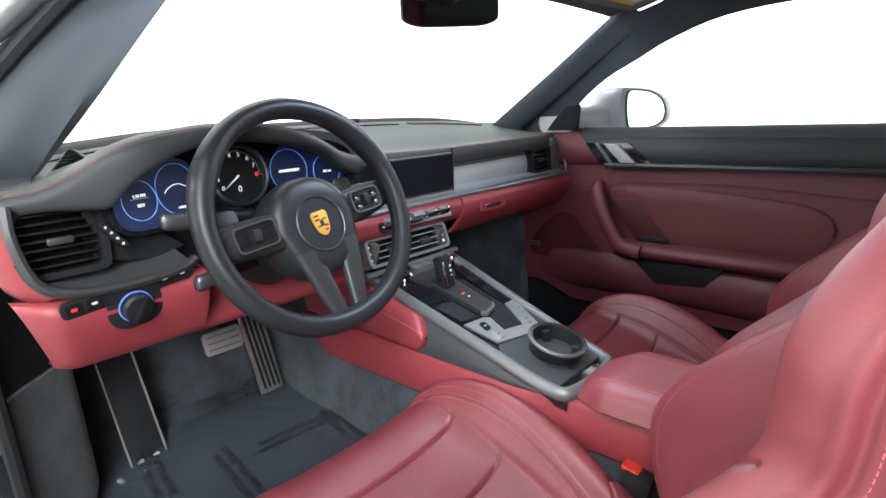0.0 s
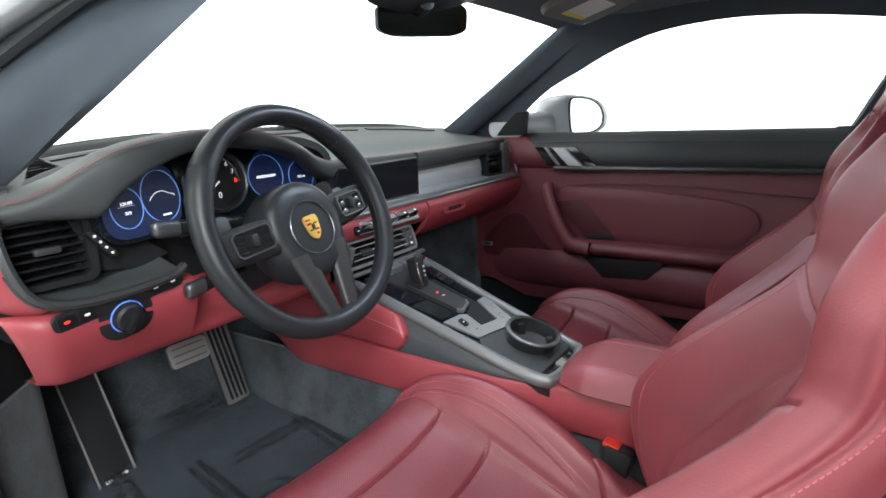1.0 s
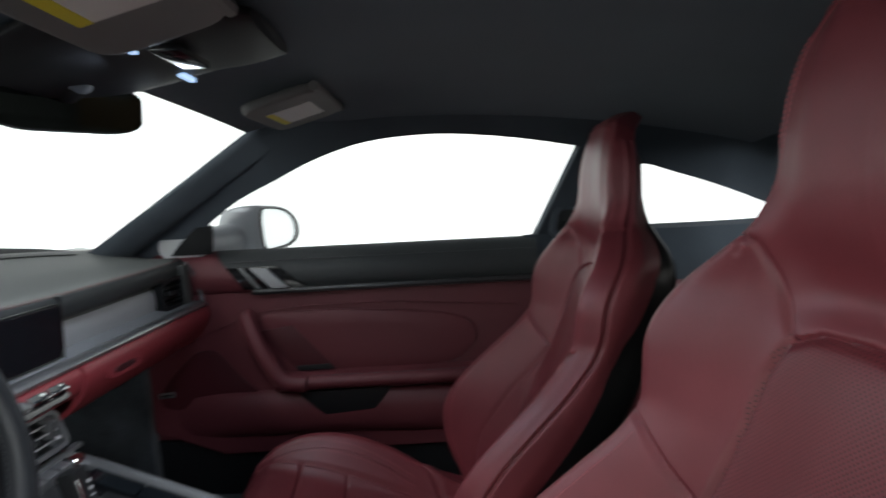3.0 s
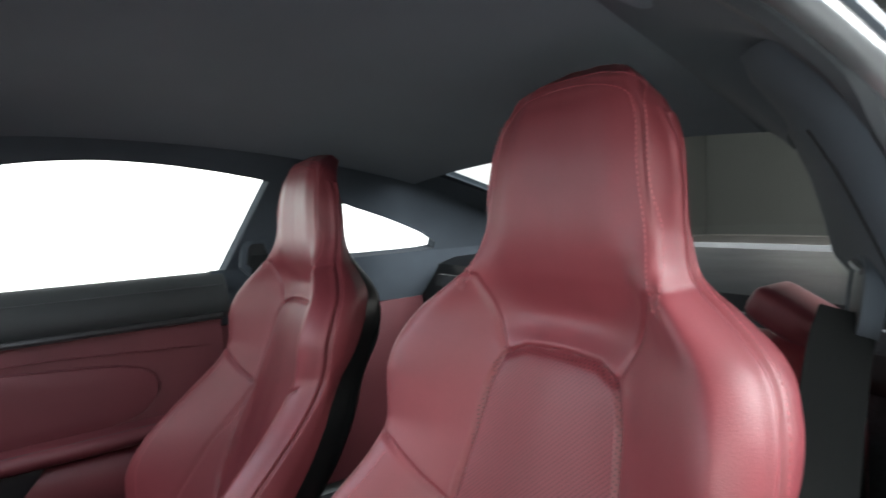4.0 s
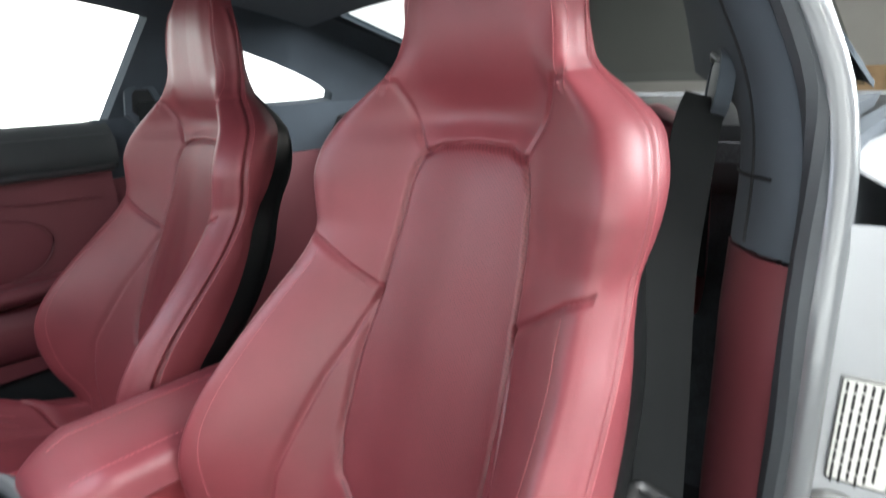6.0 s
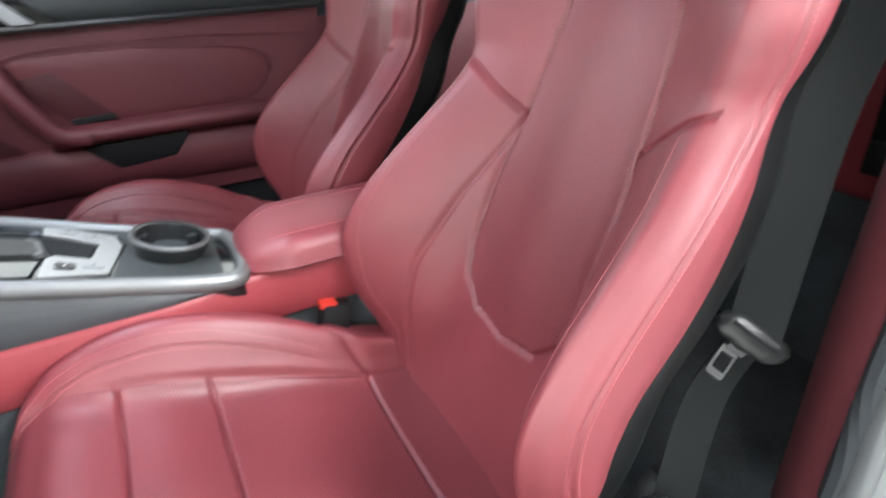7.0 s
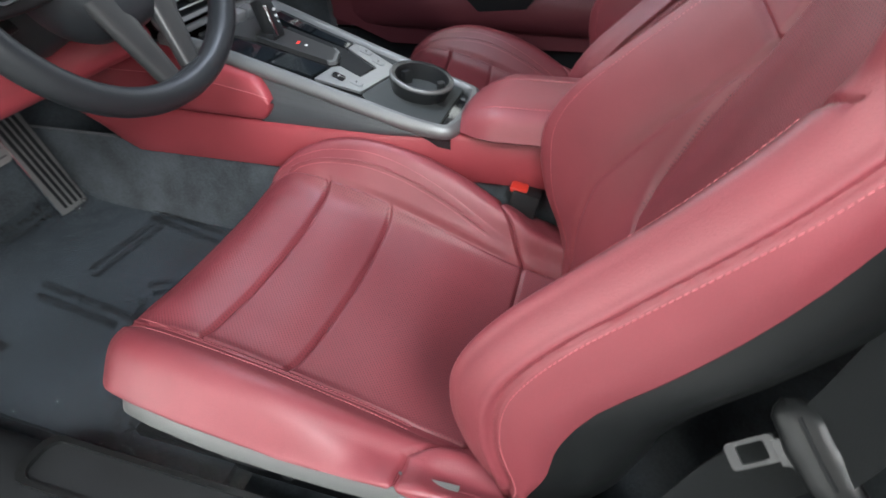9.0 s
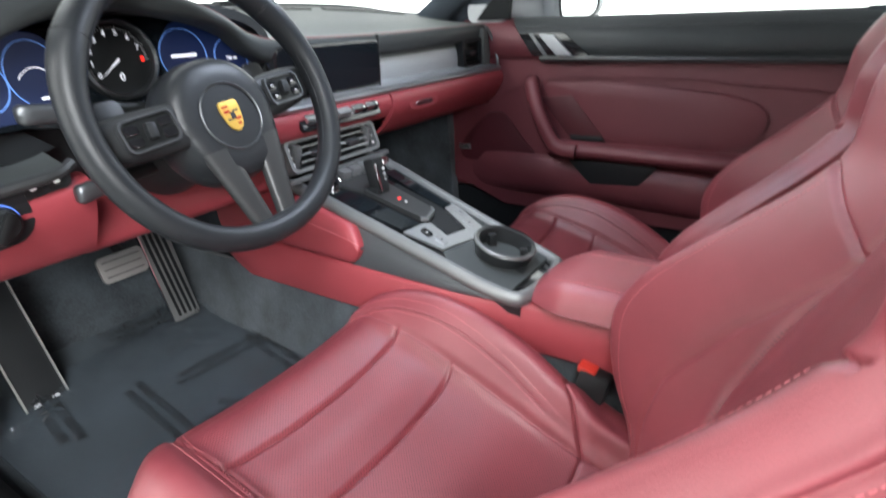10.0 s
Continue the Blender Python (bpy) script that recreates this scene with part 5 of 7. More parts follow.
def wf2(u, v, w=0.0):
    """The wheel stands turned a little to the left."""
    return flat_wheel(u * turn_c - v * turn_s, u * turn_s + v * turn_c, w)


sw2 = thing("steering_wheel", "black leather three-spoke steering wheel", "steering wheel", tuple(C))
ring = []
for a in np.linspace(0, 2 * math.pi, 97)[:-1]:
    rr = 0.0152 + 0.0022 * math.exp(-((abs(math.degrees(a) % 360 - 35)) / 16) ** 2) + 0.0025 * math.exp(-((abs(math.degrees(a) % 360 - 145)) / 16) ** 2)
    flat = 0.004 * max(0, -math.sin(a)) ** 6
    cen = 0.1612 - flat
    ring.append([wf2((cen + rr * math.cos(b)) * math.cos(a), (cen + rr * math.cos(b)) * math.sin(a), 1.12 * rr * math.sin(b)) for b in np.linspace(0, 2 * math.pi, 18, endpoint=False)])
ring.append(ring[0])
bm = loft(ring, caps=False)
bmesh.ops.remove_doubles(bm, verts=bm.verts, dist=1e-6)
part("rim", bm, M["black"], sw2, "smooth black leather rim", 60)
for a0, a1 in ((60, 120), (-45, 20), (160, 225)):
    line = [wf2(0.1468 * math.cos(radians(a)), 0.1468 * math.sin(radians(a)), 0.004) for a in np.linspace(a0, a1, 30)]
    part("stitching", stitches(line, 0.0055, 0.004, 0.0008), M["stitch_dark"], sw2)
for a in (40, 140):
    ca, sa = math.cos(radians(a)), math.sin(radians(a))
    part("seam", tube([wf2((0.1612 + 0.0172 * math.cos(b)) * ca, (0.1612 + 0.0172 * math.cos(b)) * sa, 0.0190 * math.sin(b)) for b in np.linspace(0, 2 * math.pi, 20, endpoint=False)], 0.0009, 5, closed=True), M["plastic"], sw2)
wh = lambda u, v, w=0.0: wf2(u, v - 0.0136, w - 0.0195)
# airbag hub
rings = []
for k, (s, w) in enumerate(((0.90, -0.05), (1.0, -0.03), (1.02, -0.005), (0.985, 0.012), (0.93, 0.021), (0.80, 0.026), (0.62, 0.027))):
    rings.append([wh(0.072 * s * (abs(math.cos(a)) ** 0.85) * (1 if math.cos(a) >= 0 else -1) * (1.0 + 0.10 * (math.sin(a) < 0) * -0.6), 0.074 * s * math.sin(a) * (1 if math.sin(a) > 0 else 1.0), w) for a in np.linspace(0, 2 * math.pi, 56, endpoint=False)])
part("airbag_cover", loft(rings), M["black"], sw2, "black leather airbag cover", 60)
part("hub_ring", lathe([(0.0405, 0.024), (0.0405, 0.0285), (0.0395, 0.0295), (0.0385, 0.0285), (0.0385, 0.024)], wh(0.0, 0.0, 0), wn, 56, caps=False), M["dark_metal"], sw2, "thin metal hub ring")
shield = spline([(-0.0125, 0.016), (0.0, 0.0175), (0.0125, 0.016), (0.0128, 0.002), (0.009, -0.012), (0.0, -0.0185), (-0.009, -0.012), (-0.0128, 0.002)], 40, closed=True).tolist()
crest = part("emblem", prism(shield, wh, 0.026, 0.0295, 0.0008), M["gold"], sw2, "gold shield emblem")
for x0, x1, y0, y1 in ((-0.0105, -0.002, 0.004, 0.007), (-0.0105, -0.002, 0.010, 0.0125), (0.002, 0.0095, -0.006, -0.003), (0.002, 0.007, -0.012, -0.009)):
    part("emblem_stripe", prism([(x0, y0), (x1, y0), (x1, y1), (x0, y1)], wh, 0.0293, 0.0299), M["red_enamel"], crest, "red enamel stripe")
for x0, x1, y0, y1 in ((0.002, 0.0095, 0.004, 0.006), (-0.009, -0.002, -0.005, -0.003)):
    part("emblem_stripe", prism([(x0, y0), (x1, y0), (x1, y1), (x0, y1)], wh, 0.0293, 0.0299), M["dark_mark"], crest, "black enamel stripe")
part("emblem_centre", prism(rounded(0.006, 0.009, 0.0025), wh, 0.0293, 0.0302), M["dark_mark"], crest)
# side spokes
for s in (1, -1):
    rings = []
    for k, x in enumerate(np.linspace(0.045, 0.148, 8)):
        hh = 0.026 + 0.004 * math.sin(3 * k / 7) - 0.004 * (k / 7)
        yc2, w = -0.006 + 0.008 * k / 7, 0.018 - 0.014 * k / 7
        rings.append([wf2(s * x, yc2 + hh * a, w - 0.027 + 0.014 * b) for a, b in [(c * 0.95, d) for c, d in rounded(2, 2, 0.5, 3)]])
    sp = part("side_spoke", loft(rings), M["plastic"], sw2, "matt black spoke", 60)
    pf = local(wf2(s * 0.098, -0.001, 0.001), wf2(1, 0, 0) - wf2(0, 0, 0) + (wf2(0, 0, -0.09 * s) - wf2(0, 0, 0)), wn + (wf2(0.09 * s, 0, 0) - wf2(0, 0, 0)))
    part("switch_frame", ring_of(rounded(0.062, 0.036, 0.009), rounded(0.057, 0.031, 0.007), pf, -0.004, 0.0035), M["dark_metal"], sp)
    part("switch_plate", prism(rounded(0.058, 0.032, 0.007), pf, -0.004, 0.0005), M["shell"], sp)
    part("scroll_wheel", rbox(pf(0, 0, 0.003), (0.012, 0.010, 0.018), 0.004, (-20, 0, 0)), M["plastic"], sp)
    for dx, dy in ((-0.019, 0.006), (-0.019, -0.007), (0.019, 0.006), (0.019, -0.007)):
        part("switch_key", prism(rounded(0.015, 0.010, 0.003), lambda u, v, w, dx=dx, dy=dy, pf=pf: pf(u + dx, v + dy, w), 0.0005, 0.002, 0.0005), M["gloss"], sp)
        if s > 0:
            part("key_mark", prism(rounded(0.0042, 0.0013, 0.0005), lambda u, v, w, dx=dx, dy=dy, pf=pf: pf(u + dx, v + dy, w), 0.002, 0.0024), M["grey_mark"], sp)
    part("paddle", prism(rounded(0.034, 0.036, 0.010), lambda u, v, w, s=s: wf2(u + s * 0.104, v + 0.030, w), -0.050, -0.045, 0.002), M["spoke"], sw2, "dark grey shift paddle")
# twin lower spoke
for s in (1, -1):
    rings = []
    for k in np.linspace(0, 1, 8):
        x, yv = s * (0.037 - 0.019 * k), -0.045 - 0.105 * k
        wdt = 0.020 - 0.007 * k
        rings.append([wf2(x + wdt * a, yv + 0.25 * s * 0 * a, 0.000 - 0.006 * k + 0.008 * b) for a, b in rounded(2, 2, 0.7, 3)])
    part("lower_spoke", loft(rings), M["spoke"], sw2, "dark satin metal lower spoke", 60)
part("spoke_foot", prism(rounded(0.066, 0.020, 0.006), lambda u, v, w: wf2(u, v - 0.150, w), -0.006, 0.006, 0.003), M["black"], sw2)
part("column", lathe([(0.050, 0), (0.055, 0.06), (0.062, 0.14)], wf2(0, -0.01, -0.03), -wn), M["plastic"], sw2, "black steering column shroud")
# stalks behind the wheel
for tip, root in (((0.292, 0.800, 0.857), (0.420, 0.790, 0.846)), ((0.640, 0.800, 0.857), (0.516, 0.790, 0.846)), ((0.325, 0.800, 0.762), (0.430, 0.800, 0.776))):
    st = thing("column_stalk", "black stalk with a grey tip on the steering column", "stalk", root, "column stalks")
    tip, root = V(*tip), V(*root)
    arm = lambda k0, k1, n=7: [[root.lerp(tip, k) + V(0, 0.008 * a, (0.0075 + 0.004 * k) * b) for a, b in rounded(2, 2, 0.7, 3)] for k in np.linspace(k0, k1, n)]
    part("arm", loft(arm(0.0, 0.72)), M["shell"], st, "black arm", 60)
    part("tip", loft(arm(0.73, 0.96, 4) + [[tip + (p - tip) * 0.7 for p in arm(1.0, 1.0, 1)[0]]]), M["dark_metal"], st, "grey metal tip", 60)
    part("symbol", prism(rounded(0.010, 0.004, 0.001), lambda u, v, w: root.lerp(tip, 0.5) + V(u, -0.0082 - w, v), 0.0, 0.0008), M["grey_mark"], st)

# ---------- centre console ----------
con = thing("centre_console", "centre console with gear selector and dark metal rim", "console", (0.76, 0.6, 0.27))
top_z = table([0.40, 0.44, 0.55, 0.70, 0.80, 0.86], [0.562, 0.570, 0.598, 0.640, 0.667, 0.677])
top_w = table([0.40, 0.44, 0.55, 0.70, 0.86], [0.070, 0.078, 0.086, 0.098, 0.112])
CX = table([0.40, 0.86], [0.744, 0.788])
rim_l = [V(CX(y) - top_w(y), y, top_z(y)) for y in np.linspace(0.86, 0.425, 24)]
rim_r = [V(CX(y) + top_w(y), y, top_z(y)) for y in np.linspace(0.425, 0.86, 24)]
tail = [V(CX(0.41) + top_w(0.41) * math.cos(a), 0.418 - 0.016 * math.sin(a), 0.566) for a in np.linspace(math.pi * 0.92, math.pi * 0.08, 12)]
part("rim", tube(rim_l + tail + rim_r, 0.0105, 10, flat=1.1), M["rim"], con, "satin titanium console rim")
rows = [[V(CX(y) + s * top_w(y), y, top_z(y) - 0.004 + 0.004 * (1 - s * s)) for s in np.linspace(-1, 1, 12)] for y in np.linspace(0.86, 0.41, 24)]
part("top_plate", solid(rows, 0.02, (0, 0, -1)), M["gloss"], con, "gloss black console top", 60)


def on_top(u, y, w=0.0):
    return V(CX(y) + u, y, top_z(y) + 0.001 + w)


def top_frame(u, y):
    return local(on_top(u, y), (1, 0, 0), (0, -0.27, 1))


def deck_panel(name, poly, mat, lift, thick=0.004, label=""):
    rows_ = [[on_top(u, y, w) for u, y in poly] for w in (lift - thick, lift)]
    return part(name, loft(rows_), mat, con, label)


deck_panel("key_plate", [(-0.075, 0.820), (0.085, 0.820), (0.060, 0.765), (0.030, 0.738), (-0.030, 0.748), (-0.045, 0.780)], M["spoke"], 0.0030, label="dark satin plate under the keys")
deck_panel("selector_bar", [(-0.030, 0.746), (0.030, 0.736), (0.031, 0.640), (0.024, 0.632), (-0.006, 0.624), (-0.014, 0.630)], M["spoke"], 0.0075, 0.008, "raised dark selector plate")
deck_panel("selector_bar_end", [(0.031, 0.642), (0.0335, 0.638), (0.026, 0.628), (-0.007, 0.6195), (-0.017, 0.627), (-0.014, 0.631), (-0.006, 0.625), (0.024, 0.633)], M["rim"], 0.0080, 0.006, "satin grey end of the selector plate")
deck_panel("storage_lid", [(-0.078, 0.695), (-0.033, 0.690), (-0.026, 0.626), (-0.066, 0.632)], M["screen"], 0.0030, label="gloss black storage lid")
deck_panel("storage_lid", [(-0.088, 0.775), (-0.050, 0.770), (-0.036, 0.698), (-0.080, 0.703)], M["screen"], 0.0025, label="gloss black storage lid")
deck_panel("glass_panel", [(0.066, 0.775), (0.096, 0.775), (0.089, 0.700), (0.058, 0.700)], M["screen"], 0.0030, label="gloss black panel")
deck_panel("glass_panel", [(0.0575, 0.696), (0.0885, 0.696), (0.084, 0.632), (0.056, 0.632)], M["screen"], 0.0030, label="gloss black panel")
deck_panel("tray", [(0.034, 0.735), (0.052, 0.735), (0.054, 0.632), (0.030, 0.572), (-0.010, 0.577), (-0.004, 0.614), (0.034, 0.632)], M["rubber"], 0.0020, label="narrow black tray beside the selector")
deck_panel("button_plate", [(-0.070, 0.624), (-0.020, 0.620), (-0.008, 0.612), (-0.016, 0.574), (0.031, 0.566), (0.057, 0.628), (0.088, 0.628), (0.060, 0.548), (0.030, 0.540), (-0.056, 0.556)], M["silver"], 0.0034, label="satin silver button plate")
deck_panel("rear_trim", [(0.062, 0.545), (0.090, 0.628), (0.082, 0.530), (0.068, 0.430), (-0.066, 0.430), (-0.080, 0.530), (-0.060, 0.552), (0.030, 0.537)], M["dash_face"], 0.0028, label="dark textured trim round the cup holder")
# selector
sl = part("gear_selector", rbox(on_top(-0.006, 0.733, 0.034), (0.027, 0.024, 0.058), 0.005, (-14, 0, 0)), M["plastic"], con, "short black gear selector")
part("selector_face", rbox(on_top(-0.0145, 0.7205, 0.036), (0.006, 0.003, 0.046), 0.001, (-14, 0, 0)), M["chrome"], sl, "bright selector edge")
for k in range(3):
    part("selector_mark", rbox(on_top(0.002, 0.7195 + 0.0015 * k, 0.030 + 0.009 * k), (0.005, 0.002, 0.004), 0.0008), M["grey_mark"], sl)
part("gaiter", rbox(on_top(-0.006, 0.735, 0.006), (0.034, 0.034, 0.014), 0.005), M["plastic"], sl)
f = top_frame(0.0, 0.686)
part("park_lamp", prism(rounded(0.010, 0.004, 0.0015), lambda u, v, w: f(u * 0.8 + 0.003, v * 0.6 + 0.006, w), 0.007, 0.0084), M["red_lamp"], con, "red lit mark")
part("park_mark", prism(rounded(0.008, 0.004, 0.0015), lambda u, v, w: f(u * 0.6 + 0.004, v * 0.8 - 0.008, w), 0.007, 0.0082), M["grey_mark"], con)
for k in range(4):
    part("key", rbox(on_top(-0.017 + 0.0265 * k, 0.804, 0.009), (0.022, 0.018, 0.018), 0.003, (14, 0, 0)), M["silver"], con, "silver rocker key")
part("knob", lathe([(0.016, 0), (0.016, 0.012), (0.012, 0.016), (0.002, 0.0165)], on_top(-0.052, 0.802, 0.0), (0, -0.27, 1), 24), M["chrome"], con, "chrome turning knob")
part("knob", lathe([(0.013, 0), (0.013, 0.012), (0.010, 0.016), (0.002, 0.0165)], on_top(0.092, 0.806, 0.0), (0, -0.27, 1), 24), M["chrome"], con, "chrome turning knob")
for u, y, dark in ((0.067, 0.602, False), (0.050, 0.573, False), (-0.040, 0.600, True), (-0.037, 0.572, False)):
    f = top_frame(u, y)
    part("key", prism(rounded(0.015, 0.022, 0.004), lambda a, b, w, f=f: f(a + 0.25 * b, b, w), 0.001, 0.0055, 0.001), M["gloss" if dark else "silver"], con, "flat key")
    part("key_mark", prism(rounded(0.005, 0.002, 0.0008), f, 0.0055, 0.0058), M["dark_mark"] if not dark else M["grey_mark"], con)
# cup holder
f = top_frame(0.012, 0.487)
axis = f(0, 0, 1) - f(0, 0, 0)
cup = part("cup_holder", lathe([(0.040, -0.02), (0.044, 0.012), (0.048, 0.020), (0.049, 0.025), (0.047, 0.029), (0.042, 0.028), (0.040, 0.020), (0.038, -0.028), (0.002, -0.03)], f(0, 0, 0), axis, 48), M["cup"], con, "round black cup holder")
part("cup_ring", lathe([(0.0492, 0.0235), (0.0500, 0.0262), (0.0488, 0.0290), (0.0476, 0.0296)], f(0, 0, 0), axis, 48, caps=False), M["rim"], cup, "thin satin ring on the cup holder")
for a in (60, 180, 300):
    part("cup_grip", rbox(f(0.034 * math.cos(radians(a)), 0.034 * math.sin(radians(a)), 0.010), (0.012, 0.014, 0.022), 0.003, (0, 0, a)), M["plastic"], cup)
f = top_frame(0.016, 0.446)
part("brake_key", prism(rounded(0.05, 0.016, 0.004), f, 0.0, 0.004, 0.001), M["plastic"], con, "parking brake key")
# flanks
for sgn in (-1, 1):
    side_off = lambda y: 0.070 + 0.024 * ease(0.36, 0.52, y)
    top_l = lambda y: 0.561 + 0.012 * max(0, y - 0.45)
    rows = []
    for y in np.linspace(0.71, 0.432, 18):
        p, q = V(CX(y) + sgn * (top_w(y) + 0.003), y, top_z(y) - 0.007), V(XC + sgn * (side_off(y) + 0.004), y, top_l(y) - 0.004)
        rows.append([p + (q - p) * k + V(sgn * 0.005 * math.sin(math.pi * k), 0, 0) for k in np.linspace(0, 1, 6)])
    part("flank_wedge", solid(rows, 0.006, (-sgn, 0, 0)), M["wedge"], con, "perforated black leather flank")
    rows = []
    for y in np.linspace(1.072, 0.02, 34):
        low = 0.484 + 0.06 * max(0, (y - 0.985) / 0.085)
        hi = top_l(y) - 0.012 * max(0, (y - 0.985) / 0.085)
        rows.append([V(XC + sgn * (side_off(y) + 0.012 * math.sin(math.pi * (0.15 + 0.7 * k)) - 0.006 * (k == 0)), y, hi + (low - hi) * k) for k in (0, 0.04, 0.12, 0.3, 0.5, 0.7, 0.88, 0.96, 1)])
    part("lower_flank", solid(rows, 0.01, (-sgn, 0, 0)), M["red_trim"], con, "red leather lower console side", 60)
    rows = [[V(XC + sgn * (side_off(y) - 0.006 + 0.03 * k), y, 0.495 - 0.175 * k) for k in np.linspace(0, 1, 5)] for y in np.linspace(1.35, 0.0, 16)]
    part("tunnel_side", solid(rows, 0.01, (-sgn, 0, 0)), M["carpet"], con, "charcoal carpet")
    rows = []
    for y in [*np.linspace(1.03, 0.71, 18), 0.702, 0.695, 0.690, 0.686, 0.6835, 0.682, 0.6812]:
        e = min(1, (y - 0.681) / 0.022) ** 0.5
        lo_, hi_ = 0.566 + 0.02 * (y - 0.7), top_z(y) - 0.007
        m_, h_ = (lo_ + hi_) / 2, (hi_ - lo_) / 2
        inn = min(side_off(y) - 0.002, abs(CX(y) + sgn * top_w(y) - XC)) if y < 0.86 else side_off(y) - 0.006
        prof = [(inn, h_ * e), (side_off(y) + 0.008, h_ * e * 0.96), (side_off(y) + 0.016, h_ * 0.55 * e), (side_off(y) + 0.018, 0.0), (side_off(y) + 0.014, -h_ * 0.85 * e), (side_off(y), -h_ * e)]
        rows.append([V(XC + sgn * a_, y, m_ + b_) for a_, b_ in spline(prof, 18)])
    part("knee_pad", solid(rows, 0.006, (-sgn, 0, 0)), M["red_trim"], con, "padded red leather knee rest", 60)
    line = [r[7] + V(sgn * 0.0006, 0, 0.0004) for r in rows]
    part("stitching", stitches(line, 0.006, 0.004, 0.0007), M["stitch"], con, "pale red thread")
part("tunnel_top", rbox((XC, 0.62, 0.51), (0.12, 0.78, 0.08), 0.01), M["plastic"], con)

# armrest
arm_rows = []
for y in np.linspace(0.405, 0.02, 34):
    e = (min(1, (0.408 - y) / 0.06)) ** 0.5
    hw = 0.082 * (0.52 + 0.48 * e)
    h = 0.040 * e
    prof = [(-hw, 0.562), (-hw - 0.003, 0.562 + 0.45 * h), (-hw + 0.006, 0.564 + 0.85 * h), (-hw * 0.6, 0.567 + h), (0, 0.569 + h), (hw * 0.6, 0.567 + h), (hw - 0.006, 0.564 + 0.85 * h), (hw + 0.003, 0.562 + 0.45 * h), (hw, 0.562), (0, 0.558)]
    arm_rows.append([V(0.747 + a, y, b) for a, b in spline(prof, 40, closed=True)])
arm = thing("armrest", "padded red leather armrest between the seats", "armrest", (0.752, 0.2, 0.53))
part("lid", loft(arm_rows), M["red"], arm, "padded red leather lid", 60)
for j in (6, 15):
    part("stitching", stitches([r[j] + V(0, 0, 0.0006) for r in arm_rows[3:]], 0.006, 0.0038, 0.0007), M["stitch"], arm, "red thread")
part("base", rbox((0.752, 0.20, 0.549), (0.12, 0.38, 0.02), 0.004), M["plastic"], arm)


# ---------- belts ----------
def buckle(x, y, z):
    t = thing("belt_buckle", "black seat belt buckle with a red release button", "seat belt buckle", (x, y, z - 0.07), "seat belt buckles")
    part("body", rbox((x, y, z - 0.022), (0.030, 0.042, 0.066), 0.006, (12, 0, 0)), M["plastic"], t)
    part("button", rbox((x, y + 0.006, z + 0.011), (0.022, 0.026, 0.010), 0.004, (12, 0, 0)), M["buckle_red"], t, "bright red button")
    part("stalk", rbox((x, y - 0.014, z - 0.09), (0.020, 0.018, 0.09), 0.004, (12, 0, 0)), M["rubber"], t)
    return t


bk = buckle(0.674, 0.302, 0.478)
copy_thing(bk, Matrix.Translation(Vector((0.846, 0.302, 0.408)) * U))


def webbing(pts, width, side, parent, name="webbing"):
    pts = spline(pts, 30)
    s = Vector(side).normalized() * width / 2
    rows_ = [[V(*p) - s, V(*p) - s * 0.3, V(*p) + s * 0.3, V(*p) + s] for p in pts]
    return part(name, solid(rows_, 0.0016), M["belt"], parent, "charcoal woven webbing")


belt = thing("seat_belt", "charcoal seat belt hanging beside the driver's seat", "seat belt", (0.20, 0.0, 0.30))
webbing([(0.276, -0.158, 0.952), (0.270, -0.120, 0.930), (0.262, -0.080, 0.885), (0.250, -0.025, 0.81), (0.234, 0.015, 0.72), (0.225, 0.036, 0.645), (0.222, 0.044, 0.622)], 0.046, (0.74, 0.60, 0.28), belt)
webbing([(0.228, 0.042, 0.612), (0.236, 0.068, 0.555), (0.224, 0.100, 0.48), (0.212, 0.118, 0.40), (0.206, 0.12, 0.345)], 0.046, (0.35, 0.90, 0.2), belt)
bar = [V(0.246, 0.060, 0.637), V(0.234, 0.054, 0.630), V(0.222, 0.046, 0.621), V(0.210, 0.037, 0.612), V(0.199, 0.028, 0.604)]
rings = []
for p, s_ in zip(spline(bar, 13), [0.4, 0.8, 1, 1, 1, 1.05, 1.1, 1.05, 1, 1, 1, 0.8, 0.4]):
    rings.append([V(*p) + V(0.1, 0.9, -0.42) * (0.0150 * s_ * math.cos(a)) + V(-0.62, 0.35, 0.62) * (0.0062 * s_ * math.sin(a)) for a in np.linspace(0, 2 * math.pi, 16, endpoint=False)])
tg = part("tongue_body", loft(rings), M["shell"], belt, "black moulded tongue body", 60)
part("webbing_slot", tube([V(*p) + V(-0.0036, 0.002, 0.0046) for p in spline(bar, 12)[2:-2]], 0.0014, 6), M["rubber"], tg)
along_bar = (bar[0] - bar[-1]).normalized()
tgf = local((0.2255, 0.074, 0.6045), along_bar, along_bar.cross(V(0.1, 0.9, -0.42)))
part("tongue", ring_of(rounded(0.0165, 0.030, 0.003), rounded(0.0115, 0.017, 0.0015), lambda u, v, w: tgf(u, v + 0.001, w), -0.0013, 0.0013), M["spoke"], tg, "dark steel tongue")
reach_ = V(0.2255, 0.074, 0.6045) - bar[2]
flat_ = along_bar.cross(reach_).normalized()
part("neck", loft([[bar[2] + reach_ * k + along_bar * (a * w) + flat_ * (b * 0.0014) for a, b in ((-1, -1), (1, -1), (1, 1), (-1, 1))] for k, w in ((0.05, 0.015), (0.30, 0.013), (0.48, 0.0082), (0.62, 0.0080))]), M["spoke"], tg, "dark steel neck of the tongue", 30)
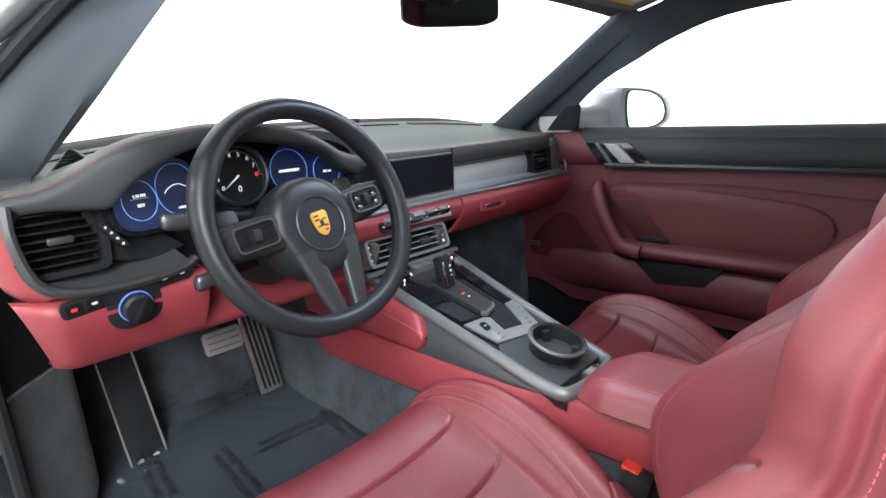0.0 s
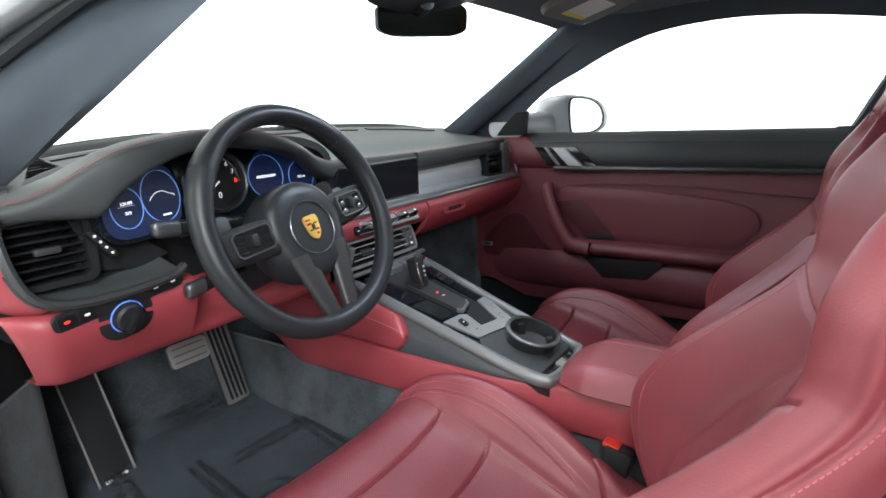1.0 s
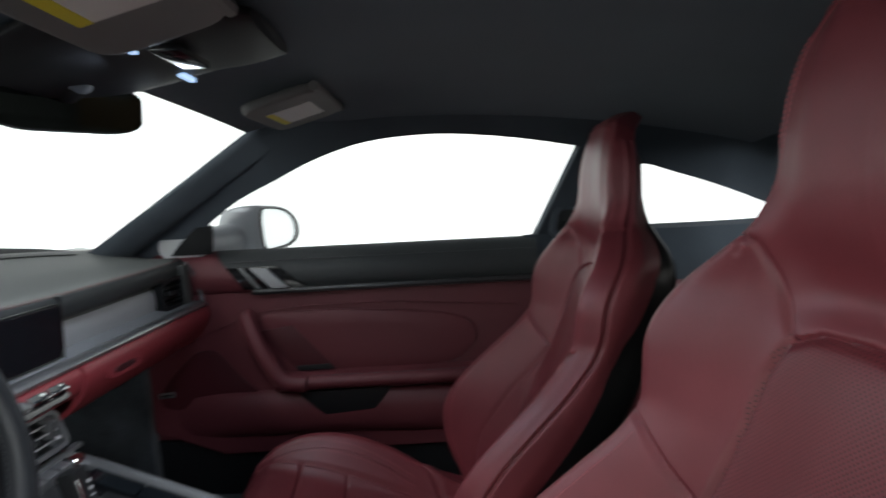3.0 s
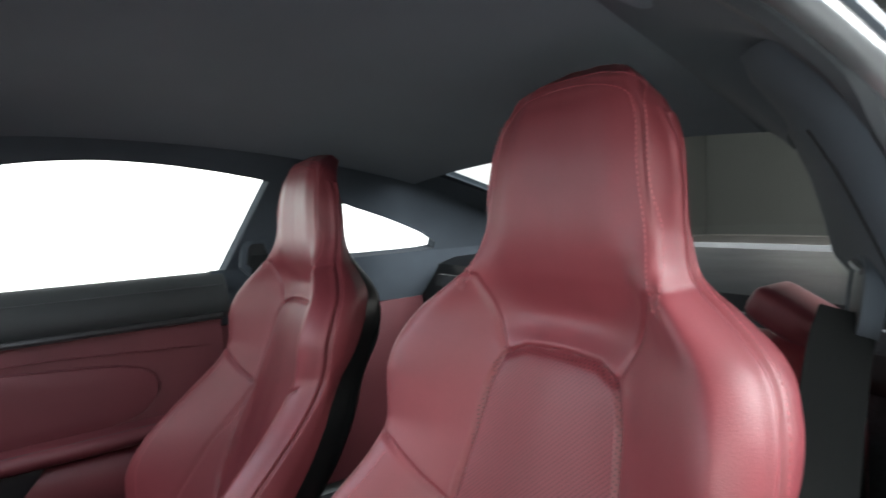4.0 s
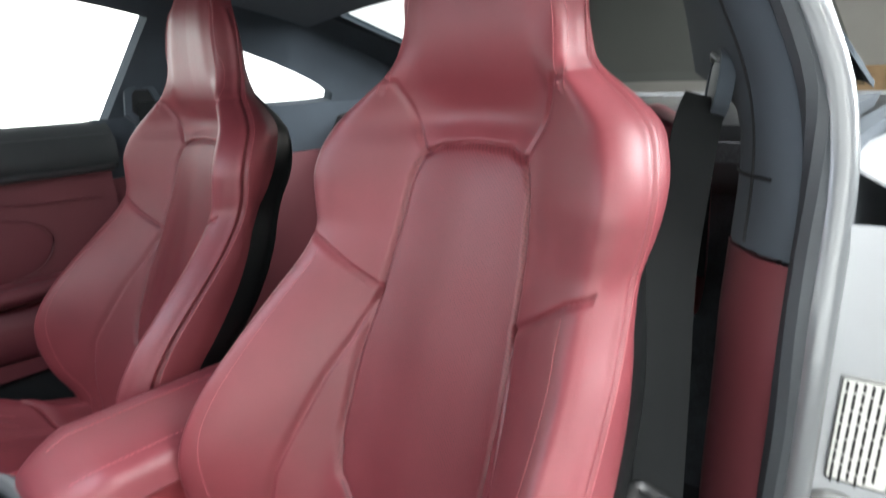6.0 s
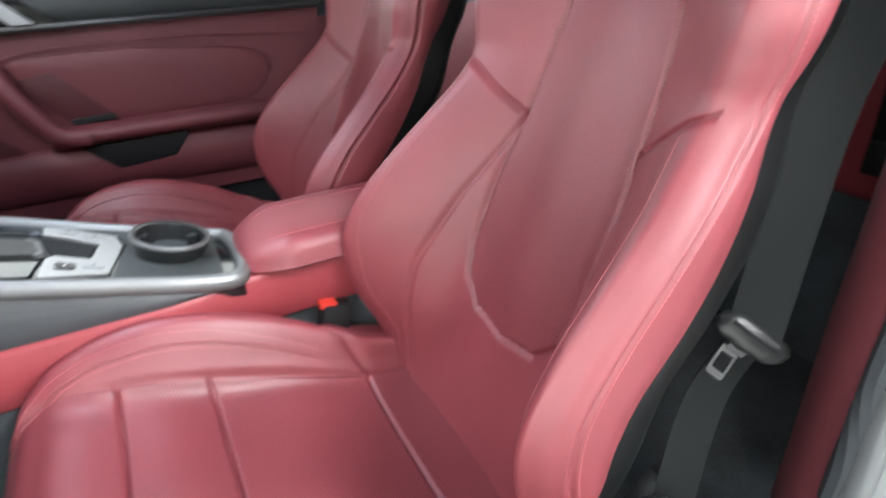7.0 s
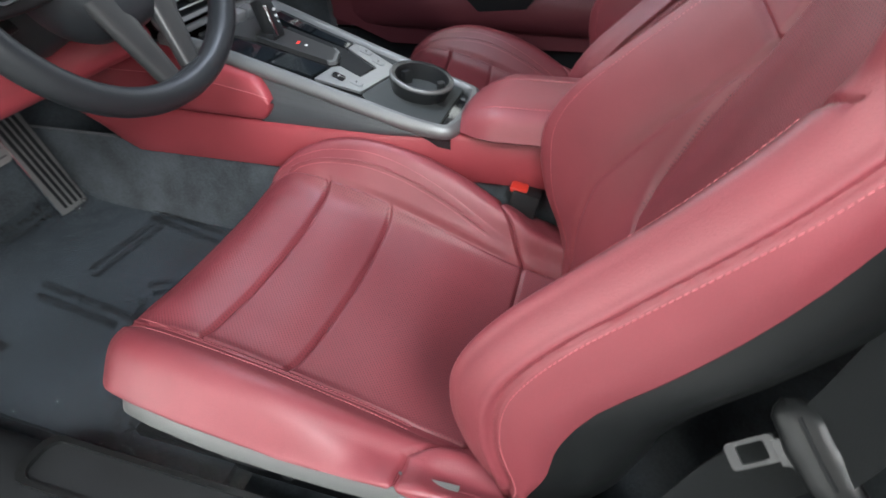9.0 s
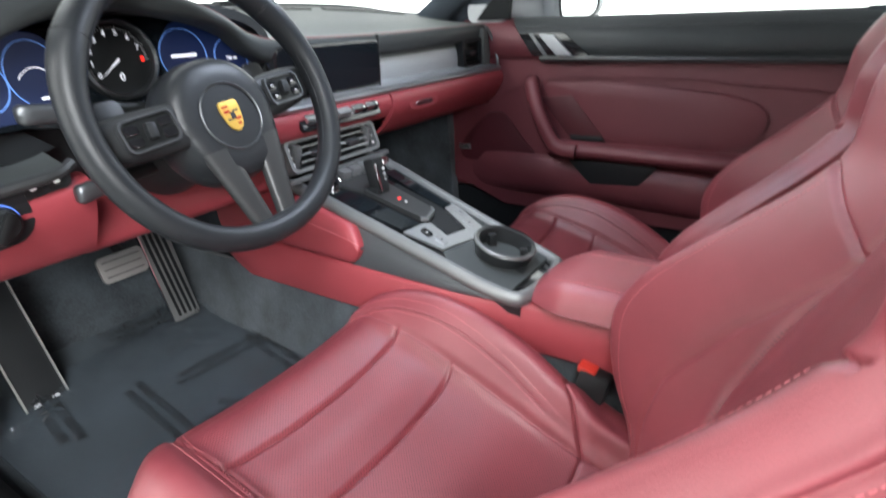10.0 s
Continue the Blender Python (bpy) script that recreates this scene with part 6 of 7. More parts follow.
# belt guide on the far pillar
gp = local((1.392, -0.030, 0.950), (0, -1, 0), (-1, 0, 0.35))
gd = thing("belt_guide", "dark grey belt guide set into the pillar", "belt guide", (1.38, -0.10, 0.95))
part("recess", ring_of([(0.0, 0.055), (0.03, 0.045), (0.042, 0.0), (0.03, -0.045), (-0.02, -0.045), (-0.042, -0.02), (-0.03, 0.03)], [(0.0, 0.040), (0.02, 0.030), (0.028, 0.0), (0.02, -0.032), (-0.012, -0.032), (-0.028, -0.016), (-0.018, 0.02)], gp, -0.005, 0.008), M["pillar"], gd)
part("slot", prism([(0.0, 0.042), (0.022, 0.032), (0.030, 0.0), (0.022, -0.034), (-0.014, -0.034), (-0.030, -0.018), (-0.020, 0.022)], gp, -0.006, 0.003), M["plastic"], gd)
webbing([(1.378, -0.04, 0.955), (1.36, -0.03, 0.91), (1.335, -0.01, 0.80), (1.32, 0.02, 0.62), (1.32, 0.03, 0.42)], 0.046, (0.3, 0.9, 0), gd)

# ---------- passenger door ----------
door = thing("passenger_door", "closed car door with red leather lining and black upper trim", "car door", (1.42, 0.5, 0.30))
DX = 1.405


def dpt(y, z, w=0.0):
    return V(DX - w, y, z)


front_edge = table([0.44, 0.48, 0.503, 0.533, 0.599, 0.633, 0.70, 0.80, 0.93], [0.80, 0.90, 0.968, 0.995, 1.003, 0.99, 0.97, 0.95, 0.93])
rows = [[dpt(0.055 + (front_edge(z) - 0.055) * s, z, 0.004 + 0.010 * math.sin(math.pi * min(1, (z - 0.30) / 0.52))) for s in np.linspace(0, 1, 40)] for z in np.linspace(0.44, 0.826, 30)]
part("lining", solid(rows, 0.03, (1, 0, 0)), M["red_shaded"], door, "red leather door lining", 60)
part("dark_strip", rbox((DX + 0.012, 0.51, 0.385), (0.02, 0.92, 0.17), 0.004), M["rubber"], door, "black strip below the red door lining")
ups = spline([(0.826, 0.008), (0.85, 0.022), (0.88, 0.020), (0.905, 0.004), (0.918, -0.015), (0.922, -0.03)], 14).tolist()
rows = [[dpt(0.04 + (0.70 + 1.0 * max(0, z - 0.826) - 0.04) * s, z, w) for s in np.linspace(0, 1, 24)] for z, w in ups]
part("upper_trim", solid(rows, 0.012, (1, 0, 0)), M["dash_face"], door, "black leather upper trim", 60)
rows = [[dpt(0.703 + 1.0 * max(0, z - 0.826) + (0.935 - 0.703 - 1.0 * max(0, z - 0.826)) * s, z, w * 0.9) for s in np.linspace(0, 1, 12)] for z, w in ups]
part("front_upper", solid(rows, 0.012, (1, 0, 0)), M["red_shaded"], door, "red leather rising ahead of the handle", 60)
part("trim_strip", tube([dpt(y, 0.828 + 0.004 * (0.8 - y), 0.026) for y in np.linspace(0.055, 0.70, 24)], 0.006, 8, flat=1.2), M["spoke"], door, "dark satin trim strip")
part("seam", tube([dpt(y, 0.898, 0.0145) for y in np.linspace(0.05, 0.76, 24)], 0.001, 5), M["stitch_dark"], door)
# release handle
on_door = lambda a, b, w: dpt(a, b, w)
part("release_recess", prism([(0.757, 0.886), (0.640, 0.886), (0.575, 0.834), (0.719, 0.834)], on_door, 0.018, 0.028, 0.001), M["gloss"], door, "gloss black recess")
part("release_handle", prism([(0.702, 0.884), (0.664, 0.882), (0.615, 0.836), (0.655, 0.836)], on_door, 0.026, 0.038, 0.003), M["silver_panel"], door, "satin silver release handle")
part("memory_keys", prism([(0.729, 0.885), (0.719, 0.885), (0.680, 0.836), (0.690, 0.836)], on_door, 0.026, 0.032, 0.001), M["rim"], door, "slim silver key bar")
# inset panel with raised border
panel = spline([(0.695, 0.762), (0.62, 0.775), (0.50, 0.776), (0.374, 0.767), (0.26, 0.755), (0.200, 0.731), (0.190, 0.69), (0.231, 0.645), (0.34, 0.628), (0.52, 0.628), (0.605, 0.640)], 60, closed=True).tolist()
part("panel_seam", tube([dpt(y, z, 0.0140) for y, z in panel], 0.0014, 6, closed=True), M["red_shaded"], door)
cxp, czp = 0.43, 0.70
part("inset_panel", loft([[dpt(cxp + (y - cxp) * k, czp + (z - czp) * k, w) for y, z in panel] for k, w in ((0.99, 0.008), (0.985, 0.0135), (0.95, 0.0150), (0.5, 0.0155))]), M["red_shaded"], door, "red leather inset panel", 60)
line = [dpt(y, z, 0.0165) for y, z in spline([(0.955, 0.658), (0.854, 0.718), (0.755, 0.757), (0.70, 0.776), (0.58, 0.789), (0.377, 0.788), (0.264, 0.781), (0.09, 0.770)], 70)]
part("stitching", stitches(line, 0.007, 0.0045, 0.0008), M["stitch_dark"], door)
part("upper_seam", tube(line, 0.0013, 5), M["red_shaded"], door)
# dark grab recess
part("grab_recess", prism([(0.700, 0.733), (0.619, 0.744), (0.527, 0.640), (0.613, 0.636)], lambda a, b, w: dpt(a, b, w), 0.010, 0.0172, 0.001), M["red_grille"], door)
part("grab_slot", prism([(0.615, 0.648), (0.537, 0.650), (0.527, 0.638), (0.610, 0.636)], lambda a, b, w: dpt(a, b, w), 0.018, 0.0235, 0.002), M["plastic"], door)
# pull handle
pull = spline([(0.722, 0.772, 0.016), (0.714, 0.760, 0.036), (0.690, 0.705, 0.050), (0.660, 0.652, 0.054), (0.632, 0.622, 0.056), (0.585, 0.614, 0.056)], 26)
part("pull_handle", tube([dpt(*p) for p in pull], 0.019, 12, flat=0.8, up=(1, 0, 0)), M["red_shaded"], door, "padded red leather pull handle", 60)
rows = []
for y in np.linspace(0.66, 0.10, 34):
    d = 0.058 - 0.010 * max(0, (0.30 - y) / 0.2)
    z0 = 0.620
    prof = [(0.0, z0 + 0.016), (d * 0.7, z0 + 0.012), (d, z0), (d * 0.9, z0 - 0.018), (d * 0.3, z0 - 0.034), (0.0, z0 - 0.036)]
    rows.append([dpt(y, b, a) for a, b in spline(prof, 16)])
part("armrest", solid(rows, 0.004), M["red_shaded"], door, "padded red leather door armrest", 60)
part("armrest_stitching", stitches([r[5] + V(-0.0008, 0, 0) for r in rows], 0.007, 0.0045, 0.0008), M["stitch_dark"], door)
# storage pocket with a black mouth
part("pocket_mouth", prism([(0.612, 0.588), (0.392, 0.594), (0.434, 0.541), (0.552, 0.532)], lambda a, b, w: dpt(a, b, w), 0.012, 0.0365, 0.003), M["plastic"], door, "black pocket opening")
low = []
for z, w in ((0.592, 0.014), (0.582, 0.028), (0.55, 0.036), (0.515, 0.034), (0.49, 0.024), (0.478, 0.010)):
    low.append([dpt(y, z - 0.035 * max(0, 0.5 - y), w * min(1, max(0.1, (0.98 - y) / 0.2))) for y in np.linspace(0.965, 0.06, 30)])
part("lower_bin", solid(low, 0.006, (1, 0, 0)), M["red_shaded"], door, "red moulded door bin", 60)
# loudspeaker panel
part("loudspeaker_grille", prism(spline([(0.860, 0.680), (0.825, 0.693), (0.795, 0.684), (0.745, 0.625), (0.706, 0.586), (0.74, 0.571), (0.915, 0.556), (0.930, 0.604)], 36, closed=True).tolist(), lambda a, b, w: dpt(a, b, w), 0.008, 0.017, 0.003), M["red_grille"], door, "red perforated loudspeaker cover")
bf = local(dpt(0.922, 0.592, 0.0185), (0, -1, 0.05), (-1, 0, 0))
part("badge", prism(rounded(0.036, 0.013, 0.002), bf, -0.002, 0.0015, 0.0006), M["silver"], door, "small silver badge")
part("badge_mark", prism(rounded(0.026, 0.004, 0.001), bf, 0.0015, 0.002), M["dark_mark"], door)
# dashboard end piece in red
part("front_corner", rbox((1.395, 0.90, 0.80), (0.02, 0.10, 0.18), 0.008), M["red_shaded"], door)

# ---------- outside mirror ----------
mir = thing("wing_mirror", "silver painted wing mirror", "wing mirror", (1.64, 0.74, 0.91))
mf = local((1.627, 0.704, 0.965), (0.234, -0.062, 0), (-0.256, -0.967, 0.0))
shape = spline([(-0.110, 0.054), (-0.06, 0.060), (0.02, 0.053), (0.08, 0.032), (0.110, -0.004), (0.100, -0.038), (0.05, -0.057), (-0.03, -0.062), (-0.098, -0.058), (-0.116, 0.0)], 48, closed=True).tolist()
inner = [(-0.030 + (a + 0.030) * 0.80, b * 0.90) for a, b in shape]
part("housing", loft([[mf(a * s + q, b * s, w) for a, b in shape] for s, q, w in ((0.97, 0.0, 0.012), (1.0, 0.0, 0.008), (1.02, -0.004, -0.02), (0.98, -0.012, -0.05), (0.84, -0.024, -0.085), (0.55, -0.035, -0.11), (0.18, -0.04, -0.12))]), M["paint"], mir, "silver painted housing", 60)
part("bezel", ring_of(inner, [(-0.012 + (a + 0.012) * 0.93, b * 0.92) for a, b in inner], mf, 0.010, 0.0155), M["plastic"], mir, "black mirror surround")
part("glass", prism([(-0.012 + (a + 0.012) * 0.935, b * 0.925) for a, b in inner], mf, 0.010, 0.0135), M["mirror"], mir, "mirror glass")
part("foot", loft([[V(1.41 + 0.15 * k, 0.865 - 0.09 * k + a * (0.055 - 0.01 * k), 0.938 + 0.010 * k + b * (0.034 + 0.004 * k)) for a, b in rounded(2, 2, 0.8, 4)] for k in np.linspace(0, 1, 8)]), M["paint"], mir, "silver mirror foot", 60)
part("corner_cover", prism([(0.890, 0.918), (0.797, 0.918), (0.791, 0.985), (0.822, 0.985), (0.862, 0.950)], lambda a, b, w: V(1.405 - w, a, b), -0.012, 0.006, 0.003), M["rubber"], mir, "black corner cover")

# ---------- overhead ----------
rv = thing("rear_view_mirror", "black frameless rear-view mirror", "mirror", (0.76, 0.62, 1.10))
rf = local((0.772, 0.690, 1.151), (0.16, -0.095, 0.004), (-0.5, -0.86, -0.12))
part("shell", loft([[rf(a * 0.088 * s, b * 0.030 * s, w) for a, b in [(c, d) for c, d in rounded(2, 2, 0.55, 6)]] for s, w in ((0.75, -0.035), (0.95, -0.022), (1.0, -0.004), (0.985, 0.0))]), M["plastic"], rv, "black housing", 60)
part("glass", prism([(0.084 * c, 0.027 * d) for c, d in rounded(2, 2, 0.5, 6)], rf, 0.0, 0.0015), M["dark_mirror"], rv, "dark tinted mirror glass")
part("stem", tube([rf(0, 0.01, -0.03), V(0.74, 0.66, 1.17), V(0.74, 0.65, 1.20)], 0.014, 10), M["plastic"], rv)
oh = thing("overhead_console", "dark overhead console with lit reading lamps", "overhead console", (0.76, 0.55, 1.16))
rings = []
for k, y in enumerate(np.linspace(0.70, 0.44, 9)):
    s = math.sin(math.pi * (0.15 + 0.75 * k / 8)) ** 0.5
    rings.append([V(0.72 + a * 0.13 * s, y, (1.168 + 0.075 * min(1, (0.70 - y) / 0.15) * 0.55) + b * 0.016 * s) for a, b in rounded(2, 2, 0.8, 4)])
part("housing", loft(rings), M["plastic"], oh, "dark grey housing", 60)
for s in (-1, 1):
    part("reading_lamp", rbox((0.745 + 0.070 * s, 0.572, 1.188), (0.036, 0.008, 0.006), 0.002), M["led"], oh, "lit cool white reading lamp")
part("keys", rbox((0.715, 0.535, 1.187), (0.08, 0.03, 0.008), 0.002), M["gloss"], oh)


def visor(x, flip, wide=0.31):
    t = thing("sun_visor", "grey sun visor folded up against the roof", "sun visor", (x, 0.50, 1.17), "sun visors")
    vf_ = local((x, 0.505, 1.188), (1, 0, -0.05 * flip), (0, -0.28, -1))
    part("panel", prism(rounded(wide, 0.125, 0.03), vf_, -0.008, 0.008, 0.006, 3), M["visor"], t, "grey vinyl visor")
    part("label", prism(rounded(wide * 0.48, 0.075, 0.004), vf_, 0.008, 0.0088), M["paper"], t, "white printed label")
    part("label_edge", prism(rounded(wide * 0.48, 0.012, 0.002), lambda u, v, w: vf_(u, v - 0.032 * 1, w), 0.0088, 0.0094), M["yellow"], t, "yellow label edge")
    for k in range(5):
        part("text_bar", prism(rounded(wide * 0.32 - 0.012 * (k % 3), 0.0035, 0.001), lambda u, v, w, k=k: vf_(u - 0.01, v + 0.026 - 0.0095 * k, w), 0.0088, 0.0092), M["grey_mark"], t, "grey printed line")
    part("hinge", tube([vf_(-wide * 0.48, 0.06, 0), vf_(wide * 0.48, 0.06, 0)], 0.008, 8), M["visor"], t)
    return t


visor(0.475, 1)
visor(1.085, -1, 0.23)

# ---------- footwell ----------
fm = thing("floor_mat", "dark floor mat under a clear protective film", "floor mat", (0.46, 0.95, 0.335))
mrows = [[V(x, y, z + 0.012) for x in np.linspace(0.22, 0.655, 12)] for y, z in ((0.55, 0.33), (0.8, 0.333), (0.95, 0.34), (1.08, 0.346), (1.13, 0.353), (1.16, 0.362))]
part("pile", solid(mrows, 0.010, (0, 0, -1)), M["mat"], fm, "dark pile mat")
FILM_Y, FILM_Z = [0.5, 0.8, 0.95, 1.08, 1.13, 1.20], [0.344, 0.347, 0.354, 0.360, 0.368, 0.395]


def film_z(x, y):
    """Height of the film: nearly flat on the mat, crumpled round the pedals and along its front edge."""
    loose = 1.0 if y > 1.06 and (x > 0.50 or x < 0.33) else 0.5 if y > 1.10 else 0.10
    ridge = (1 - abs(noise.noise((x * 16, y * 16, 3.0)))) ** 7
    return float(np.interp(y, FILM_Y, FILM_Z)) + 0.0015 + 0.0012 * abs(noise.noise((x * 22, y * 22, 1.0))) + (0.010 * abs(noise.noise((x * 9, y * 9, 5.0))) + 0.013 * ridge) * loose


frows = [[V(x, y, film_z(x, y)) for x in np.linspace(0.205, 0.668, 60)] for y in np.linspace(0.52, 1.19, 70)]
film = part("film", loft(frows, closed=False), M["film"], fm, "crinkled clear plastic film", 60)
film.visible_shadow = False


def film_text(x, y, turn, size=0.0188):
    c, s = math.cos(radians(turn)), math.sin(radians(turn))

    def on_film(u, v, w):
        a, b = x + c * u - s * v, y + s * u + c * v
        return V(a, b, film_z(a, b) + 0.0008 + w)
    for k, words in enumerate(("DEALER MUST REMOVE", "PROTECTIVE COVER")):
        part("printed_line", letters(words, size, lambda u, v, w, k=k: on_film(u, v - k * size * 1.2, w), 0.0002), M["dark_mark"], fm, "black printed words")


for x, y, turn in ((0.545, 1.165, -10), (0.560, 0.955, 175), (0.415, 0.93, -96), (0.315, 1.06, -98), (0.636, 0.90, -100), (0.36, 0.80, 30), (0.52, 0.78, -60), (0.30, 0.72, 200), (0.46, 0.66, 20)):
    film_text(x, y, turn)
ped = thing("accelerator_pedal", "tall brushed steel accelerator pedal with rubber strips", "pedal", (0.58, 1.18, 0.36))
pf2 = local((0.599, 1.160, 0.470), (1, -0.1, 0.06), (-0.12, -1, 0.26))
part("plate", prism(rounded(0.056, 0.20, 0.006), pf2, -0.004, 0.004, 0.002), M["dark_steel"], ped, "brushed steel plate")
for k in range(4):
    part("strip", rbox(pf2(-0.016 + 0.011 * k, 0, 0.005), (0.005, 0.006, 0.18), 0.001, (-14, -4, 0)), M["rubber"], ped)
part("edge_strip", prism([(-0.0295, -0.100), (-0.0275, -0.100), (-0.0275, 0.100), (-0.0295, 0.100)], pf2, -0.006, 0.006), M["chrome"], ped, "polished side edge")
br = thing("brake_pedal", "brushed steel brake pedal with rubber bars", "pedal", (0.49, 1.16, 0.48))
bf2 = local((0.512, 1.15, 0.526), (1, 0, 0), (0, -1, 0.35))
part("plate", prism(rounded(0.086, 0.050, 0.010), bf2, -0.005, 0.004, 0.002), M["steel"], br, "brushed steel plate")
for k in range(3):
    part("bar", rbox(bf2(0, -0.014 + 0.014 * k, 0.005), (0.07, 0.004, 0.003), 0.001, (-20, 0, 0)), M["dark_steel"], br)
part("arm", tube([bf2(0.01, 0.02, -0.01), V(0.50, 1.24, 0.64)], 0.010, 8), M["plastic"], br)
dp = thing("foot_rest", "brushed steel foot rest plate", "foot rest", (0.33, 1.16, 0.36))
df = local((0.315, 1.150, 0.455), (1, 0.05, 0), (0.1, -1, 0.45))
part("plate", prism(rounded(0.07, 0.24, 0.012), df, -0.006, 0.0, 0.002), M["plastic"], dp)
part("edge", ring_of(rounded(0.07, 0.24, 0.012), rounded(0.064, 0.234, 0.010), df, 0.0, 0.003), M["steel"], dp, "bright steel edge")

for u in (-0.016, 0.014):
    part("clip", prism(rounded(0.012, 0.012, 0.003), lambda a, b, w, u=u: df(a + u, b - 0.104, w), 0.0, 0.003, 0.001), M["grey_mark"], dp, "pale clip")
# kick panel beside the footwell: carpet below, plain trim above
foot = spline([(0.108, 0.935), (0.135, 0.965), (0.175, 1.005), (0.203, 1.035), (0.216, 1.060), (0.220, 1.11), (0.222, 1.20), (0.224, 1.30)], 34).tolist()
rows = [[V(x + 0.022 * (0.62 - z) - (0.018 * ease(0.40, 0.33, z)), y, z) for x, y in foot] for z in np.linspace(0.325, 0.628, 14)]
solo("kick_panel", solid(rows, 0.012, (-1, 0.4, 0)), M["carpet"], "charcoal carpeted kick panel ahead of the door", "trim", kind="structure", sharp=60)
rows = [[V(x - 0.003, y, z) for x, y in foot] for z in np.linspace(0.632, 0.80, 8)]
solo("kick_panel_trim", solid(rows, 0.012, (-1, 0.4, 0)), M["plastic"], "black plastic trim above the kick panel", "trim", kind="structure", sharp=60)
part("front_seal", tube([V(0.100 + 0.022 * (0.62 - z), 0.930, z) for z in np.linspace(0.34, 0.84, 16)], 0.010, 8), M["rubber"], shell, "black rubber seal ahead of the door")

# ---------- driver's pillar and body ----------
def pillar_y(z):
    return float(np.interp(z, [0.45, 0.60, 0.76, 0.85, 0.92, 0.98, 1.07, 1.12, 1.15], [-0.02, -0.02, -0.03, -0.06, -0.082, -0.09, -0.095, -0.085, -0.06]))


def pillar_ring(z, k):
    x0, y0 = gap_x(0, z), pillar_y(z)
    e = ease(0.90, 0.97, z)
    xe, ye = x0 + 0.07 + (0.41 + 0.27 * (z - 0.97) - x0 - 0.07) * e, y0 - 0.42
    pts = [(x0 + 0.004, y0), (x0 + 0.032, y0 - 0.014), (x0 + 0.066, y0 - 0.06), (x0 + 0.072 + 0.35 * (xe - x0 - 0.072), y0 - 0.18), (x0 + 0.072 + 0.72 * (xe - x0 - 0.072), y0 - 0.31), (xe, ye)]
    return [V(a + k, b, z) for a, b in spline(pts, 20)]


part("b_pillar_trim", solid([pillar_ring(z, 0) for z in np.linspace(0.825, 1.165, 22)], 0.006, (-1, 0, 0)), M["pillar"], shell, "charcoal pillar trim", 60)
part("b_pillar_lower", solid([pillar_ring(z, 0.001) for z in np.linspace(0.36, 0.821, 18)], 0.006, (-1, 0, 0)), M["red_shaded"], shell, "red leather lower pillar trim", 60)
def lining_z(x, y):
    near = 0.200 + 0.068 * ease(0.30, -0.05, y)
    return roof_z(y) - 0.032 * (1 - 0.75 * ease(0.42, 0.64, y)) * abs((x - XC) * 1.03 / (XC - near)) ** 2.4


fold_x = table([-0.42, -0.25, -0.10, 0.05, 0.20, 0.35, 0.50], [0.462, 0.435, 0.405, 0.372, 0.335, 0.305, 0.285])
rows = []
for y in np.linspace(0.50, -0.42, 40):
    zi = lining_z(fold_x(y), y) - 0.003
    if y > -0.05:
        zg = float(np.interp(y, [-0.05, 0.05, 0.25, 0.45, 0.65], [1.148, 1.176, 1.181, 1.160, 1.118]))
        out = V(gap_x(y, zg) + 0.006, y, zg + 0.002)
    else:
        ring_ = pillar_ring(1.105, 0.003)[::-1]
        out = V(float(np.interp(y, [p.y for p in ring_], [p.x for p in ring_])), y, 1.105 + 0.043 * ease(-0.20, -0.05, y))
    rows.append([out + (V(fold_x(y), y, zi) - out) * k + V(0.008, 0, 0.012) * math.sin(math.pi * k) for k in np.linspace(0, 1, 9)])
part("roof_side_trim", solid(rows, 0.005, (0, 0, 1)), M["pillar"], shell, "charcoal cloth roof side trim", 60)
part("pillar_joint", tube([pillar_ring(z, 0.0012)[2] for z in np.linspace(0.83, 1.10, 20)], 0.0012, 6), M["rubber"], shell, "dark joint along the door edge")
part("rail_cover", solid([offset(gap3, 0.004, 0.002)[44:66], offset(gap3, 0.016, 0.006)[44:66], offset(gap3, 0.024, 0.016)[44:66]], 0.003, (0, 0, 1)), M["silver_panel"], shell, "pale grey roof rail cover", 60)
ps = local((0.272, -0.165, 0.962), (0.42, -0.90, 0), (0.90, 0.42, 0.1))
hole = spline([(-0.048, 0.012), (-0.03, 0.040), (0.01, 0.046), (0.05, 0.030), (0.055, -0.03), (0.01, -0.05), (-0.04, -0.035)], 30, closed=True) * 0.72
hole = hole.tolist()
part("belt_recess", prism([(a * 0.8, b * 0.8) for a, b in hole], ps, -0.012, 0.002, 0.001), M["plastic"], shell, "black belt outlet")
part("belt_recess_lip", ring_of(hole, [(a * 0.78, b * 0.78) for a, b in hole], ps, -0.012, 0.003), M["pillar"], shell, "rounded lip of the belt outlet")
part("belt_loop", tube([ps(-0.020, -0.024, 0.004), ps(0.0, -0.029, 0.008), ps(0.020, -0.024, 0.004)], 0.0025, 8), M["rim"], shell, "bright steel belt loop")
part("trim_joint", tube([pillar_ring(0.886, 0.0012)[j] for j in range(1, 16)], 0.0014, 6), M["rubber"], shell, "dark joint in the pillar trim")
jamb = solo("door_jamb", solid([[V(x, y, z) for x, y in spline([(0.140, -0.060), (0.126, -0.067), (0.06, -0.078), (0.0, -0.086), (-0.045, -0.092), (-0.066, -0.10)], 14).tolist()] for z in np.linspace(0.20, 0.858, 10)], 0.008, (0, -1, 0)), M["paint"], "silver painted door jamb", "door jamb", kind="structure", sharp=60)
jf = local((0.097, -0.0700, 0.682), (1, -0.15, 0), (-0.15, 1, 0))
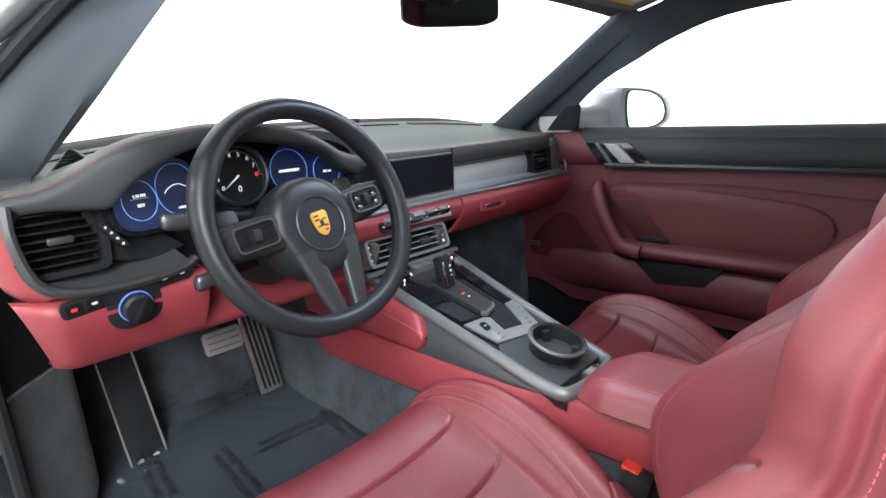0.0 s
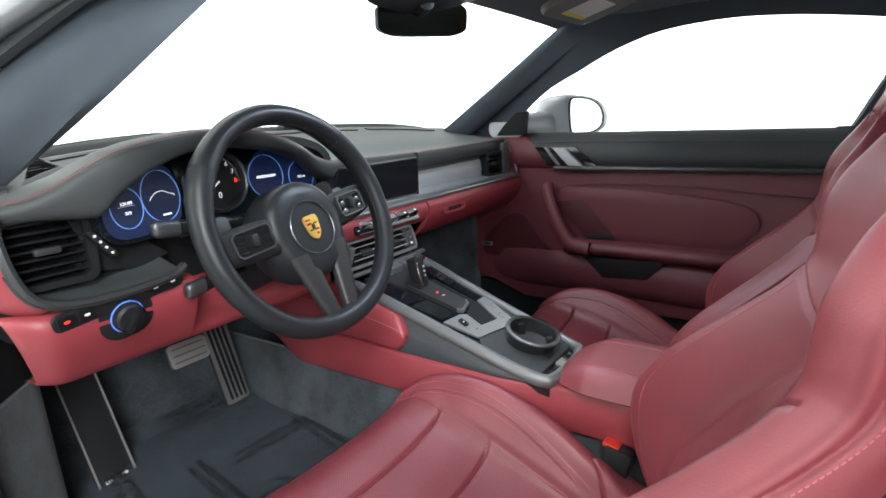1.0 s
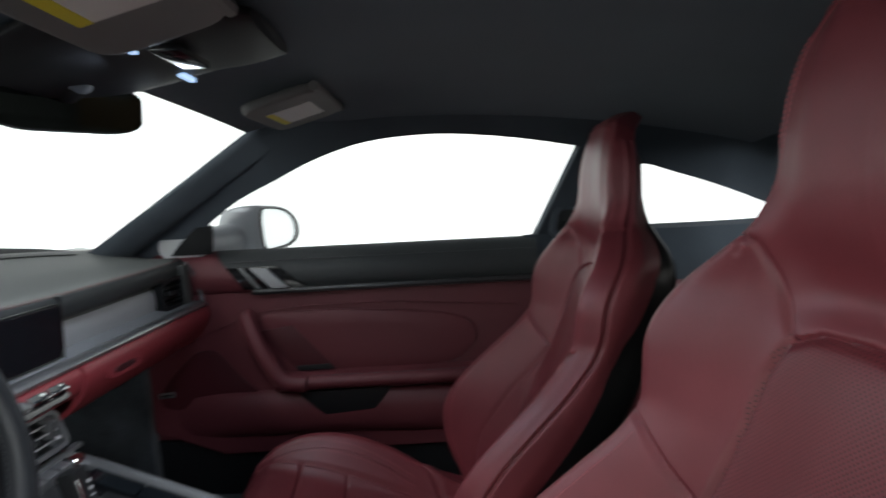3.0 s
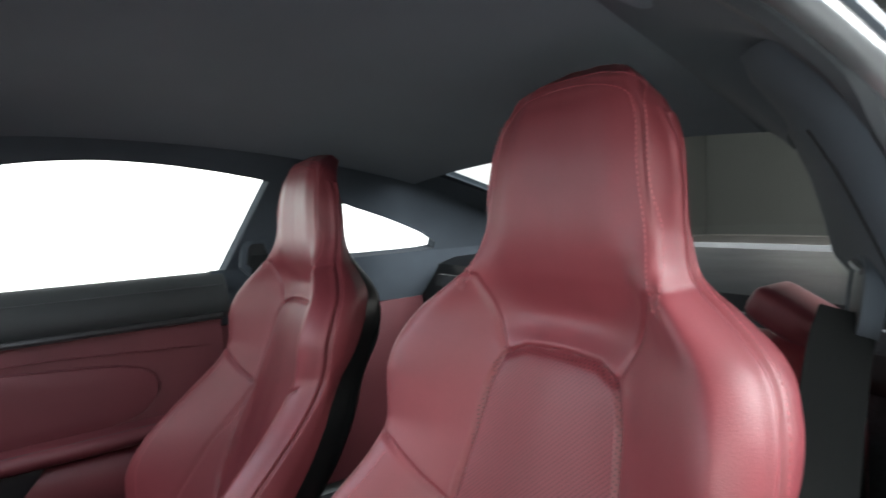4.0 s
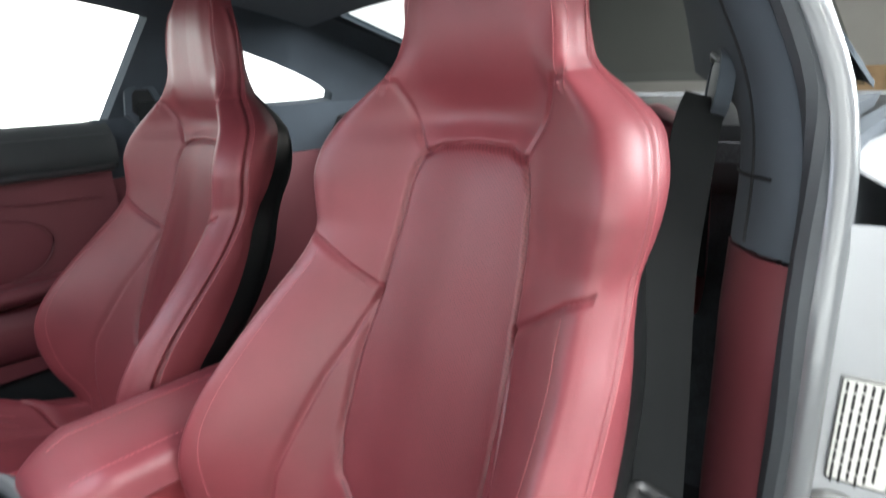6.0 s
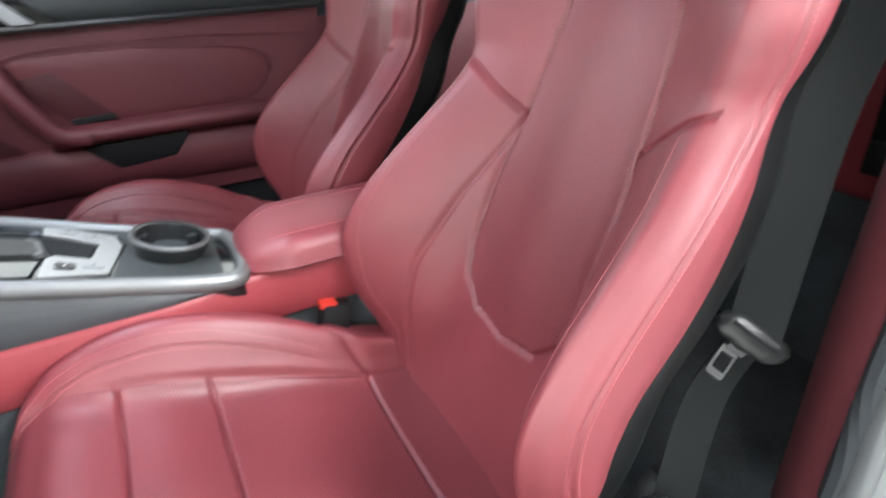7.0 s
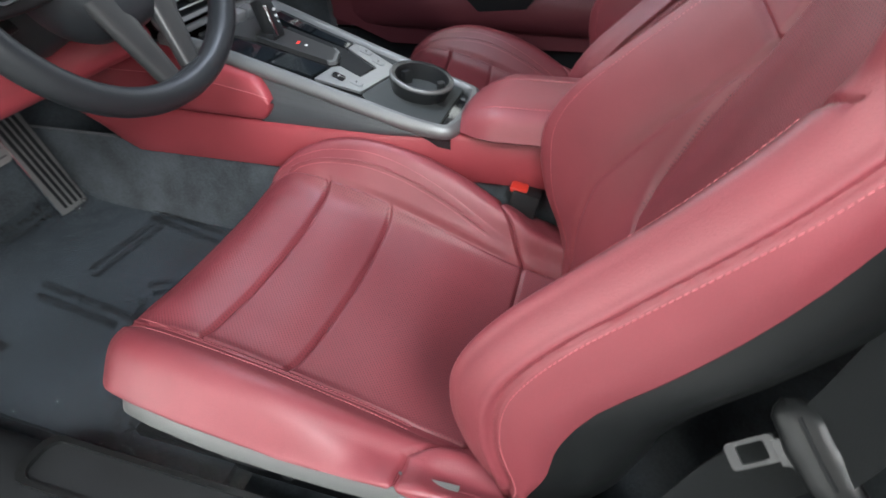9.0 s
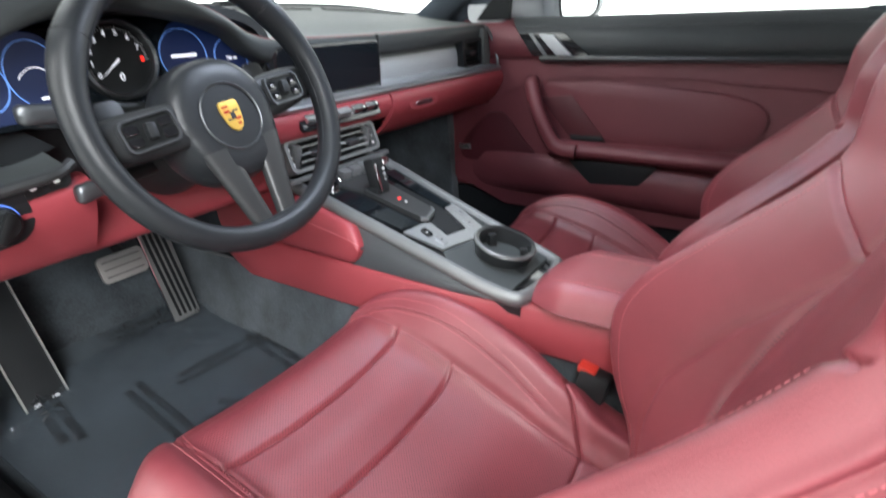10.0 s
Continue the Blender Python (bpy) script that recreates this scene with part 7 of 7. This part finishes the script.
flip = lambda u, v, w: jf(-u, v, w)
st = thing("jamb_sticker", "pale sticker with columns of small print on the jamb", "sticker", (0.097, -0.068, 0.63))
part("sheet", prism(rounded(0.044, 0.100, 0.002), flip, -0.002, 0.0010), M["paper"], st)
part("border", ring_of(rounded(0.044, 0.100, 0.002), rounded(0.0415, 0.0975, 0.002), flip, 0.001, 0.0013), M["dark_mark"], st, "dark printed border")
random.seed(8)
for k in range(6):
    v0 = -0.046
    while v0 < 0.042:
        ln_ = random.uniform(0.006, 0.02)
        part("text_bar", prism(rounded(0.0020, ln_, 0.0006), lambda u, v, w, k=k, v0=v0, ln_=ln_: flip(u - 0.0175 + 0.0058 * k, v + v0 + ln_ / 2, w), 0.001, 0.0014), M["dark_mark"], st, "dark printed line")
        v0 += ln_ + 0.0016
stk = thing("door_striker", "round steel door striker on the jamb", "striker", (0.108, -0.066, 0.565))
sc_ = V(0.108, -0.069, 0.592)
part("cup", lathe([(0.027, -0.004), (0.027, 0.004), (0.0245, 0.0065), (0.022, 0.004), (0.012, 0.001), (0.001, 0.0)], sc_, (-0.15, 1, 0), 32), M["steel"], stk, "bright pressed steel cup")
part("bar", tube([sc_ + V(0.016, 0.004, 0.006), sc_ + V(0.012, 0.018, 0.005), sc_ + V(-0.014, 0.020, -0.006), sc_ + V(-0.018, 0.004, -0.008)], 0.0048, 10), M["steel"], stk, "steel striker bar")
part("screw", lathe([(0.006, 0), (0.006, 0.003), (0.004, 0.004), (0.001, 0.002)], sc_ + V(0.004, 0.002, 0.014), (-0.15, 1, 0), 12), M["steel"], stk)

tf = local((0.160, 0.50, 0.4145), (0, 1, 0), (0, 0, 1))
tray = thing("sill_tray", "narrow black tray set into the door sill", "tray", (0.160, 0.50, 0.4145))
part("rim", ring_of(rounded(0.44, 0.056, 0.020), rounded(0.42, 0.044, 0.016), tf, -0.003, 0.006), M["shell"], tray)
part("base", prism(rounded(0.425, 0.048, 0.017), tf, -0.002, 0.0015), M["plastic"], tray)
for k in (-0.14, 0.02):
    part("printed_mark", tube([tf(k - 0.012, -0.002, 0.002), tf(k - 0.003, 0.003, 0.002), tf(k + 0.004, -0.002, 0.002), tf(k + 0.013, 0.003, 0.002)], 0.0010, 5), M["grey_mark"], tray, "small white printed mark")

# ---------- outer body and wheels ----------
outer = spline([(1.455, 0.905), (1.505, 0.84), (1.535, 0.66), (1.515, 0.42), (1.45, 0.24)], 14).tolist()
part("side_panel", solid([[V(x - 0.10 * max(0, abs(y - 0.4) - 1.1), y, z - 0.09 * max(0, y - 1.2) * (z > 0.6)) for x, z in outer] for y in np.linspace(-1.25, 2.12, 24)], 0.01, (-1, 0, 0)), M["paint"], shell, "silver painted body side", 60)
part("front_wing", solid([[V(2 * XC - x + 0.10 * max(0, abs(y - 0.4) - 1.1), y, z - 0.09 * max(0, y - 1.2) * (z > 0.6)) for x, z in outer] for y in np.linspace(1.30, 2.12, 10)], 0.01, (1, 0, 0)), M["paint"], shell, "silver painted front wing", 60)
part("nose", solid([[V(XC + s * 0.70, 2.12 + 0.10 * (1 - s * s), z) for s in np.linspace(-1, 1, 14)] for z in np.linspace(0.24, 0.745, 6)], 0.01, (0, -1, 0)), M["paint"], shell, "silver painted nose", 60)
part("tail", solid([[V(XC + s * 0.72, -1.25 - 0.08 * (1 - s * s), z) for s in np.linspace(-1, 1, 14)] for z in np.linspace(0.24, 0.905, 6)], 0.01, (0, 1, 0)), M["paint"], shell, "silver painted tail", 60)
part("underbody", rbox((XC, 0.44, 0.235), (1.36, 3.30, 0.03), 0.01), M["plastic"], shell, "black underbody")
for x, y, sgn in ((1.43, -0.86, 1), (0.09, -0.86, -1), (1.43, 1.72, 1), (0.09, 1.72, -1)):
    wheel = part("wheel", lathe([(0.19, -0.09), (0.27, -0.10), (0.298, -0.08), (0.30, 0.0), (0.298, 0.08), (0.27, 0.10), (0.19, 0.09)], (x, y, 0.36), (sgn, 0, 0), 40, caps=False), M["rubber"], shell, "black tyre")
    part("wheel_rim", lathe([(0.195, -0.08), (0.195, 0.085), (0.18, 0.088), (0.17, 0.05), (0.05, 0.04), (0.002, 0.045)], (x, y, 0.36), (sgn, 0, 0), 40), M["silver"], wheel, "silver alloy rim")
